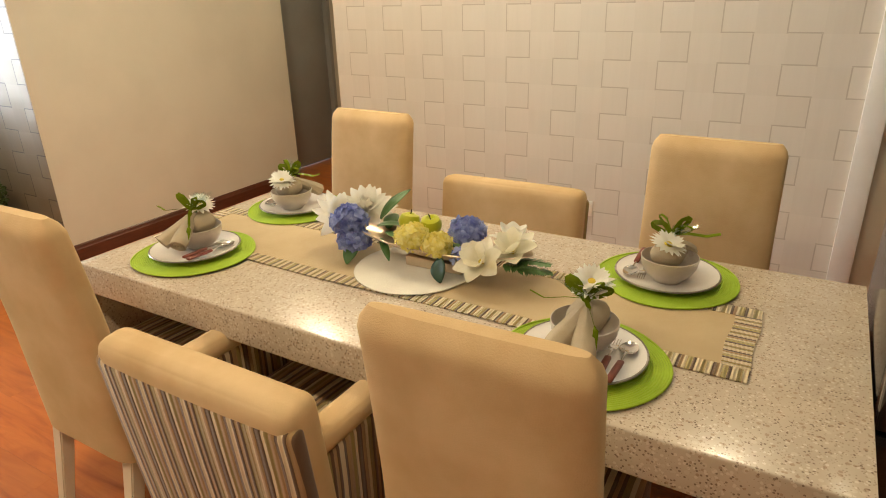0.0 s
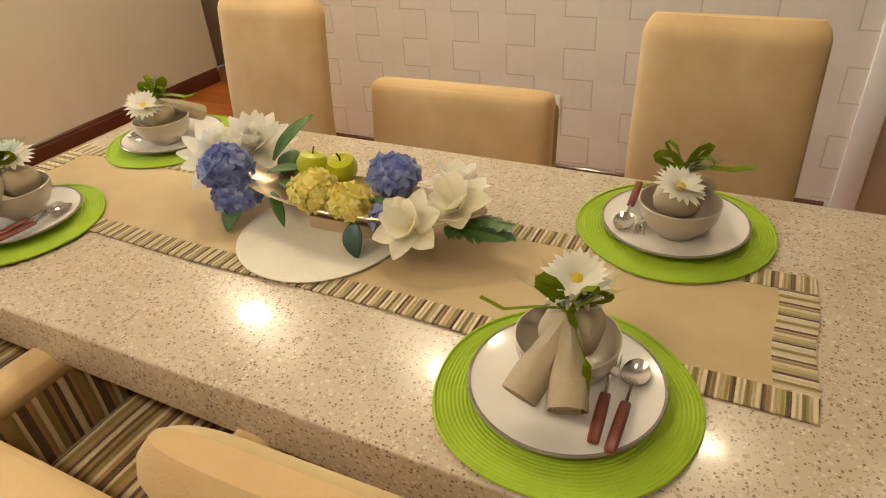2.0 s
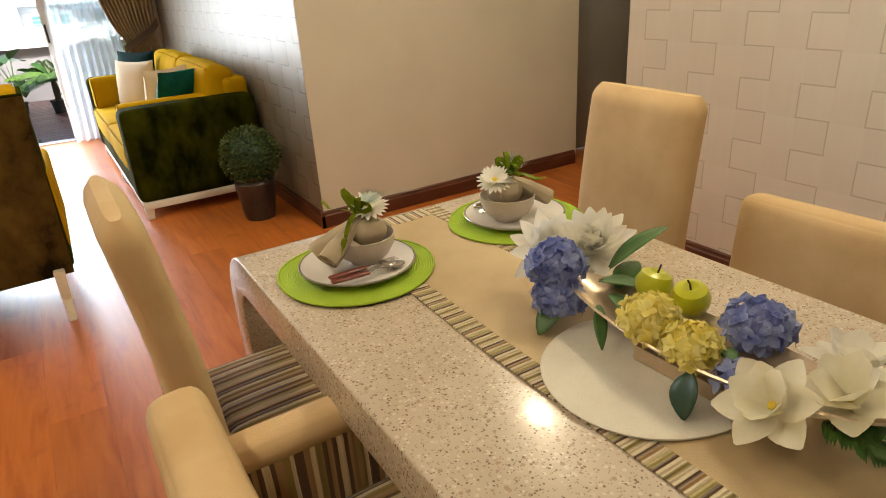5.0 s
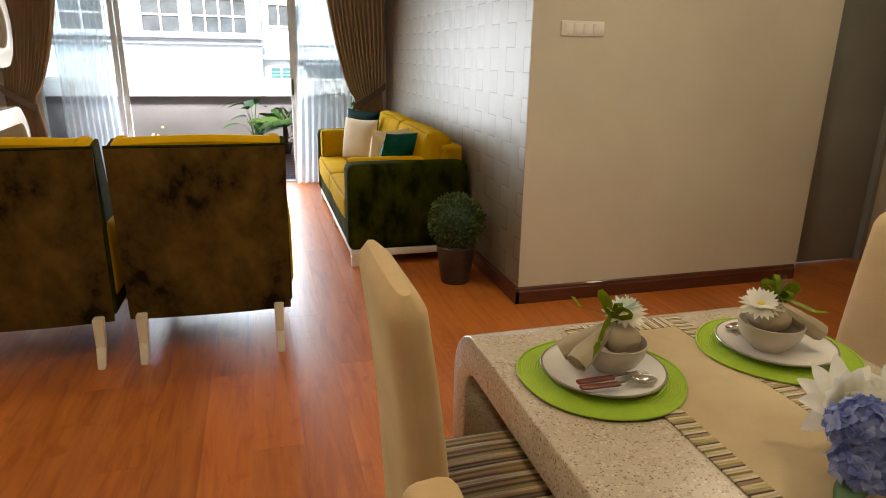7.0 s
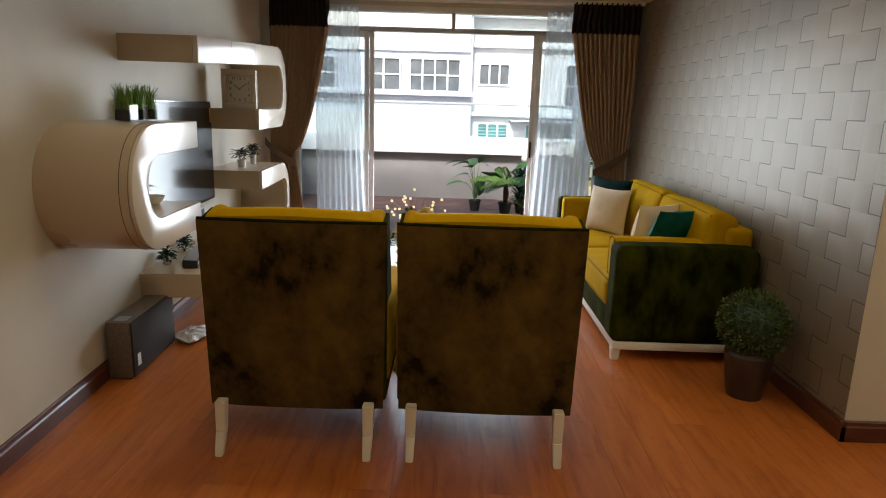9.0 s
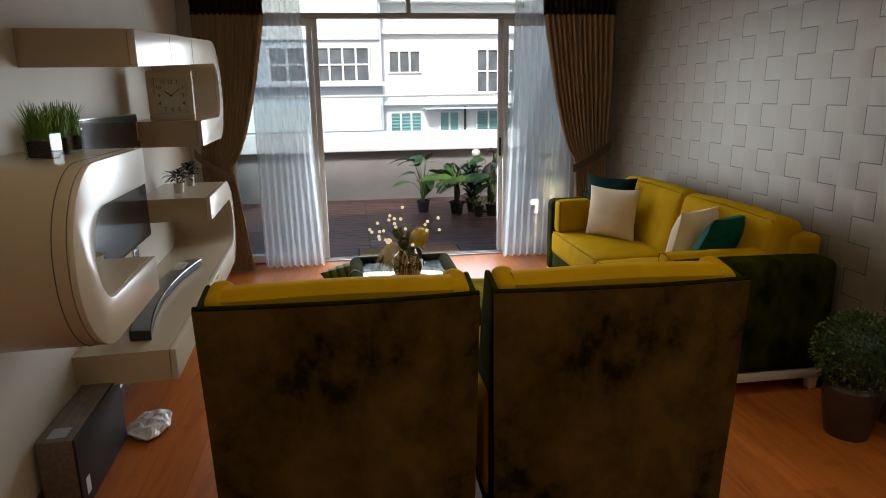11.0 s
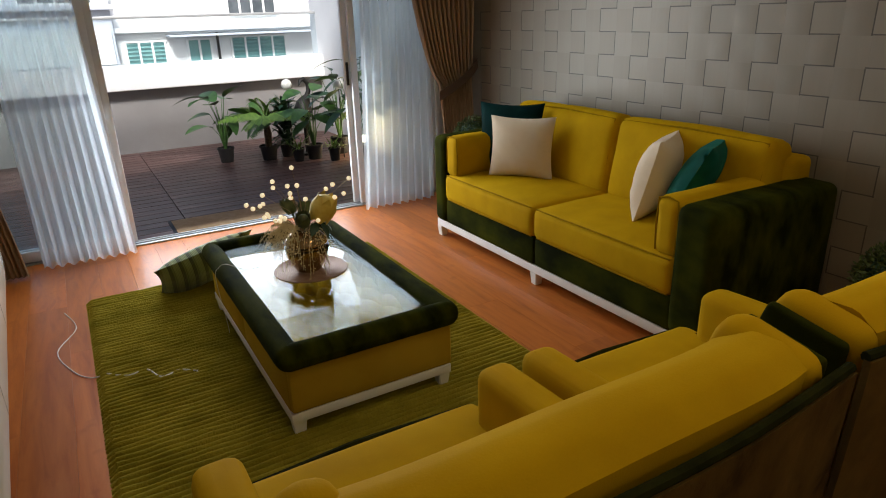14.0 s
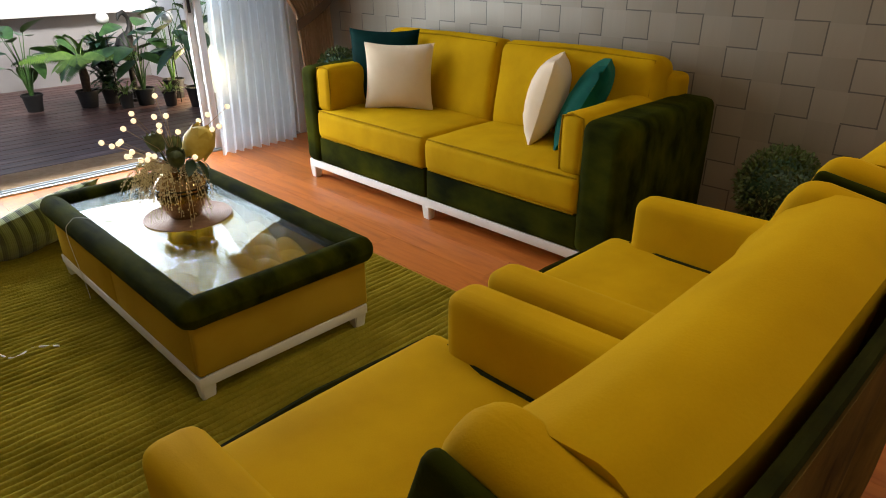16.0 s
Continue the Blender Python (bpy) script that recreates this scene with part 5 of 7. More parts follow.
def lettering(parent, text, size, m, material="black_matt"):
    cu = bpy.data.curves.new("numeral", "FONT")
    cu.body, cu.size, cu.align_x, cu.align_y, cu.extrude = text, size, "CENTER", "CENTER", 0.0006
    tmp = bpy.data.objects.new("tmp", cu)
    scene.collection.objects.link(tmp)
    me = bpy.data.meshes.new_from_object(tmp.evaluated_get(bpy.context.evaluated_depsgraph_get()))
    bpy.data.objects.remove(tmp)
    me.materials.clear()
    me.materials.append(M[material])
    ob = new("numeral", me)
    ob.parent, ob.matrix_basis = parent, m
    return ob


for _h in range(1, 13):
    _a = radians(90 - 30 * _h)
    _c, _s = math.cos(_a), math.sin(_a)
    _k = 1 / max(abs(_c), abs(_s))
    lettering(clock, str(_h), 0.034, pose(0.072 * _c * min(_k, 1.25), -0.0062, 0.155 + 0.086 * _s * min(_k, 1.25), 90))
part("hour_hand", moved(bx(-0.003, -0.008, -0.008, 0.003, -0.0065, 0.048), pose(0, 0, 0.155, 0, -52)), "black_matt", clock)
part("minute_hand", moved(bx(-0.002, -0.0095, -0.01, 0.002, -0.0082, 0.072), pose(0, 0, 0.155, 0, 52)), "black_matt", clock)


# small plants on the shelves
def grass_pot(m, seed):
    g = thing("grass_plant", m, "tuft of artificial grass in a clear glass cube", "plant", "grass pots on the shelf")
    k = part("pot", merged(bx(-0.045, -0.045, 0, 0.045, 0.045, 0.006, 0.001), bx(-0.045, -0.045, 0.006, -0.041, 0.045, 0.085), bx(0.041, -0.045, 0.006, 0.045, 0.045, 0.085), bx(-0.041, -0.045, 0.006, 0.041, -0.041, 0.085), bx(-0.041, 0.041, 0.006, 0.041, 0.045, 0.085)), "glass", g, "clear glass cube", smooth=False)
    part("soil", soft(-0.039, -0.039, 0.007, 0.039, 0.039, 0.06, 0.006, (0, 0, 0.004), 4), "soil", g)
    rnd = random.Random(seed)
    bm = bmesh.new()
    for i in range(170):
        x, y = rnd.uniform(-0.034, 0.034), rnd.uniform(-0.034, 0.034)
        h, a, bend = rnd.uniform(0.09, 0.155), rnd.uniform(0, 6.283), rnd.uniform(0.05, 0.45)
        d = Vector((math.cos(a), math.sin(a), 0))
        side = Vector((-d.y, d.x, 0)) * 0.0040
        last = None
        for j in range(5):
            f = j / 4
            p = Vector((x, y, 0.05)) + d * (bend * h * f * f) + Vector((0, 0, h * (f - 0.28 * bend * f * f)))
            w = side * (1 - f * 0.85)
            pr = (bm.verts.new(p - w), bm.verts.new(p + w))
            if last:
                bm.faces.new((last[0], last[1], pr[1], pr[0]))
            last = pr
    part("grass", bm, "leaf_grass", g, "fine green grass")["kind"] = "stuff"
    return g


for _i, (_u, _v) in enumerate(((0.215, 0.12), (0.205, 0.28), (0.195, 0.44))):
    grass_pot(on_left(_u, _v, 1.4105, 8 * _i), 20 + _i)


def little_plant(m, seed, pot_r=0.035, pot_h=0.06, spread=0.10, label="small green leafy plant in a white pot"):
    g = thing("potted_plant", m, label, "plant", "small plants on the wall unit")
    part("pot", lathe([(0, 0), (pot_r * 0.8, 0), (pot_r, pot_h), (pot_r * 0.9, pot_h), (pot_r * 0.85, pot_h - 0.008), (0, pot_h - 0.008)], 20), "plastic", g, "white pot")
    rnd = random.Random(seed)
    leaves = []
    for i in range(120):
        b = leaf_blade(rnd.uniform(0.03, 0.05), 0.020, 0.3, 0.2, 4)
        a, e = rnd.uniform(0, 360), rnd.uniform(-10, 80)
        rr = spread * rnd.uniform(0.1, 0.75) * math.cos(radians(max(0, e)))
        leaves.append(moved(b, pose(rr * math.cos(radians(a)), rr * math.sin(radians(a)), pot_h + 0.005 + rnd.uniform(0, 0.06) + 0.02 * math.sin(radians(e)), 0, -e * 0.6, a)))
    for i in range(7):
        a = rnd.uniform(0, 6.283)
        leaves.append(tube([(0, 0, pot_h - 0.01), (0.4 * spread * math.cos(a), 0.4 * spread * math.sin(a), pot_h + 0.045)], 0.0015, 5))
    part("foliage", merged(*leaves), "leaf_dark", g)
    return g


little_plant(on_left(0.205, 2.27, 0.9785), 3, 0.036, 0.065, 0.12)
little_plant(on_left(0.225, 2.58, 0.9785), 4, 0.030, 0.085, 0.08)
little_plant(on_left(0.17, 0.30, 0.9455), 5, 0.05, 0.05, 0.08, "small green plant in a white bowl")
shell_dish = part("dish", lathe([(0, 0.004), (0.03, 0.0), (0.05, 0.02), (0.062, 0.045), (0.056, 0.045), (0.045, 0.022), (0, 0.012)], 24), "plastic", m=on_left(0.21, 0.40, 0.9455))
tagged(shell_dish, "white glossy dish on the shelf", "dish")

little_plant(on_left(0.075, 0.87, 0.4705), 6, 0.028, 0.02, 0.06, "small green succulent in a white dish")
little_plant(on_left(0.06, 1.24, 0.4705), 7, 0.028, 0.02, 0.06, "small green succulent in a white dish")
_pl = thing("wall_socket", on_left(0, 1.80, 0.64), "dark framed wall socket below the television", "socket")
part("frame", bx(0.0, -0.055, -0.06, 0.010, 0.055, 0.06, 0.003), "silver", _pl, "pale metal frame")
part("plate", bx(0.0101, -0.042, -0.047, 0.0125, 0.042, 0.047, 0.001), "black_matt", _pl, "black insert")

# soundbar
soundbar = thing("soundbar", on_left(0.0, 1.46, 0.4705), "curved silver and black soundbar on the cabinet", "soundbar")
_bow = [(0.315 - 0.075 * (1 - (2 * i / 20 - 1) ** 2), 1.42 * (i / 20 - 0.5)) for i in range(21)]
part("body", extruded([(p[0], p[1]) for p in _bow] + [(p[0] - 0.10, p[1] * 0.985) for p in _bow[::-1]], 2, 0.004, 0.052, 0.004), "black_matt", soundbar)
part("top_plate", extruded([(p[0] - 0.006, p[1] * 0.99) for p in _bow] + [(p[0] - 0.094, p[1] * 0.975) for p in _bow[::-1]], 2, 0.0525, 0.055), "silver", soundbar, "brushed silver top")
part("front_trim", tube([(p[0] + 0.002, p[1], 0.05) for p in _bow], 0.003, 6), "steel", soundbar, "bright edge strip")
part("sticker", bx(0.19, 0.44, 0.0552, 0.25, 0.62, 0.0556), "paper_white", soundbar, "pale printed sticker", smooth=False)
for _i in range(4):
    part("print_bar", bx(0.198 + 0.012 * _i, 0.46, 0.0558, 0.203 + 0.012 * _i, 0.60 - 0.02 * (_i % 2), 0.056), "black_matt", soundbar, smooth=False)

# subwoofer
sub = thing("subwoofer", on_left(0.024, 0.10, 0), "grey-brown boxy subwoofer standing on the floor", "speaker")
part("cabinet", bx(0, 0, 0.008, 0.130, 0.60, 0.332, 0.004), "grey_wood", sub)
part("front_grille", bx(0.1302, 0.004, 0.012, 0.140, 0.596, 0.328, 0.003), "black_matt", sub, "black cloth side")
part("label_plate", bx(0.03, 0.03, 0.3322, 0.10, 0.11, 0.3328), "silver", sub, smooth=False)
part("socket_plate", bx(0.1402, 0.05, 0.06, 0.1415, 0.09, 0.13), "plastic", sub, smooth=False)
for _x in (0.02, 0.11):
    for _y in (0.02, 0.58):
        part("foot", lathe([(0, 0), (0.012, 0), (0.012, 0.009), (0, 0.009)], 12), "rubber", sub, m=pose(_x, _y, 0))


def bag_fn(u, v):
    a, t = 2 * math.pi * u, math.pi * v
    q = Vector((0.10 * math.sin(t) * math.cos(a), 0.15 * math.sin(t) * math.sin(a), 0.024 - 0.024 * math.cos(t)))
    k = noise.noise_vector(q * 22)
    q += 0.016 * k
    q.z = max(0.002, q.z)
    return q


bag = part("plastic_bag", grid_surface(bag_fn, 36, 20), "bag", smooth=False, m=on_left(0.25, 0.78, 0))
tagged(bag, "crumpled clear plastic bag lying on the floor", "bag")
# ---- on the dining table ----
TT = TZ


def woven_disc(r, rings, h=0.0045, wave=0.0, n=72, seed=0):
    """A coiled mat: ridges run round it, its edge is a little uneven."""
    bm = bmesh.new()
    rows = []
    for i in range(rings * 2 + 1):
        f = i / (rings * 2)
        row = []
        for k in range(n):
            a = 2 * math.pi * k / n
            rr = r * f * (1 + wave * f * (math.sin(3 * a + seed) * 0.6 + math.sin(5 * a + 2 * seed) * 0.4))
            row.append(bm.verts.new((rr * math.cos(a), rr * math.sin(a), h * (1.0 if i % 2 else 0.62) + 0.002 * max(0, f - 0.75) * math.sin(4 * a + seed))))
        rows.append(row)
    for a, b in zip(rows, rows[1:]):
        for k in range(n):
            bm.faces.new((a[k], a[(k + 1) % n], b[(k + 1) % n], b[k]))
    rim = [bm.verts.new((v.co.x, v.co.y, 0.0)) for v in rows[-1]]
    for k in range(n):
        bm.faces.new((rows[-1][k], rows[-1][(k + 1) % n], rim[(k + 1) % n], rim[k]))
    bm.faces.new(rim[::-1])
    bmesh.ops.remove_doubles(bm, verts=bm.verts, dist=0.0002)
    return bm


def runner_fn(x0, x1, y0, y1, z):
    def fn(u, v):
        x, y = x0 + (x1 - x0) * u, y0 + (y1 - y0) * v
        return Vector((x + 0.004 * math.sin(y * 9), y + 0.003 * math.sin(x * 30), z + 0.0035 + 0.0028 * noise.noise(Vector((x * 9, y * 4, 0)))))
    return fn


RX, RXX, RYY, RY = 1.993, 2.358, 0.788, 2.728
table_runner = thing("table_runner", pose(0, 0, 0), "tan cloth table runner with striped woven border", "runner")
part("cloth", grid_surface(runner_fn(RX + 0.05, RXX - 0.05, RYY + 0.06, RY - 0.06, TT), 12, 60, 0.0015), "runner", table_runner)
for _x0, _x1 in ((RX, RX + 0.052), (RXX - 0.052, RXX)):
    part("border", grid_surface(runner_fn(_x0, _x1, RYY, RY, TT + 0.0015), 4, 160, 0.003), "ruched_y", table_runner, "striped ruched border")
for _y0, _y1 in ((RYY, RYY + 0.062), (RY - 0.062, RY)):
    part("border", grid_surface(runner_fn(RX + 0.05, RXX - 0.05, _y0, _y1, TT + 0.0015), 30, 5, 0.003), "ruched_x", table_runner, "striped ruched border")


def placemat(m):
    p = thing("placemat", m, "lime green round woven placemat on the stone table", "placemat", "lime placemats")
    part("woven_disc", woven_disc(0.190, 32, 0.0036, 0.018, 72, 1), "lime_mat", p)
    rim = []
    for k in range(72):
        a = 2 * math.pi * k / 72
        q = 0.1925 * (1 + 0.018 * (math.sin(3 * a + 1) * 0.6 + math.sin(5 * a + 2) * 0.4))
        rim.append((q * math.cos(a), q * math.sin(a), 0.0030))
    part("edge_coil", tube(rim + rim[:1], 0.0030, 6, False), "lime_mat", p)
    return p


def dinner_plate(m):
    p = thing("dinner_plate", m, "off-white glazed dinner plate with a thin grey rim", "plate", "dinner plates")
    part("dish", lathe([(0, 0.0), (0.085, 0.0), (0.09, 0.004), (0.125, 0.012), (0.1415, 0.019), (0.1415, 0.0215), (0.124, 0.0155), (0.09, 0.0085), (0, 0.0075)], 56), "plate", p)
    part("rim", lathe([(0.1405, 0.0205), (0.1435, 0.0185), (0.1448, 0.0205), (0.1435, 0.0228), (0.1395, 0.0222)], 56), "plate_rim", p, "grey glazed rim")
    return p


def soup_bowl(m):
    ob = part("bowl", lathe([(0, 0.0), (0.038, 0.0), (0.040, 0.006), (0.060, 0.022), (0.074, 0.046), (0.078, 0.072), (0.0755, 0.073), (0.070, 0.048), (0.056, 0.026), (0.036, 0.012), (0, 0.011)], 44), "bowl", m=m)
    return tagged(ob, "taupe stoneware bowl standing on the plate", "bowl", "stoneware bowls")


def handle_bm():
    b = soft(-0.10, -0.0075, -0.004, 0.0, 0.0075, 0.004, 0.0038, (0, 0.001, 0.0008), 4)
    return b


def fork(m):
    f = thing("fork", m, "steel fork with a red-brown wooden handle", "fork", "cutlery")
    part("handle", handle_bm(), "red_wood", f, "red-brown wooden handle")
    bits = [soft(-0.002, -0.003, -0.0015, 0.042, 0.003, 0.0015, 0.0014, (0, 0, 0), 3), soft(0.040, -0.0105, -0.001, 0.062, 0.0105, 0.0015, 0.0012, (0, 0, 0), 3)]
    head = part("fork_head", merged(*bits), "steel", f)
    for y in (-0.0088, -0.003, 0.003, 0.0088):
        part("tine", tube([(0.060, y, 0), (0.078, y, 0.0025), (0.094, y, 0.001)], [0.0014, 0.0013, 0.0007], 6), "steel", head)
    return f


def spoon(m):
    s = thing("spoon", m, "steel spoon with a red-brown wooden handle", "spoon", "cutlery")
    part("handle", handle_bm(), "red_wood", s, "red-brown wooden handle")

    def fn(u, v):
        a, r = 2 * math.pi * u, v
        k = 1 - 0.25 * math.cos(a)
        return Vector((0.065 + 0.032 * r * math.cos(a), 0.021 * r * math.sin(a) * (1 - 0.12 * math.cos(a)), 0.006 * (r * r - 1) + 0.004))
    part("bowl_end", merged(grid_surface(fn, 28, 6, 0.0012, wrap=True), tube([(-0.002, 0, 0), (0.02, 0, 0.003), (0.036, 0, 0.004)], [0.0032, 0.0024, 0.003], 8)), "steel", s)
    return s


def daisy_bm(r, n, seed, layers=2):
    rnd = random.Random(seed)
    bits = []
    for L in range(layers):
        for i in range(n):
            b = leaf_blade(r * (1 - 0.16 * L) * rnd.uniform(0.92, 1.06), r * 0.30, 0.10 - 0.16 * L, 0.12, 5)
            bits.append(moved(b, pose(0, 0, 0.002 + 0.003 * L, 0, -8 - 16 * L + rnd.uniform(-5, 5), 360 / n * (i + 0.5 * L) + rnd.uniform(-3, 3))))
    return merged(*bits)


def ribbon_strip(pts, w, tilt=0.0):
    P = [Vector(p) for p in pts]

    def fn(u, v):
        f = u * (len(P) - 1)
        i = min(int(f), len(P) - 2)
        p = P[i].lerp(P[i + 1], f - i)
        d = (P[i + 1] - P[i]).normalized()
        s = d.cross(Vector((math.sin(tilt), 0.25, math.cos(tilt)))).normalized()
        return p + s * (v - 0.5) * w
    return grid_surface(fn, len(P) * 3, 2, 0.0006)


def napkin_bouquet(m, seed, nod=-24):
    """Two linen rolls tied with a bow, a daisy on top; it leans out of the bowl towards -x."""
    b = thing("napkin_bouquet", m, "beige linen napkin rolls tied with green ribbon and a white daisy", "napkin", "napkin bouquets")
    tie = Vector((0.0, 0.0, 0.105))
    for s in (-1, 1):
        end = Vector((-0.112, s * 0.034, 0.036))
        d = end - tie

        def fn(u, v, s=s, d=d):
            a = 2 * math.pi * u
            r = 0.011 + 0.016 * min(1.0, v * 1.35) + 0.0012 * math.sin(7 * a + 3 * v + seed)
            side = d.cross(Vector((0, 0, 1))).normalized()
            up = side.cross(d).normalized()
            return tie + d * v + (side * math.cos(a) + up * math.sin(a) * 0.85) * r
        roll = part("roll", grid_surface(fn, 22, 14, 0.002, wrap=True), "napkin", b, "rolled linen napkin")
        spiral = []
        side = d.cross(Vector((0, 0, 1))).normalized()
        up = side.cross(d).normalized()
        for i in range(40):
            a = 0.38 * i
            r = 0.004 + 0.020 * i / 40
            spiral.append(tie + d * 0.985 + (side * math.cos(a) + up * math.sin(a) * 0.85) * r)
        part("fold", tube(spiral, 0.0028, 6), "napkin", roll)
    # the napkin's middle lies in the bowl
    part("napkin_centre", moved(soft(-0.045, -0.045, -0.03, 0.045, 0.045, 0.025, 0.026, (0, 0, 0.008), 6, 0.006), pose(0.015, 0, 0.075)), "napkin", b)
    for i, (ax, ay, az) in enumerate(((0.01, 0.05, 0.03), (0.01, -0.05, 0.03), (-0.012, 0.038, 0.05), (-0.012, -0.038, 0.05))):
        o = tie + Vector((-0.004, 0, 0.016))
        t = Vector((ax, ay, az))
        up = Vector((0, 0, 0.016))
        part("ribbon_loop", ribbon_strip([o, o + t * 0.5 + up, o + t, o + t * 1.05 - up * 0.7, o + t * 0.5 - up * 0.6, o], 0.014, i), "ribbon", b, "green satin loop")
    o = tie + Vector((-0.006, 0, 0.016))
    part("ribbon_tail", ribbon_strip([o, o + Vector((-0.03, -0.02, -0.01)), o + Vector((-0.06, -0.045, -0.04)), o + Vector((-0.085, -0.05, -0.075))], 0.013, 0.8), "ribbon", b, "green satin tail")
    part("ribbon_tail", ribbon_strip([o, o + Vector((-0.015, 0.04, 0.002)), o + Vector((-0.03, 0.085, -0.004)), o + Vector((-0.03, 0.12, 0.008))], 0.012, 0.3), "ribbon", b, "green satin tail")
    part("knot", soft(-0.009, -0.011, 0.110, 0.009, 0.011, 0.130, 0.008, (0, 0, 0), 4), "ribbon", b)
    rnd = random.Random(seed)
    for i in range(5):
        a = rnd.uniform(0, 6.28)
        def film(u, v, a=a):
            w = 0.028 * (0.3 + v)
            return tie + Vector((math.cos(a) * 0.055 * v + 0.012 * math.sin(9 * u + i), math.sin(a) * 0.06 * v + (u - 0.5) * w, 0.02 + 0.035 * v + 0.008 * math.sin(7 * u)))
        ob = part("cellophane", grid_surface(film, 8, 6), "glass", b, "crinkled clear cellophane")
        ob.visible_shadow = False
    head = pose(0.030 if nod < 0 else 0.046, 0.0, 0.142 if nod < -20 else 0.122 if nod < 0 else 0.104, 0, nod, 20 * seed)
    d = part("daisy", moved(daisy_bm(0.053, 20, seed), head), "petal", b, "white daisy head")
    part("flower_heart", moved(lathe([(0, 0.008), (0.006, 0.0075), (0.011, 0.004), (0.012, 0.0)], 16), head @ pose(0, 0, 0.004)), "pollen", d, "yellow flower heart")
    part("stem", tube([tie + Vector((0, 0, 0)), (0.018, 0, 0.108), (0.030, 0, 0.116 if nod > -20 else 0.138)], 0.0022, 6), "leaf", b)
    return b


SETTINGS = [(1.926, 1.122, 0), (1.958, 2.455, 4), (2.462, 2.472, 176), (2.445, 1.052, 181)]
_kinds = []
for _i, (_x, _y, _r) in enumerate(SETTINGS):
    base = pose(_x, _y, 0, 0, 0, _r)
    # napkin on the plate, cutlery on the plate's rim, bowl in the middle
    where = [base @ pose(-0.004, 0.0, TT + 0.0052), base @ pose(0.0, 0.0, TT + 0.0092), base @ pose(0.028, 0.008, TT + 0.0172), base @ pose(-0.012, -0.062, TT + 0.0345, 0, 4, 4), base @ pose(-0.018, -0.092, TT + 0.0345, 0, 4, 0), base @ pose(0.02, 0.005, TT + 0.0285)]
    if _i == 0:
        _kinds = [placemat(where[0]), dinner_plate(where[1]), soup_bowl(where[2]), fork(where[3]), spoon(where[4]), napkin_bouquet(where[5], 1)]
    else:
        for _k, _w in zip(_kinds[:5], where):
            copy_thing(_k, _w)
        napkin_bouquet(where[5], 1 + _i, -14 if _i == 1 else 22)

# ---- centrepiece ----
white_mat = tagged(part("round_mat", woven_disc(0.185, 20, 0.004, 0.01, 72, 4), "white_mat", m=pose(2.175, 1.735, TT + 0.0075)), "cream round woven mat under the flower dish", "placemat")
CZ = TT + 0.0125
dish = thing("flower_dish", pose(2.225, 1.675, CZ, 0, 0, 2), "long boat-shaped champagne metal dish on a small foot", "dish")


def boat(u, v):
    a = 2 * math.pi * u
    r = v
    z = 0.028 + 0.042 * r ** 2.2 + 0.012 * (r * math.sin(a)) ** 2
    return Vector((0.085 * r * math.cos(a) * (1 - 0.1 * abs(math.sin(a))), 0.30 * r * math.sin(a), z))


part("bowl", grid_surface(boat, 56, 14, 0.004, wrap=True), "silver_bowl", dish)
part("foot", bx(-0.045, -0.095, 0.0, 0.045, 0.095, 0.030, 0.003), "silver_bowl", dish, "rectangular metal foot")


def blossom_cluster(name, m, r, count, size, material, label, seed, squash=0.8):
    """A ball of small four-petalled flowers."""
    rnd = random.Random(seed)
    bits = []
    for i in range(count):
        z = 1 - 1.5 * (i + 0.5) / count
        a = i * 2.39996
        s = math.sqrt(max(0, 1 - z * z))
        nrm = Vector((s * math.cos(a), s * math.sin(a), z))
        q = nrm.to_track_quat("Z", "Y").to_matrix().to_4x4()
        c = Matrix.Translation(Vector((nrm.x * r, nrm.y * r, nrm.z * r * squash)) * rnd.uniform(0.78, 1.14)) @ q @ pose(0, 0, 0, 0, 0, rnd.uniform(0, 90))
        for k in range(4):
            bits.append(moved(leaf_blade(size, size * 0.85, -0.12, 0.10, 3), c @ pose(0, 0, 0, 0, -12 + rnd.uniform(-8, 8), 90 * k)))
    ob = thing(name, m, label, "flower", "flowers in the dish")
    part("flower_head", merged(*bits), material, ob)["kind"] = "stuff"
    part("core", lathe([(0, r * 0.86 * squash), (r * 0.6, r * 0.5 * squash), (r * 0.8, 0), (r * 0.5, -r * 0.5 * squash), (0, -r * 0.6 * squash)], 16), material, ob)
    return ob


def big_flower(name, m, r, material, label, petals, seed, cup=0.35, layers=3, broad=0.62):
    rnd = random.Random(seed)
    ob = thing(name, m, label, "flower", "flowers in the dish")
    for L in range(layers):
        for i in range(petals):
            b = leaf_blade(r * (1 - 0.2 * L) * rnd.uniform(0.9, 1.08), r * broad, -cup * 0.5 + 0.25 * (L == 0), 0.25, 7)
            part("petal", moved(b, pose(0, 0, 0.004 * L, 0, -12 - 24 * L + rnd.uniform(-8, 8), 360 / petals * (i + 0.5 * (L % 2)) + rnd.uniform(-6, 6))), material, ob)
    part("heart", lathe([(0, 0.014), (0.006, 0.012), (0.010, 0.004), (0.011, 0)], 12), "pollen", ob, "yellow stamens")
    return ob


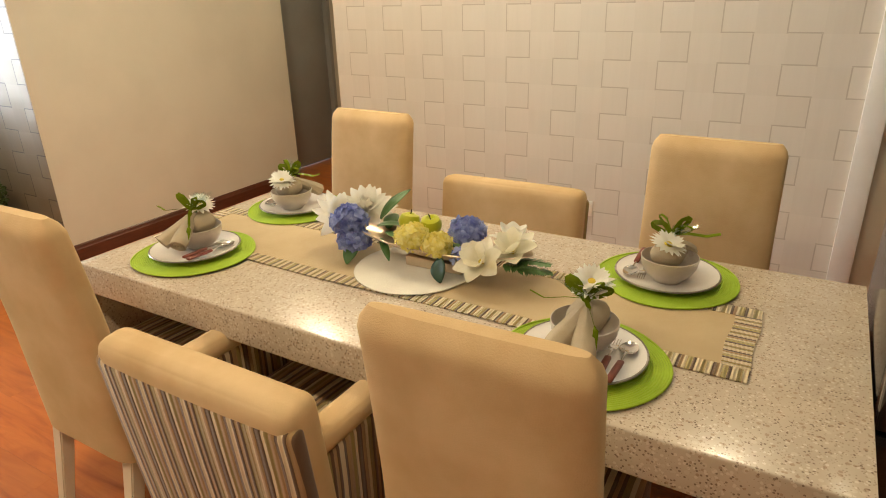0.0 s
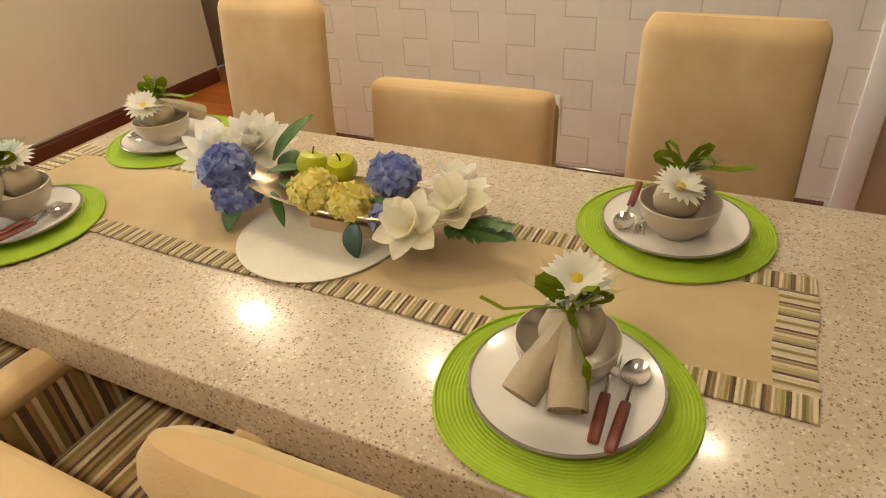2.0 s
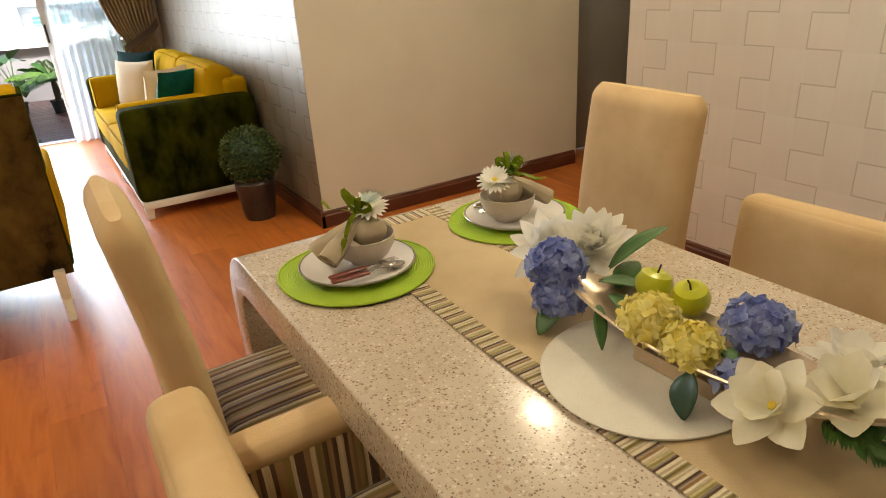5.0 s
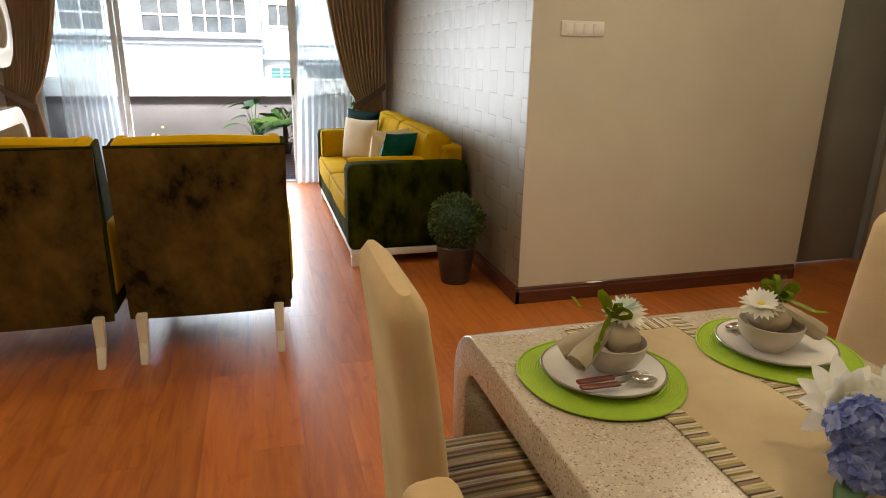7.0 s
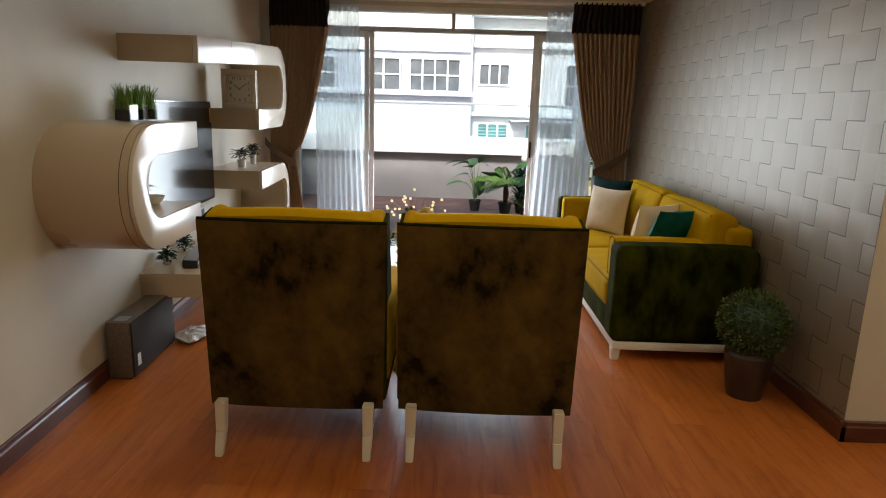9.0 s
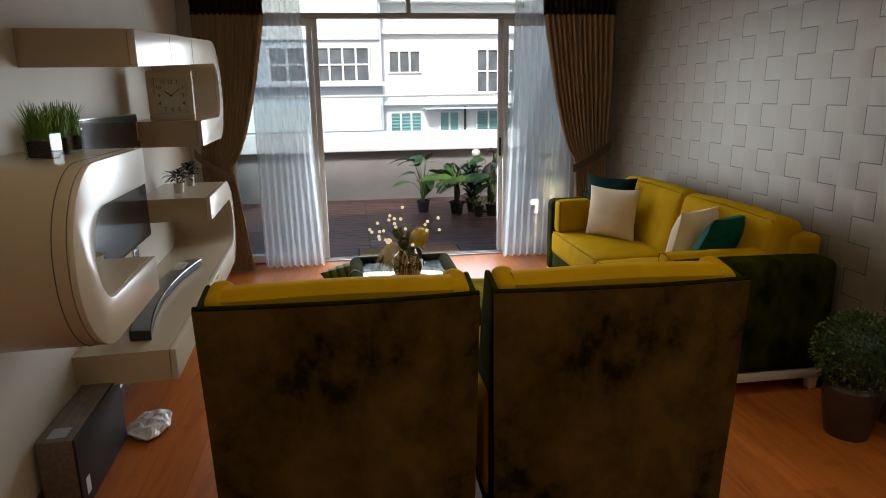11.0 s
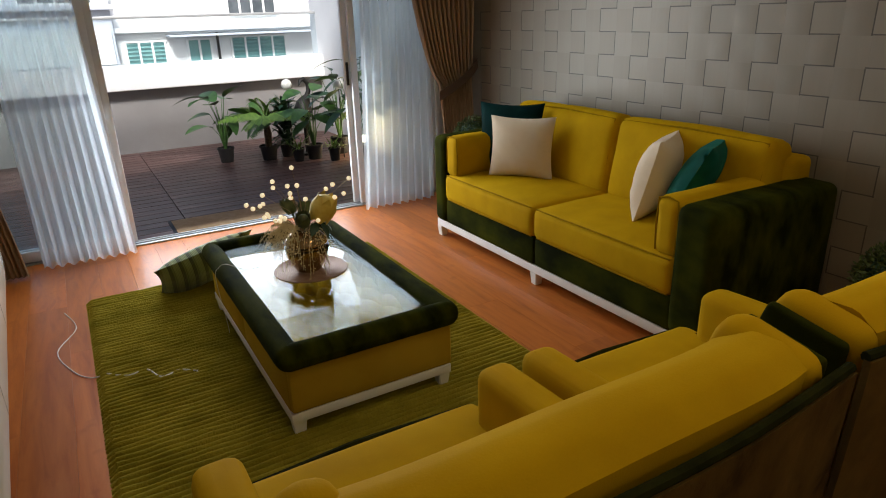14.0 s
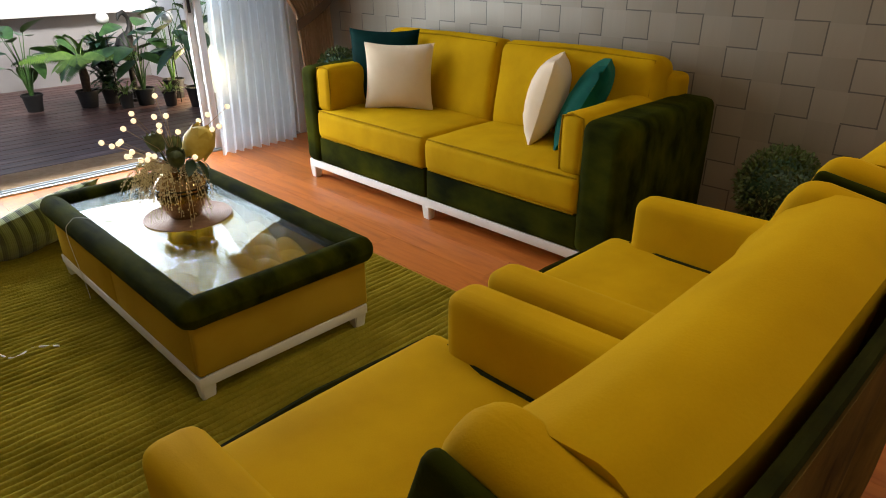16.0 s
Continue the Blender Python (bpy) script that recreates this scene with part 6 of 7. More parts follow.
blossom_cluster("hydrangea", pose(2.185, 1.985, CZ + 0.108), 0.050, 60, 0.022, "petal_blue", "blue hydrangea head leaning out of the dish", 1)
blossom_cluster("hydrangea", pose(2.165, 1.955, CZ + 0.052), 0.044, 40, 0.023, "petal_blue", "small blue hydrangea head hanging over the dish rim", 2)
blossom_cluster("hydrangea", pose(2.30, 1.62, CZ + 0.088), 0.050, 46, 0.023, "petal_blue", "pale blue hydrangea head in the dish", 3)
blossom_cluster("hydrangea", pose(2.19, 1.575, CZ + 0.055), 0.030, 16, 0.018, "petal_blue", "small blue hydrangea head by the dish rim", 4)
blossom_cluster("viburnum", pose(2.185, 1.745, CZ + 0.090), 0.046, 95, 0.0165, "petal_yellow", "round pale yellow blossom cluster in the dish", 5)
blossom_cluster("viburnum", pose(2.18, 1.655, CZ + 0.082), 0.041, 80, 0.0165, "petal_yellow", "round pale yellow blossom cluster in the dish", 6)
big_flower("dahlia", pose(2.325, 2.02, CZ + 0.085, 12, -24, 0), 0.110, "petal", "large white layered flower head behind the hydrangea", 12, 7, 0.4, 4, 0.42)
big_flower("dahlia", pose(2.25, 2.085, CZ + 0.075, 40, -20, 0), 0.098, "petal", "white layered flower head at the dish end", 12, 8, 0.4, 3, 0.42)
big_flower("amaryllis", pose(2.165, 1.50, CZ + 0.062, -10, -42, 0), 0.080, "petal_cream", "large open cream amaryllis flower", 6, 9, 0.5, 2, 0.70)
big_flower("amaryllis", pose(2.235, 1.435, CZ + 0.080, -20, -18, 30), 0.080, "petal_cream", "large open cream amaryllis flower", 6, 10, 0.5, 2, 0.70)
big_flower("amaryllis", pose(2.30, 1.47, CZ + 0.082, 10, 5, 60), 0.078, "petal", "large open white amaryllis flower", 6, 11, 0.5, 2, 0.70)


def apple(m):
    a = thing("apple", m, "glossy yellow-green artificial apple in the dish", "apple", "apples in the dish")
    part("fruit", lathe([(0, 0.004), (0.010, 0.0), (0.022, 0.006), (0.033, 0.025), (0.035, 0.040), (0.028, 0.057), (0.014, 0.063), (0.005, 0.058), (0, 0.054)], 28), "apple", a)
    part("stalk", tube([(0, 0, 0.054), (0.002, 0, 0.066), (0.006, 0.002, 0.074)], 0.0018, 6), "soil", a)
    return a


_a = apple(pose(2.265, 1.815, CZ + 0.068, 5, 12, 0))
copy_thing(_a, pose(2.29, 1.742, CZ + 0.066, -12, -8, 80))


def single_leaf(m, length, width, material="leaf"):
    ob = part("leaf", leaf_blade(length, width, 0.25, 0.2, 8), material, m=m)
    bmesh_tmp = bmesh.new()
    bmesh_tmp.from_mesh(ob.data)
    bmesh.ops.solidify(bmesh_tmp, geom=bmesh_tmp.faces[:], thickness=0.0008)
    bmesh_tmp.to_mesh(ob.data)
    bmesh_tmp.free()
    return tagged(ob, "green artificial leaf among the flowers", "leaf", "leaves in the dish")


for _x, _y, _z, _rx, _ry, _rz, _l, _w in ((2.28, 1.93, 0.09, 0, -50, -30, 0.14, 0.055), (2.23, 1.91, 0.085, 0, -15, -60, 0.09, 0.045), (2.17, 1.95, 0.045, 0, 20, 190, 0.085, 0.05), (2.22, 1.87, 0.075, 0, -5, -100, 0.10, 0.04), (2.18, 1.86, 0.07, 0, 10, -130, 0.10, 0.025), (2.15, 1.63, 0.058, 30, 40, 200, 0.075, 0.055), (2.25, 1.88, 0.075, 0, -25, 20, 0.10, 0.05), (2.20, 1.59, 0.075, 0, -10, 60, 0.06, 0.03)):
    single_leaf(pose(_x, _y, CZ + _z, _rx, _ry, _rz), _l, _w, "leaf_dark" if _rx else "leaf")


def fern(m, length, seed):
    rnd = random.Random(seed)
    f = thing("fern_sprig", m, "feathery green fern sprig at the end of the dish", "leaf", "leaves in the dish")
    bits = [tube([(length * i / 8, 0, 0.05 * length * i / 8 * (2 - i / 4)) for i in range(9)], 0.0014, 5)]
    for i in range(26):
        u = i / 26
        for s in (-1, 1):
            b = leaf_blade(0.030 * (1 - 0.7 * u) + 0.006, 0.007, 0.2, 0.1, 3)
            bits.append(moved(b, pose(length * u, 0, 0.05 * length * u * (2 - 2 * u), 0, rnd.uniform(-12, 12), s * 62)))
    part("frond", merged(*bits), "leaf", f)
    return f


fern(pose(2.20, 1.45, CZ + 0.055, 0, 2, -86), 0.125, 1)
fern(pose(2.24, 1.43, CZ + 0.058, 0, -6, -98), 0.115, 2)
fern(pose(2.20, 1.41, CZ + 0.052, 0, 4, -74), 0.10, 3)
# ---- on and round the coffee table ----
coaster = tagged(part("round_mat", woven_disc(0.178, 20, 0.005, 0.0, 64, 0), "coaster", m=pose(0.495, 6.885, CT_Z + 0.0005)), "copper-brown round woven mat on the glass table", "mat")
VZ = CT_Z + 0.0055
vase = thing("vase", pose(0.485, 6.885, VZ), "bronze mirror-glazed round vase on the woven mat", "vase")
part("body", lathe([(0, 0.0), (0.058, 0.0), (0.064, 0.006), (0.088, 0.05), (0.102, 0.095), (0.104, 0.125), (0.094, 0.158), (0.072, 0.182), (0.058, 0.192), (0.064, 0.206), (0.060, 0.206), (0.050, 0.19), (0, 0.17)], 48), "vase", vase)
for _z, _r in ((0.118, 0.1046), (0.132, 0.1035)):
    part("band", lathe([(_r - 0.004, _z - 0.004), (_r + 0.0012, _z - 0.003), (_r + 0.0012, _z + 0.003), (_r - 0.004, _z + 0.004)], 48), "black_gloss", vase, "dark glazed band")

VX, VY, VT = 0.485, 6.885, VZ + 0.195


def scaly_bud(m, r, h, material, label, seed, rows=6):
    b = thing("protea", m, label, "flower", "dried flowers in the vase")
    part("core", lathe([(0, 0), (r * 0.6, h * 0.08), (r * 0.85, h * 0.4), (r * 0.65, h * 0.75), (r * 0.2, h * 0.9), (0, h * 0.9)], 18), material, b)
    rnd = random.Random(seed)
    bits = []
    for k in range(rows):
        for i in range(9):
            z = h * (0.02 + 0.62 * k / rows)
            a = 360 / 9 * (i + 0.5 * (k % 2))
            rr = r * (0.35 + 0.55 * math.sin(math.pi * (0.12 + 0.7 * k / rows)))
            bits.append(moved(leaf_blade(h * 0.42, r * 0.55, -0.25, 0.2, 4), pose(rr * math.cos(radians(a)), rr * math.sin(radians(a)), z, 0, -72 + rnd.uniform(-6, 6), a)))
    part("scale_head", merged(*bits), material, b)["kind"] = "stuff"
    part("stem", tube([(0, 0, 0.01), (0, 0, -0.07)], 0.005, 8), "leaf_dark", b)
    return b


# yellow protea: a smooth closed head of broad bracts
_p = thing("protea", pose(VX + 0.055, VY - 0.045, VT + 0.055, 18, 22, 0), "large smooth yellow protea head in the vase", "flower", "dried flowers in the vase")
part("head", lathe([(0, 0.0), (0.035, 0.008), (0.058, 0.04), (0.062, 0.075), (0.050, 0.108), (0.026, 0.128), (0, 0.132)], 30), "protea", _p)
for _i in range(7):
    part("bract", moved(leaf_blade(0.125, 0.062, -0.22, 0.16, 7), pose(0.050 * math.cos(_i * 0.9), 0.050 * math.sin(_i * 0.9), 0.004, 0, -80, math.degrees(_i * 0.9))), "protea", _p)
for _i in range(6):
    part("leaf", moved(leaf_blade(0.085, 0.045, 0.35, 0.2, 6), pose(0.02 * math.cos(_i), 0.02 * math.sin(_i), -0.004, 0, 12, 60 * _i + 12)), "leaf_dark", _p)
scaly_bud(pose(VX - 0.045, VY + 0.02, VT + 0.085, -12, -14, 0), 0.036, 0.085, "bud_green", "tall dark green protea bud in the vase", 1)
scaly_bud(pose(VX - 0.018, VY - 0.055, VT + 0.040, 26, -12, 0), 0.036, 0.075, "bud_green", "dark green protea bud in the vase", 2)
scaly_bud(pose(VX + 0.03, VY + 0.065, VT + 0.05, -28, 10, 0), 0.034, 0.075, "bud_green", "dark green protea bud in the vase", 3)


def sprig(m, seed, n, reach, drop):
    """Drooping dried seed sprays."""
    rnd = random.Random(seed)
    s = thing("dried_sprig", m, "drooping spray of beige dried seeds over the vase", "flower", "dried flowers in the vase")
    bits = []
    for i in range(n):
        a = rnd.gauss(0, 0.45)
        L, dr = reach * rnd.uniform(0.5, 1.05), drop * rnd.uniform(0.5, 1.1)
        pts = []
        for k in range(8):
            f = k / 7
            pts.append(Vector((L * f * math.cos(a) * (1 - 0.25 * f), L * f * math.sin(a), 0.05 * math.sin(math.pi * f) - dr * f * f)))
        bits.append(tube(pts, 0.0009, 4))
        for k in range(26):
            f = rnd.uniform(0.25, 1)
            j = min(6, int(f * 7))
            p = pts[j].lerp(pts[j + 1], f * 7 - j) + Vector([rnd.uniform(-0.008, 0.008) for _ in range(3)])
            r = rnd.uniform(0.0022, 0.0042)
            bb = bmesh.new()
            bmesh.ops.create_icosphere(bb, subdivisions=1, radius=r, matrix=Matrix.Translation(p))
            bits.append(bb)
    part("spray", merged(*bits), "dry", s)["kind"] = "stuff"
    return s


sprig(pose(VX - 0.03, VY - 0.02, VT + 0.01, 0, 0, 200), 1, 26, 0.25, 0.15)
sprig(pose(VX + 0.01, VY - 0.05, VT - 0.005, 0, 0, 272), 2, 9, 0.13, 0.24)
sprig(pose(VX - 0.04, VY + 0.01, VT + 0.02, 0, 0, 165), 3, 18, 0.19, 0.12)

fairy = thing("fairy_lights", pose(VX, VY, VT - 0.02), "string of small warm globe lights standing among dried flowers", "lights")
_rnd = random.Random(11)
for _i in range(26):
    _a = _rnd.uniform(0, 6.283)
    if _i % 3:
        _a = _rnd.choice((_rnd.uniform(2.2, 4.2), _rnd.uniform(-0.9, 0.6)))
    _L, _h = _rnd.uniform(0.12, 0.26), _rnd.uniform(0.08, 0.27)
    if _i == 0:
        _a, _L, _h = 2.0, 0.05, 0.32
    _e = Vector((_L * math.cos(_a), _L * math.sin(_a) * 0.8, _h))
    _w = part("wire", tube([(0, 0, 0), (_e.x * 0.35, _e.y * 0.35, _h * 0.55), tuple(_e)], 0.0012, 5), "copper_wire", fairy)
    _bb = bmesh.new()
    bmesh.ops.create_icosphere(_bb, subdivisions=3, radius=0.0105, matrix=Matrix.Translation(_e))
    part("bulb", _bb, "bulb", _w, "small glowing globe bulb")


def cable(name, pts, r, label, sag=0.0):
    P = [Vector(p) for p in pts]
    out = []
    for i in range(len(P) - 1):
        for k in range(6):
            t = k / 6
            p0, p1, p2, p3 = P[max(i - 1, 0)], P[i], P[i + 1], P[min(i + 2, len(P) - 1)]
            out.append(0.5 * ((2 * p1) + (p2 - p0) * t + (2 * p0 - 5 * p1 + 4 * p2 - p3) * t * t + (3 * p1 - p0 - 3 * p2 + p3) * t ** 3))
    out.append(P[-1])
    return tagged(part(name, tube(out, r, 6), "wire"), label, "cable")


cable("cable", [(-0.46, 7.05, 0.021), (-0.38, 6.98, 0.021), (-0.30, 6.99, 0.021), (-0.25, 6.88, 0.021), (-0.17, 6.90, 0.021), (-0.10, 6.845, 0.021)], 0.0035, "white cable lying across the olive rug")
cable("cable", [(-0.62, 7.95, 0.003), (-0.57, 7.70, 0.003), (-0.66, 7.45, 0.003), (-0.60, 7.2, 0.003), (-0.53, 7.08, 0.006), (-0.46, 7.05, 0.021)], 0.0028, "thin white cable on the wooden floor")
cable("cable", [(VX - 0.09, VY - 0.02, CT_Z + 0.14), (0.30, 7.02, CT_Z + 0.02), (0.22, 7.06, CT_Z + 0.003), (0.14, 7.10, 0.408), (0.105, 7.11, 0.395), (0.085, 7.12, 0.34), (0.105, 7.12, 0.10), (0.11, 7.13, 0.03)], 0.0013, "thin wire running from the vase over the table edge")

# striped cushion leaning on the far end of the coffee table
floor_cushion = tagged(part("floor_cushion", pillow(0.58, 0.42, 0.17, 14, 22), "green_stripe", m=pose(0.16, 7.98, 0.03, 47, -12, 6)), "green leaf-striped velvet cushion leaning on the coffee table", "cushion")


def topiary(m, r, pot_h, pot_r, seed, n=2600):
    t = thing("topiary", m, "round clipped boxwood topiary ball in a dark glazed pot", "plant", "topiaries")
    part("pot", lathe([(0, 0), (pot_r * 0.72, 0), (pot_r * 0.80, pot_h * 0.2), (pot_r * 0.97, pot_h * 0.75), (pot_r * 0.98, pot_h * 0.86), (pot_r * 0.86, pot_h * 0.93), (pot_r * 0.95, pot_h), (pot_r * 0.82, pot_h), (pot_r * 0.8, pot_h * 0.9), (0, pot_h * 0.9)], 40), "pot_brown", t, "dark brown glazed pot")
    rnd = random.Random(seed)
    me_pts = []
    verts, faces = [], []
    for i in range(n):
        z = 1 - 2 * (i + 0.5) / n
        a = i * 2.39996
        s = math.sqrt(1 - z * z)
        nrm = Vector((s * math.cos(a), s * math.sin(a), z))
        p = nrm * r * rnd.uniform(0.78, 1.05)
        out = (nrm + Vector([rnd.uniform(-0.8, 0.8) for _ in range(3)])).normalized()
        side = out.cross(Vector([rnd.uniform(-1, 1) for _ in range(3)])).normalized()
        L, w = rnd.uniform(0.016, 0.028), rnd.uniform(0.005, 0.008)
        k = len(verts)
        verts += [p, p + out * L * 0.5 + side * w, p + out * L, p + out * L * 0.5 - side * w]
        faces.append((k, k + 1, k + 2, k + 3))
    bm = bmesh.new()
    vs = [bm.verts.new(v + Vector((0, 0, pot_h + r * 0.72))) for v in verts]
    for f in faces:
        bm.faces.new([vs[q] for q in f])
    part("leaves", bm, "boxwood", t, "dense small boxwood leaves", smooth=False)["kind"] = "stuff"
    bb = bmesh.new()
    bmesh.ops.create_icosphere(bb, subdivisions=3, radius=r * 0.84, matrix=Matrix.Translation((0, 0, pot_h + r * 0.72)))
    part("core", bb, "leaf_dark", t)
    return t


topiary(pose(2.44, 5.185, 0), 0.178, 0.29, 0.132, 1, 3200)
topiary(pose(2.36, 8.28, 0), 0.17, 0.46, 0.14, 2, 2200)

# ---- balcony ----
DZ = -0.055
doormat = thing("doormat", pose(0.72, 9.36, DZ), "brown coir doormat with black rubber edge on the decking", "mat")
part("backing", bx(-0.56, -0.29, 0, 0.56, 0.29, 0.008, 0.002), "rubber", doormat, "black rubber edge")
part("coir_top", grid_surface(lambda u, v: Vector((-0.535 + 1.07 * u, -0.265 + 0.53 * v, 0.0125 + 0.0018 * noise.noise(Vector((u * 60, v * 30, 0))))), 60, 30, 0.004), "mat_coir", doormat, "brown coir top")


def pot_for(parent, r, h):
    part("pot", lathe([(0, 0), (r * 0.75, 0), (r, h), (r * 1.06, h), (r * 1.06, h - 0.02), (r * 0.94, h - 0.02), (0, h - 0.03)], 24), "pot_black", parent, "black plastic nursery pot")
    part("soil", lathe([(r * 0.92, h - 0.025), (0, h - 0.012)], 20), "soil", parent)


def broad_plant(m, h, leaves, leaf_l, leaf_w, seed, material, label, pot_r=0.10, pot_h=0.17):
    t = thing("potted_plant", m, label, "plant", "balcony plants")
    pot_for(t, pot_r, pot_h)
    rnd = random.Random(seed)
    for i in range(leaves):
        a = 360 * i / leaves * 1.0 + rnd.uniform(-25, 25)
        top = pot_h + (h - pot_h) * rnd.uniform(0.35, 0.92)
        out = rnd.uniform(0.05, 0.20) * h
        c, s = math.cos(radians(a)), math.sin(radians(a))
        e = Vector((out * c, out * s, top))
        st = part("stem", tube([(0.01 * c, 0.01 * s, pot_h - 0.02), (out * 0.4 * c, out * 0.4 * s, pot_h + (top - pot_h) * 0.6), tuple(e)], [0.006, 0.005, 0.003], 6), "leaf", t)
        part("leaf", moved(leaf_blade(leaf_l * rnd.uniform(0.75, 1.1), leaf_w * rnd.uniform(0.8, 1.1), rnd.uniform(0.15, 0.6), 0.18, 8), Matrix.Translation(e) @ pose(0, 0, 0, rnd.uniform(-25, 25), rnd.uniform(-35, 20), a)), material, st)
    return t


def fern_palm(m, h, fronds, seed):
    t = thing("potted_plant", m, "fern palm with a rough trunk in a black pot", "plant", "balcony plants")
    pot_for(t, 0.105, 0.17)
    part("trunk", tube([(0, 0, 0.14), (0.01, 0, 0.30), (0.0, 0.01, 0.46)], [0.035, 0.045, 0.030], 12), "trunk", t, "rough brown trunk")
    rnd = random.Random(seed)
    for i in range(fronds):
        a = 360 / fronds * i + rnd.uniform(-12, 12)
        L, lift = rnd.uniform(0.48, 0.66), rnd.uniform(25, 80)
        bits = []
        pts = []
        for k in range(9):
            f = k / 8
            pts.append(Vector((L * f * math.cos(radians(lift)) * (1 + 0.3 * f), 0, L * (f * math.sin(radians(lift)) - 0.55 * f * f))))
        bits.append(tube(pts, [0.004 - 0.0003 * k for k in range(9)], 5))
        for k in range(34):
            f = 0.12 + 0.88 * k / 34
            j = min(7, int(f * 8))
            p = pts[j].lerp(pts[j + 1], f * 8 - j)
            for s in (-1, 1):
                bits.append(moved(leaf_blade(0.12 * math.sin(math.pi * (0.15 + 0.8 * f)) + 0.025, 0.015, 0.25, 0.1, 3), Matrix.Translation(p) @ pose(0, 0, 0, s * 15, 10 + 20 * f, s * 58)))
        part("frond", moved(merged(*bits), pose(0, 0, 0.45, 0, 0, a)), "leaf" if i % 3 == 0 else "leaf_lime", t)
    return t


def bushy_plant(m, h, seed, material="leaf_dark", label="dense dark green shrub in a black pot", n=150, lw=0.03, ll=0.12, pr=0.09):
    t = thing("potted_plant", m, label, "plant", "balcony plants")
    pot_for(t, pr, 0.15)
    rnd = random.Random(seed)
    bits = []
    for i in range(n):
        a, e = rnd.uniform(0, 360), rnd.uniform(5, 80)
        z = 0.14 + (h - 0.2) * rnd.uniform(0, 0.85)
        r = rnd.uniform(0.0, 0.10)
        bits.append(moved(leaf_blade(ll * rnd.uniform(0.6, 1.2), lw, 0.4, 0.2, 5), pose(r * math.cos(radians(a)), r * math.sin(radians(a)), z, 0, -e, a)))
    for i in range(5):
        bits.append(tube([(0, 0, 0.12), (rnd.uniform(-0.06, 0.06), rnd.uniform(-0.06, 0.06), h * 0.8)], 0.004, 5))
    part("foliage", merged(*bits), material, t)["kind"] = "stuff"
    return t


broad_plant(pose(1.14, 11.80, DZ), 0.82, 13, 0.32, 0.19, 3, "leaf", "broad-leaved philodendron in a black pot", 0.095, 0.17)
fern_palm(pose(1.60, 11.62, DZ), 0.9, 22, 4)
bushy_plant(pose(1.84, 11.66, DZ), 0.78, 5, "leaf_dark", n=230, lw=0.045, ll=0.16)
bushy_plant(pose(1.86, 11.30, DZ), 0.26, 6, "leaf_lime", "small spiky green plant in a black pot", 40, 0.014, 0.13, 0.07)
broad_plant(pose(2.06, 11.32, DZ), 0.85, 16, 0.30, 0.15, 7, "leaf", "broad-leaved alocasia in a black pot")
bushy_plant(pose(2.22, 11.08, DZ), 0.26, 8, "leaf_lime", "small spiky green plant in a black pot", 40, 0.014, 0.13, 0.07)
broad_plant(pose(2.42, 10.85, DZ), 1.25, 20, 0.36, 0.13, 9, "leaf", "tall green leafy plant in a black pot", 0.11, 0.2)
broad_plant(pose(2.44, 11.45, DZ), 1.05, 18, 0.32, 0.13, 10, "leaf_dark", "tall dark leafy plant in a black pot", 0.11, 0.2)

# bird figure and globe lamps between the plants
_bird = merged(tube([(0, 0, 0), (0.0, 0, 0.05), (0.02, 0, 0.12), (0.0, 0, 0.20), (-0.05, 0, 0.26)], [0.05, 0.085, 0.11, 0.085, 0.045], 16), tube([(-0.04, 0, 0.23), (-0.09, 0, 0.33), (-0.085, 0, 0.42), (-0.03, 0, 0.475), (0.025, 0, 0.455), (0.05, 0, 0.40)], [0.04, 0.028, 0.024, 0.024, 0.024, 0.008], 12), tube([(0, 0, -0.40), (0, 0, 0.01)], 0.03, 10), lathe([(0, -0.42), (0.10, -0.42), (0.10, -0.395), (0, -0.395)], 20))
bird_figure = tagged(part("bird_figure", _bird, "black_matt", m=pose(2.08, 11.62, DZ + 0.42, 0, 0, 200)), "black long-necked bird figure between the plants", "figure")


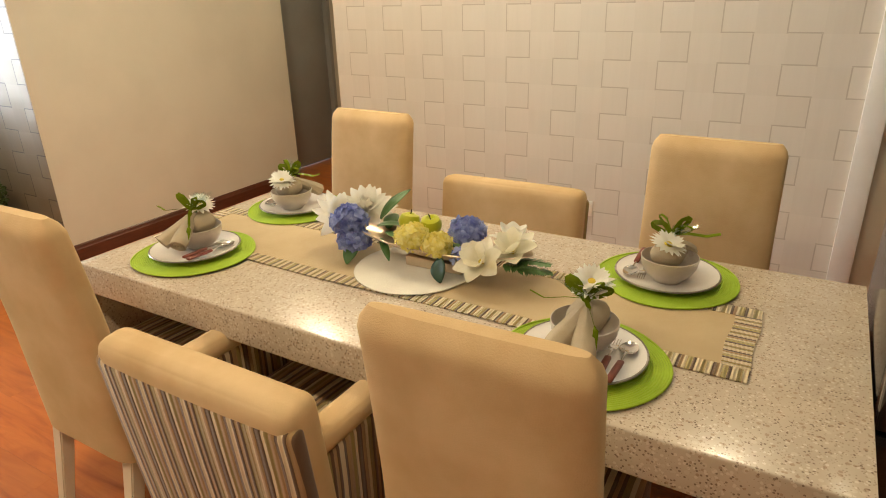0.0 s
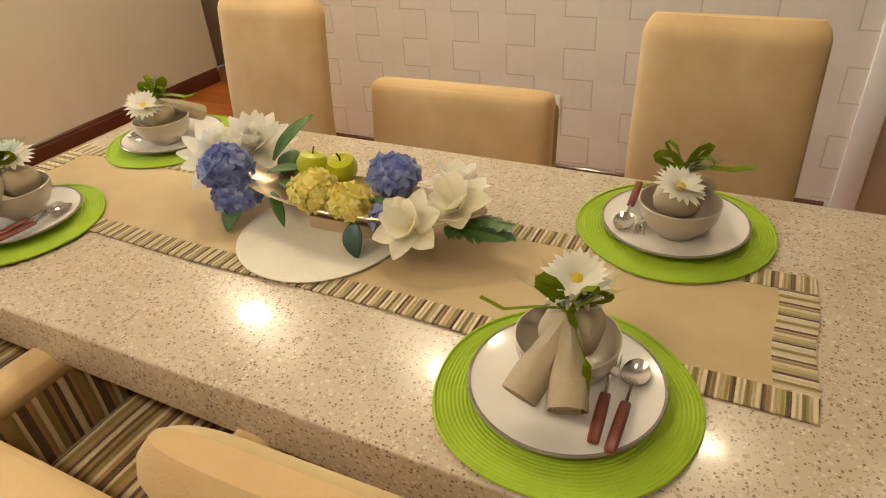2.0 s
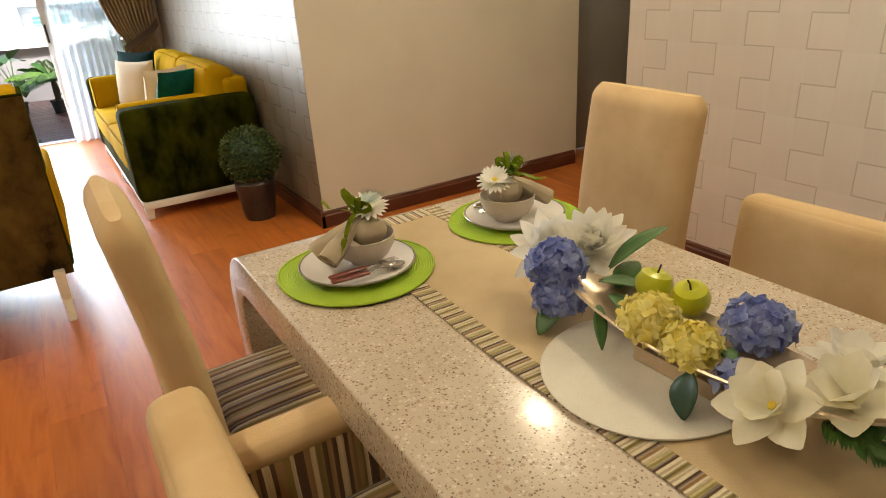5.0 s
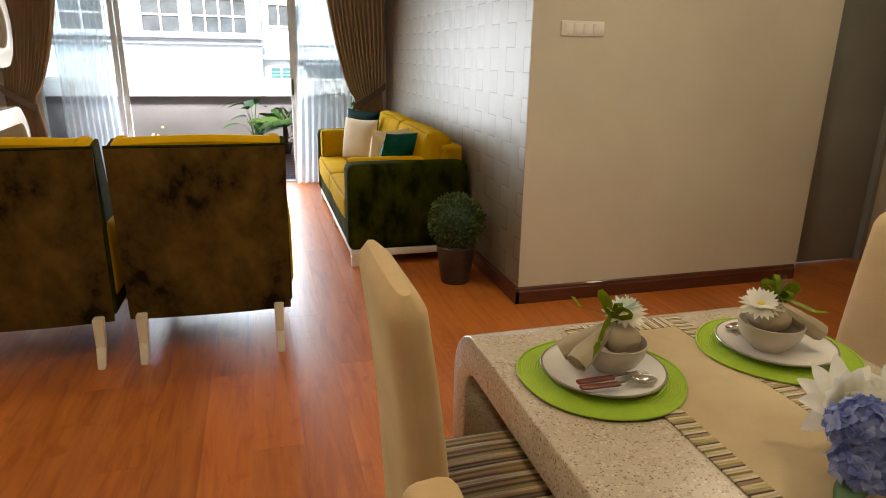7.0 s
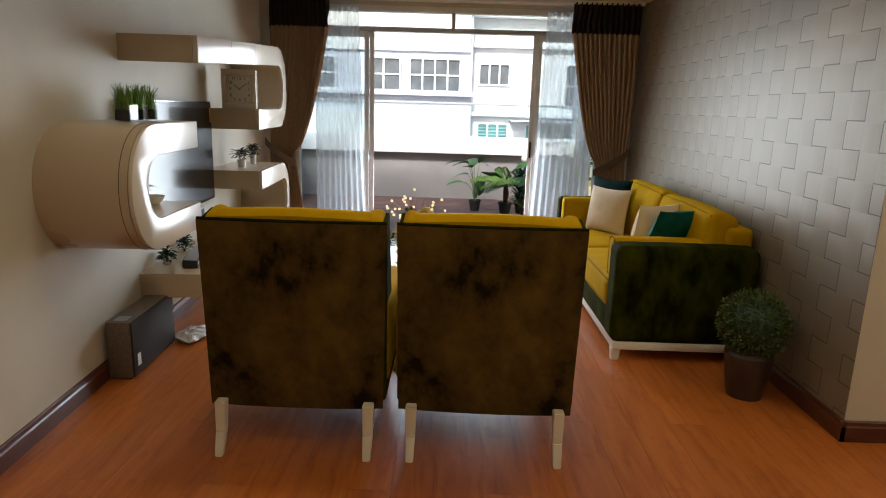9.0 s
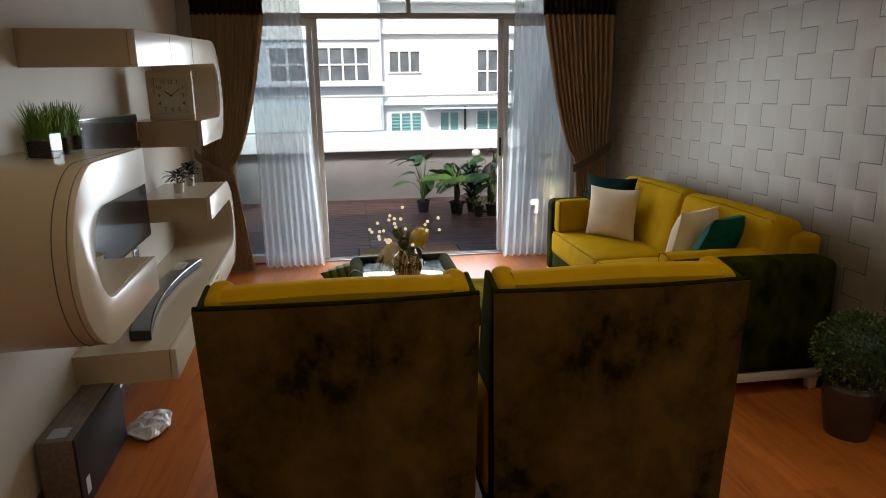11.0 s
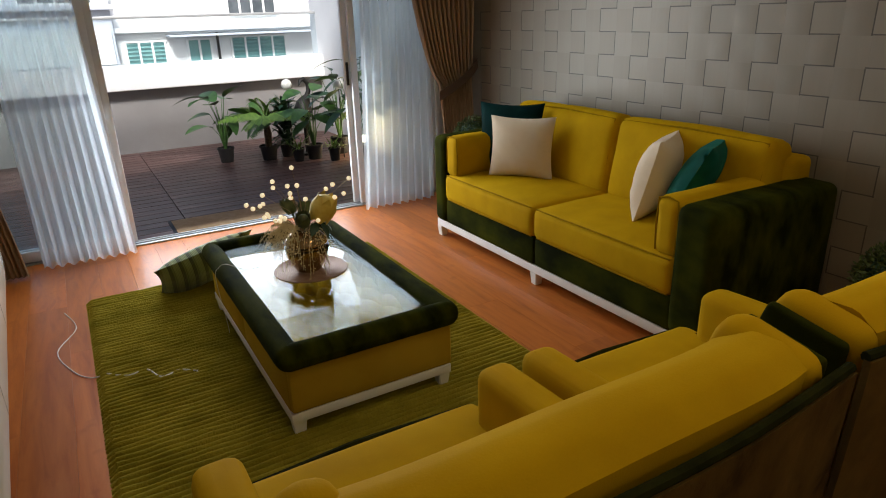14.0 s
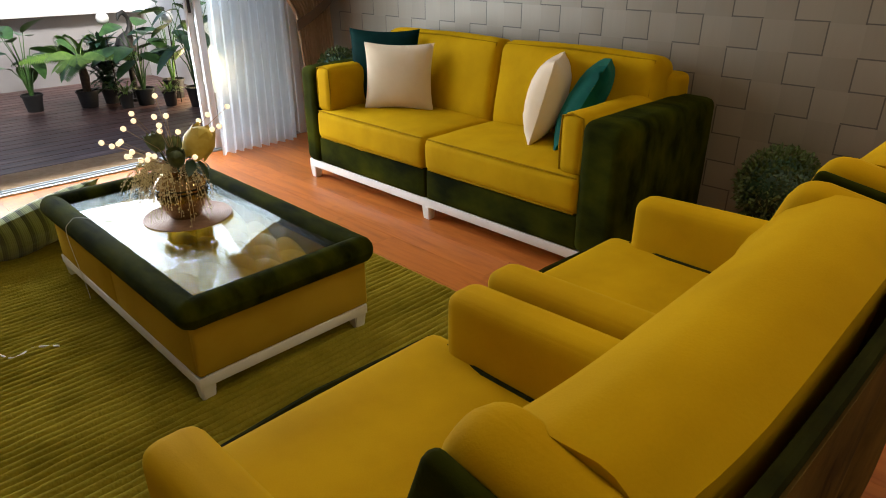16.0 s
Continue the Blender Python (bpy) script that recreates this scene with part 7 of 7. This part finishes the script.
def globe_stick(m, h, r):
    g = thing("globe_light", m, "white globe garden light on a thin stem", "light", "globe lights")
    part("globe", moved(lathe([(0, -r), (r * 0.5, -r * 0.86), (r * 0.86, -r * 0.5), (r, 0), (r * 0.86, r * 0.5), (r * 0.5, r * 0.86), (0, r)], 28), pose(0, 0, h)), "plastic", g)
    part("stem", tube([(0, 0, 0), (0, 0, h - r * 0.9)], 0.006, 8), "black_matt", g)
    return g


_g = globe_stick(pose(1.86, 11.50, DZ), 0.86, 0.062)
copy_thing(_g, pose(2.36, 11.15, DZ))
garden_lamp = thing("floor_lamp", pose(2.66, 11.30, DZ), "small warm upright lamp glowing behind the plants", "lamp")
part("base", lathe([(0, 0), (0.06, 0), (0.06, 0.02), (0, 0.02)], 20), "black_matt", garden_lamp)
part("shade", lathe([(0, 0.02), (0.05, 0.02), (0.055, 0.20), (0, 0.20)], 24), "lamp_glass", garden_lamp, "glowing cylindrical shade")
_gl = bpy.data.lights.new("garden_lamp_light", "POINT")
_gl.energy, _gl.color, _gl.shadow_soft_size = 9, (1.0, 0.72, 0.38), 0.06
new("garden_lamp_light", _gl).location = (2.60, 11.20, 0.28)
# ---- floor boards, last ----
def board_mesh(name, w, l, t, mat, along, worn):
    a, b = (w, l) if along == 1 else (l, w)
    bm = bx(0, 0, -t, a, b, 0)
    top = [e for e in bm.edges if all(abs(v.co.z) < 1e-6 for v in e.verts)]
    if worn:
        bmesh.ops.bevel(bm, geom=top, offset=worn, segments=1, affect="EDGES")
    me = bpy.data.meshes.new(name)
    bm.to_mesh(me)
    bm.free()
    me.materials.append(M[mat])
    return me


_pw, _pl = 0.192, 1.95
_me = board_mesh("plank", _pw - 0.0007, _pl - 0.0007, 0.014, "floor", 1, 0.0)
for _i in range(43):
    _x = -1.95 + _pw * _i
    _y = YB - 0.1 - (0.65 * _i) % _pl
    while _y < YW:
        if _y + _pl > YB and not (_x > XR + 0.1 and _y > 5.0):
            _o = new("plank", _me)
            _o.location = (_x, _y, 0.0)
            _o.scale = (1.0, min(1.0, (YW - _y) / _pl), 1.0)
            _o.parent = floor
        _y += _pl
_me = board_mesh("deck_board", 0.138, 2.58, 0.02, "deck", 0, 0.004)
for _j in range(28):
    for _k in range(2):
        _o = new("deck_board", _me)
        _o.location = (-2.28 + 2.585 * _k, YW + 0.16 + 0.143 * _j, -0.055)
        _o.parent = balcony_floor
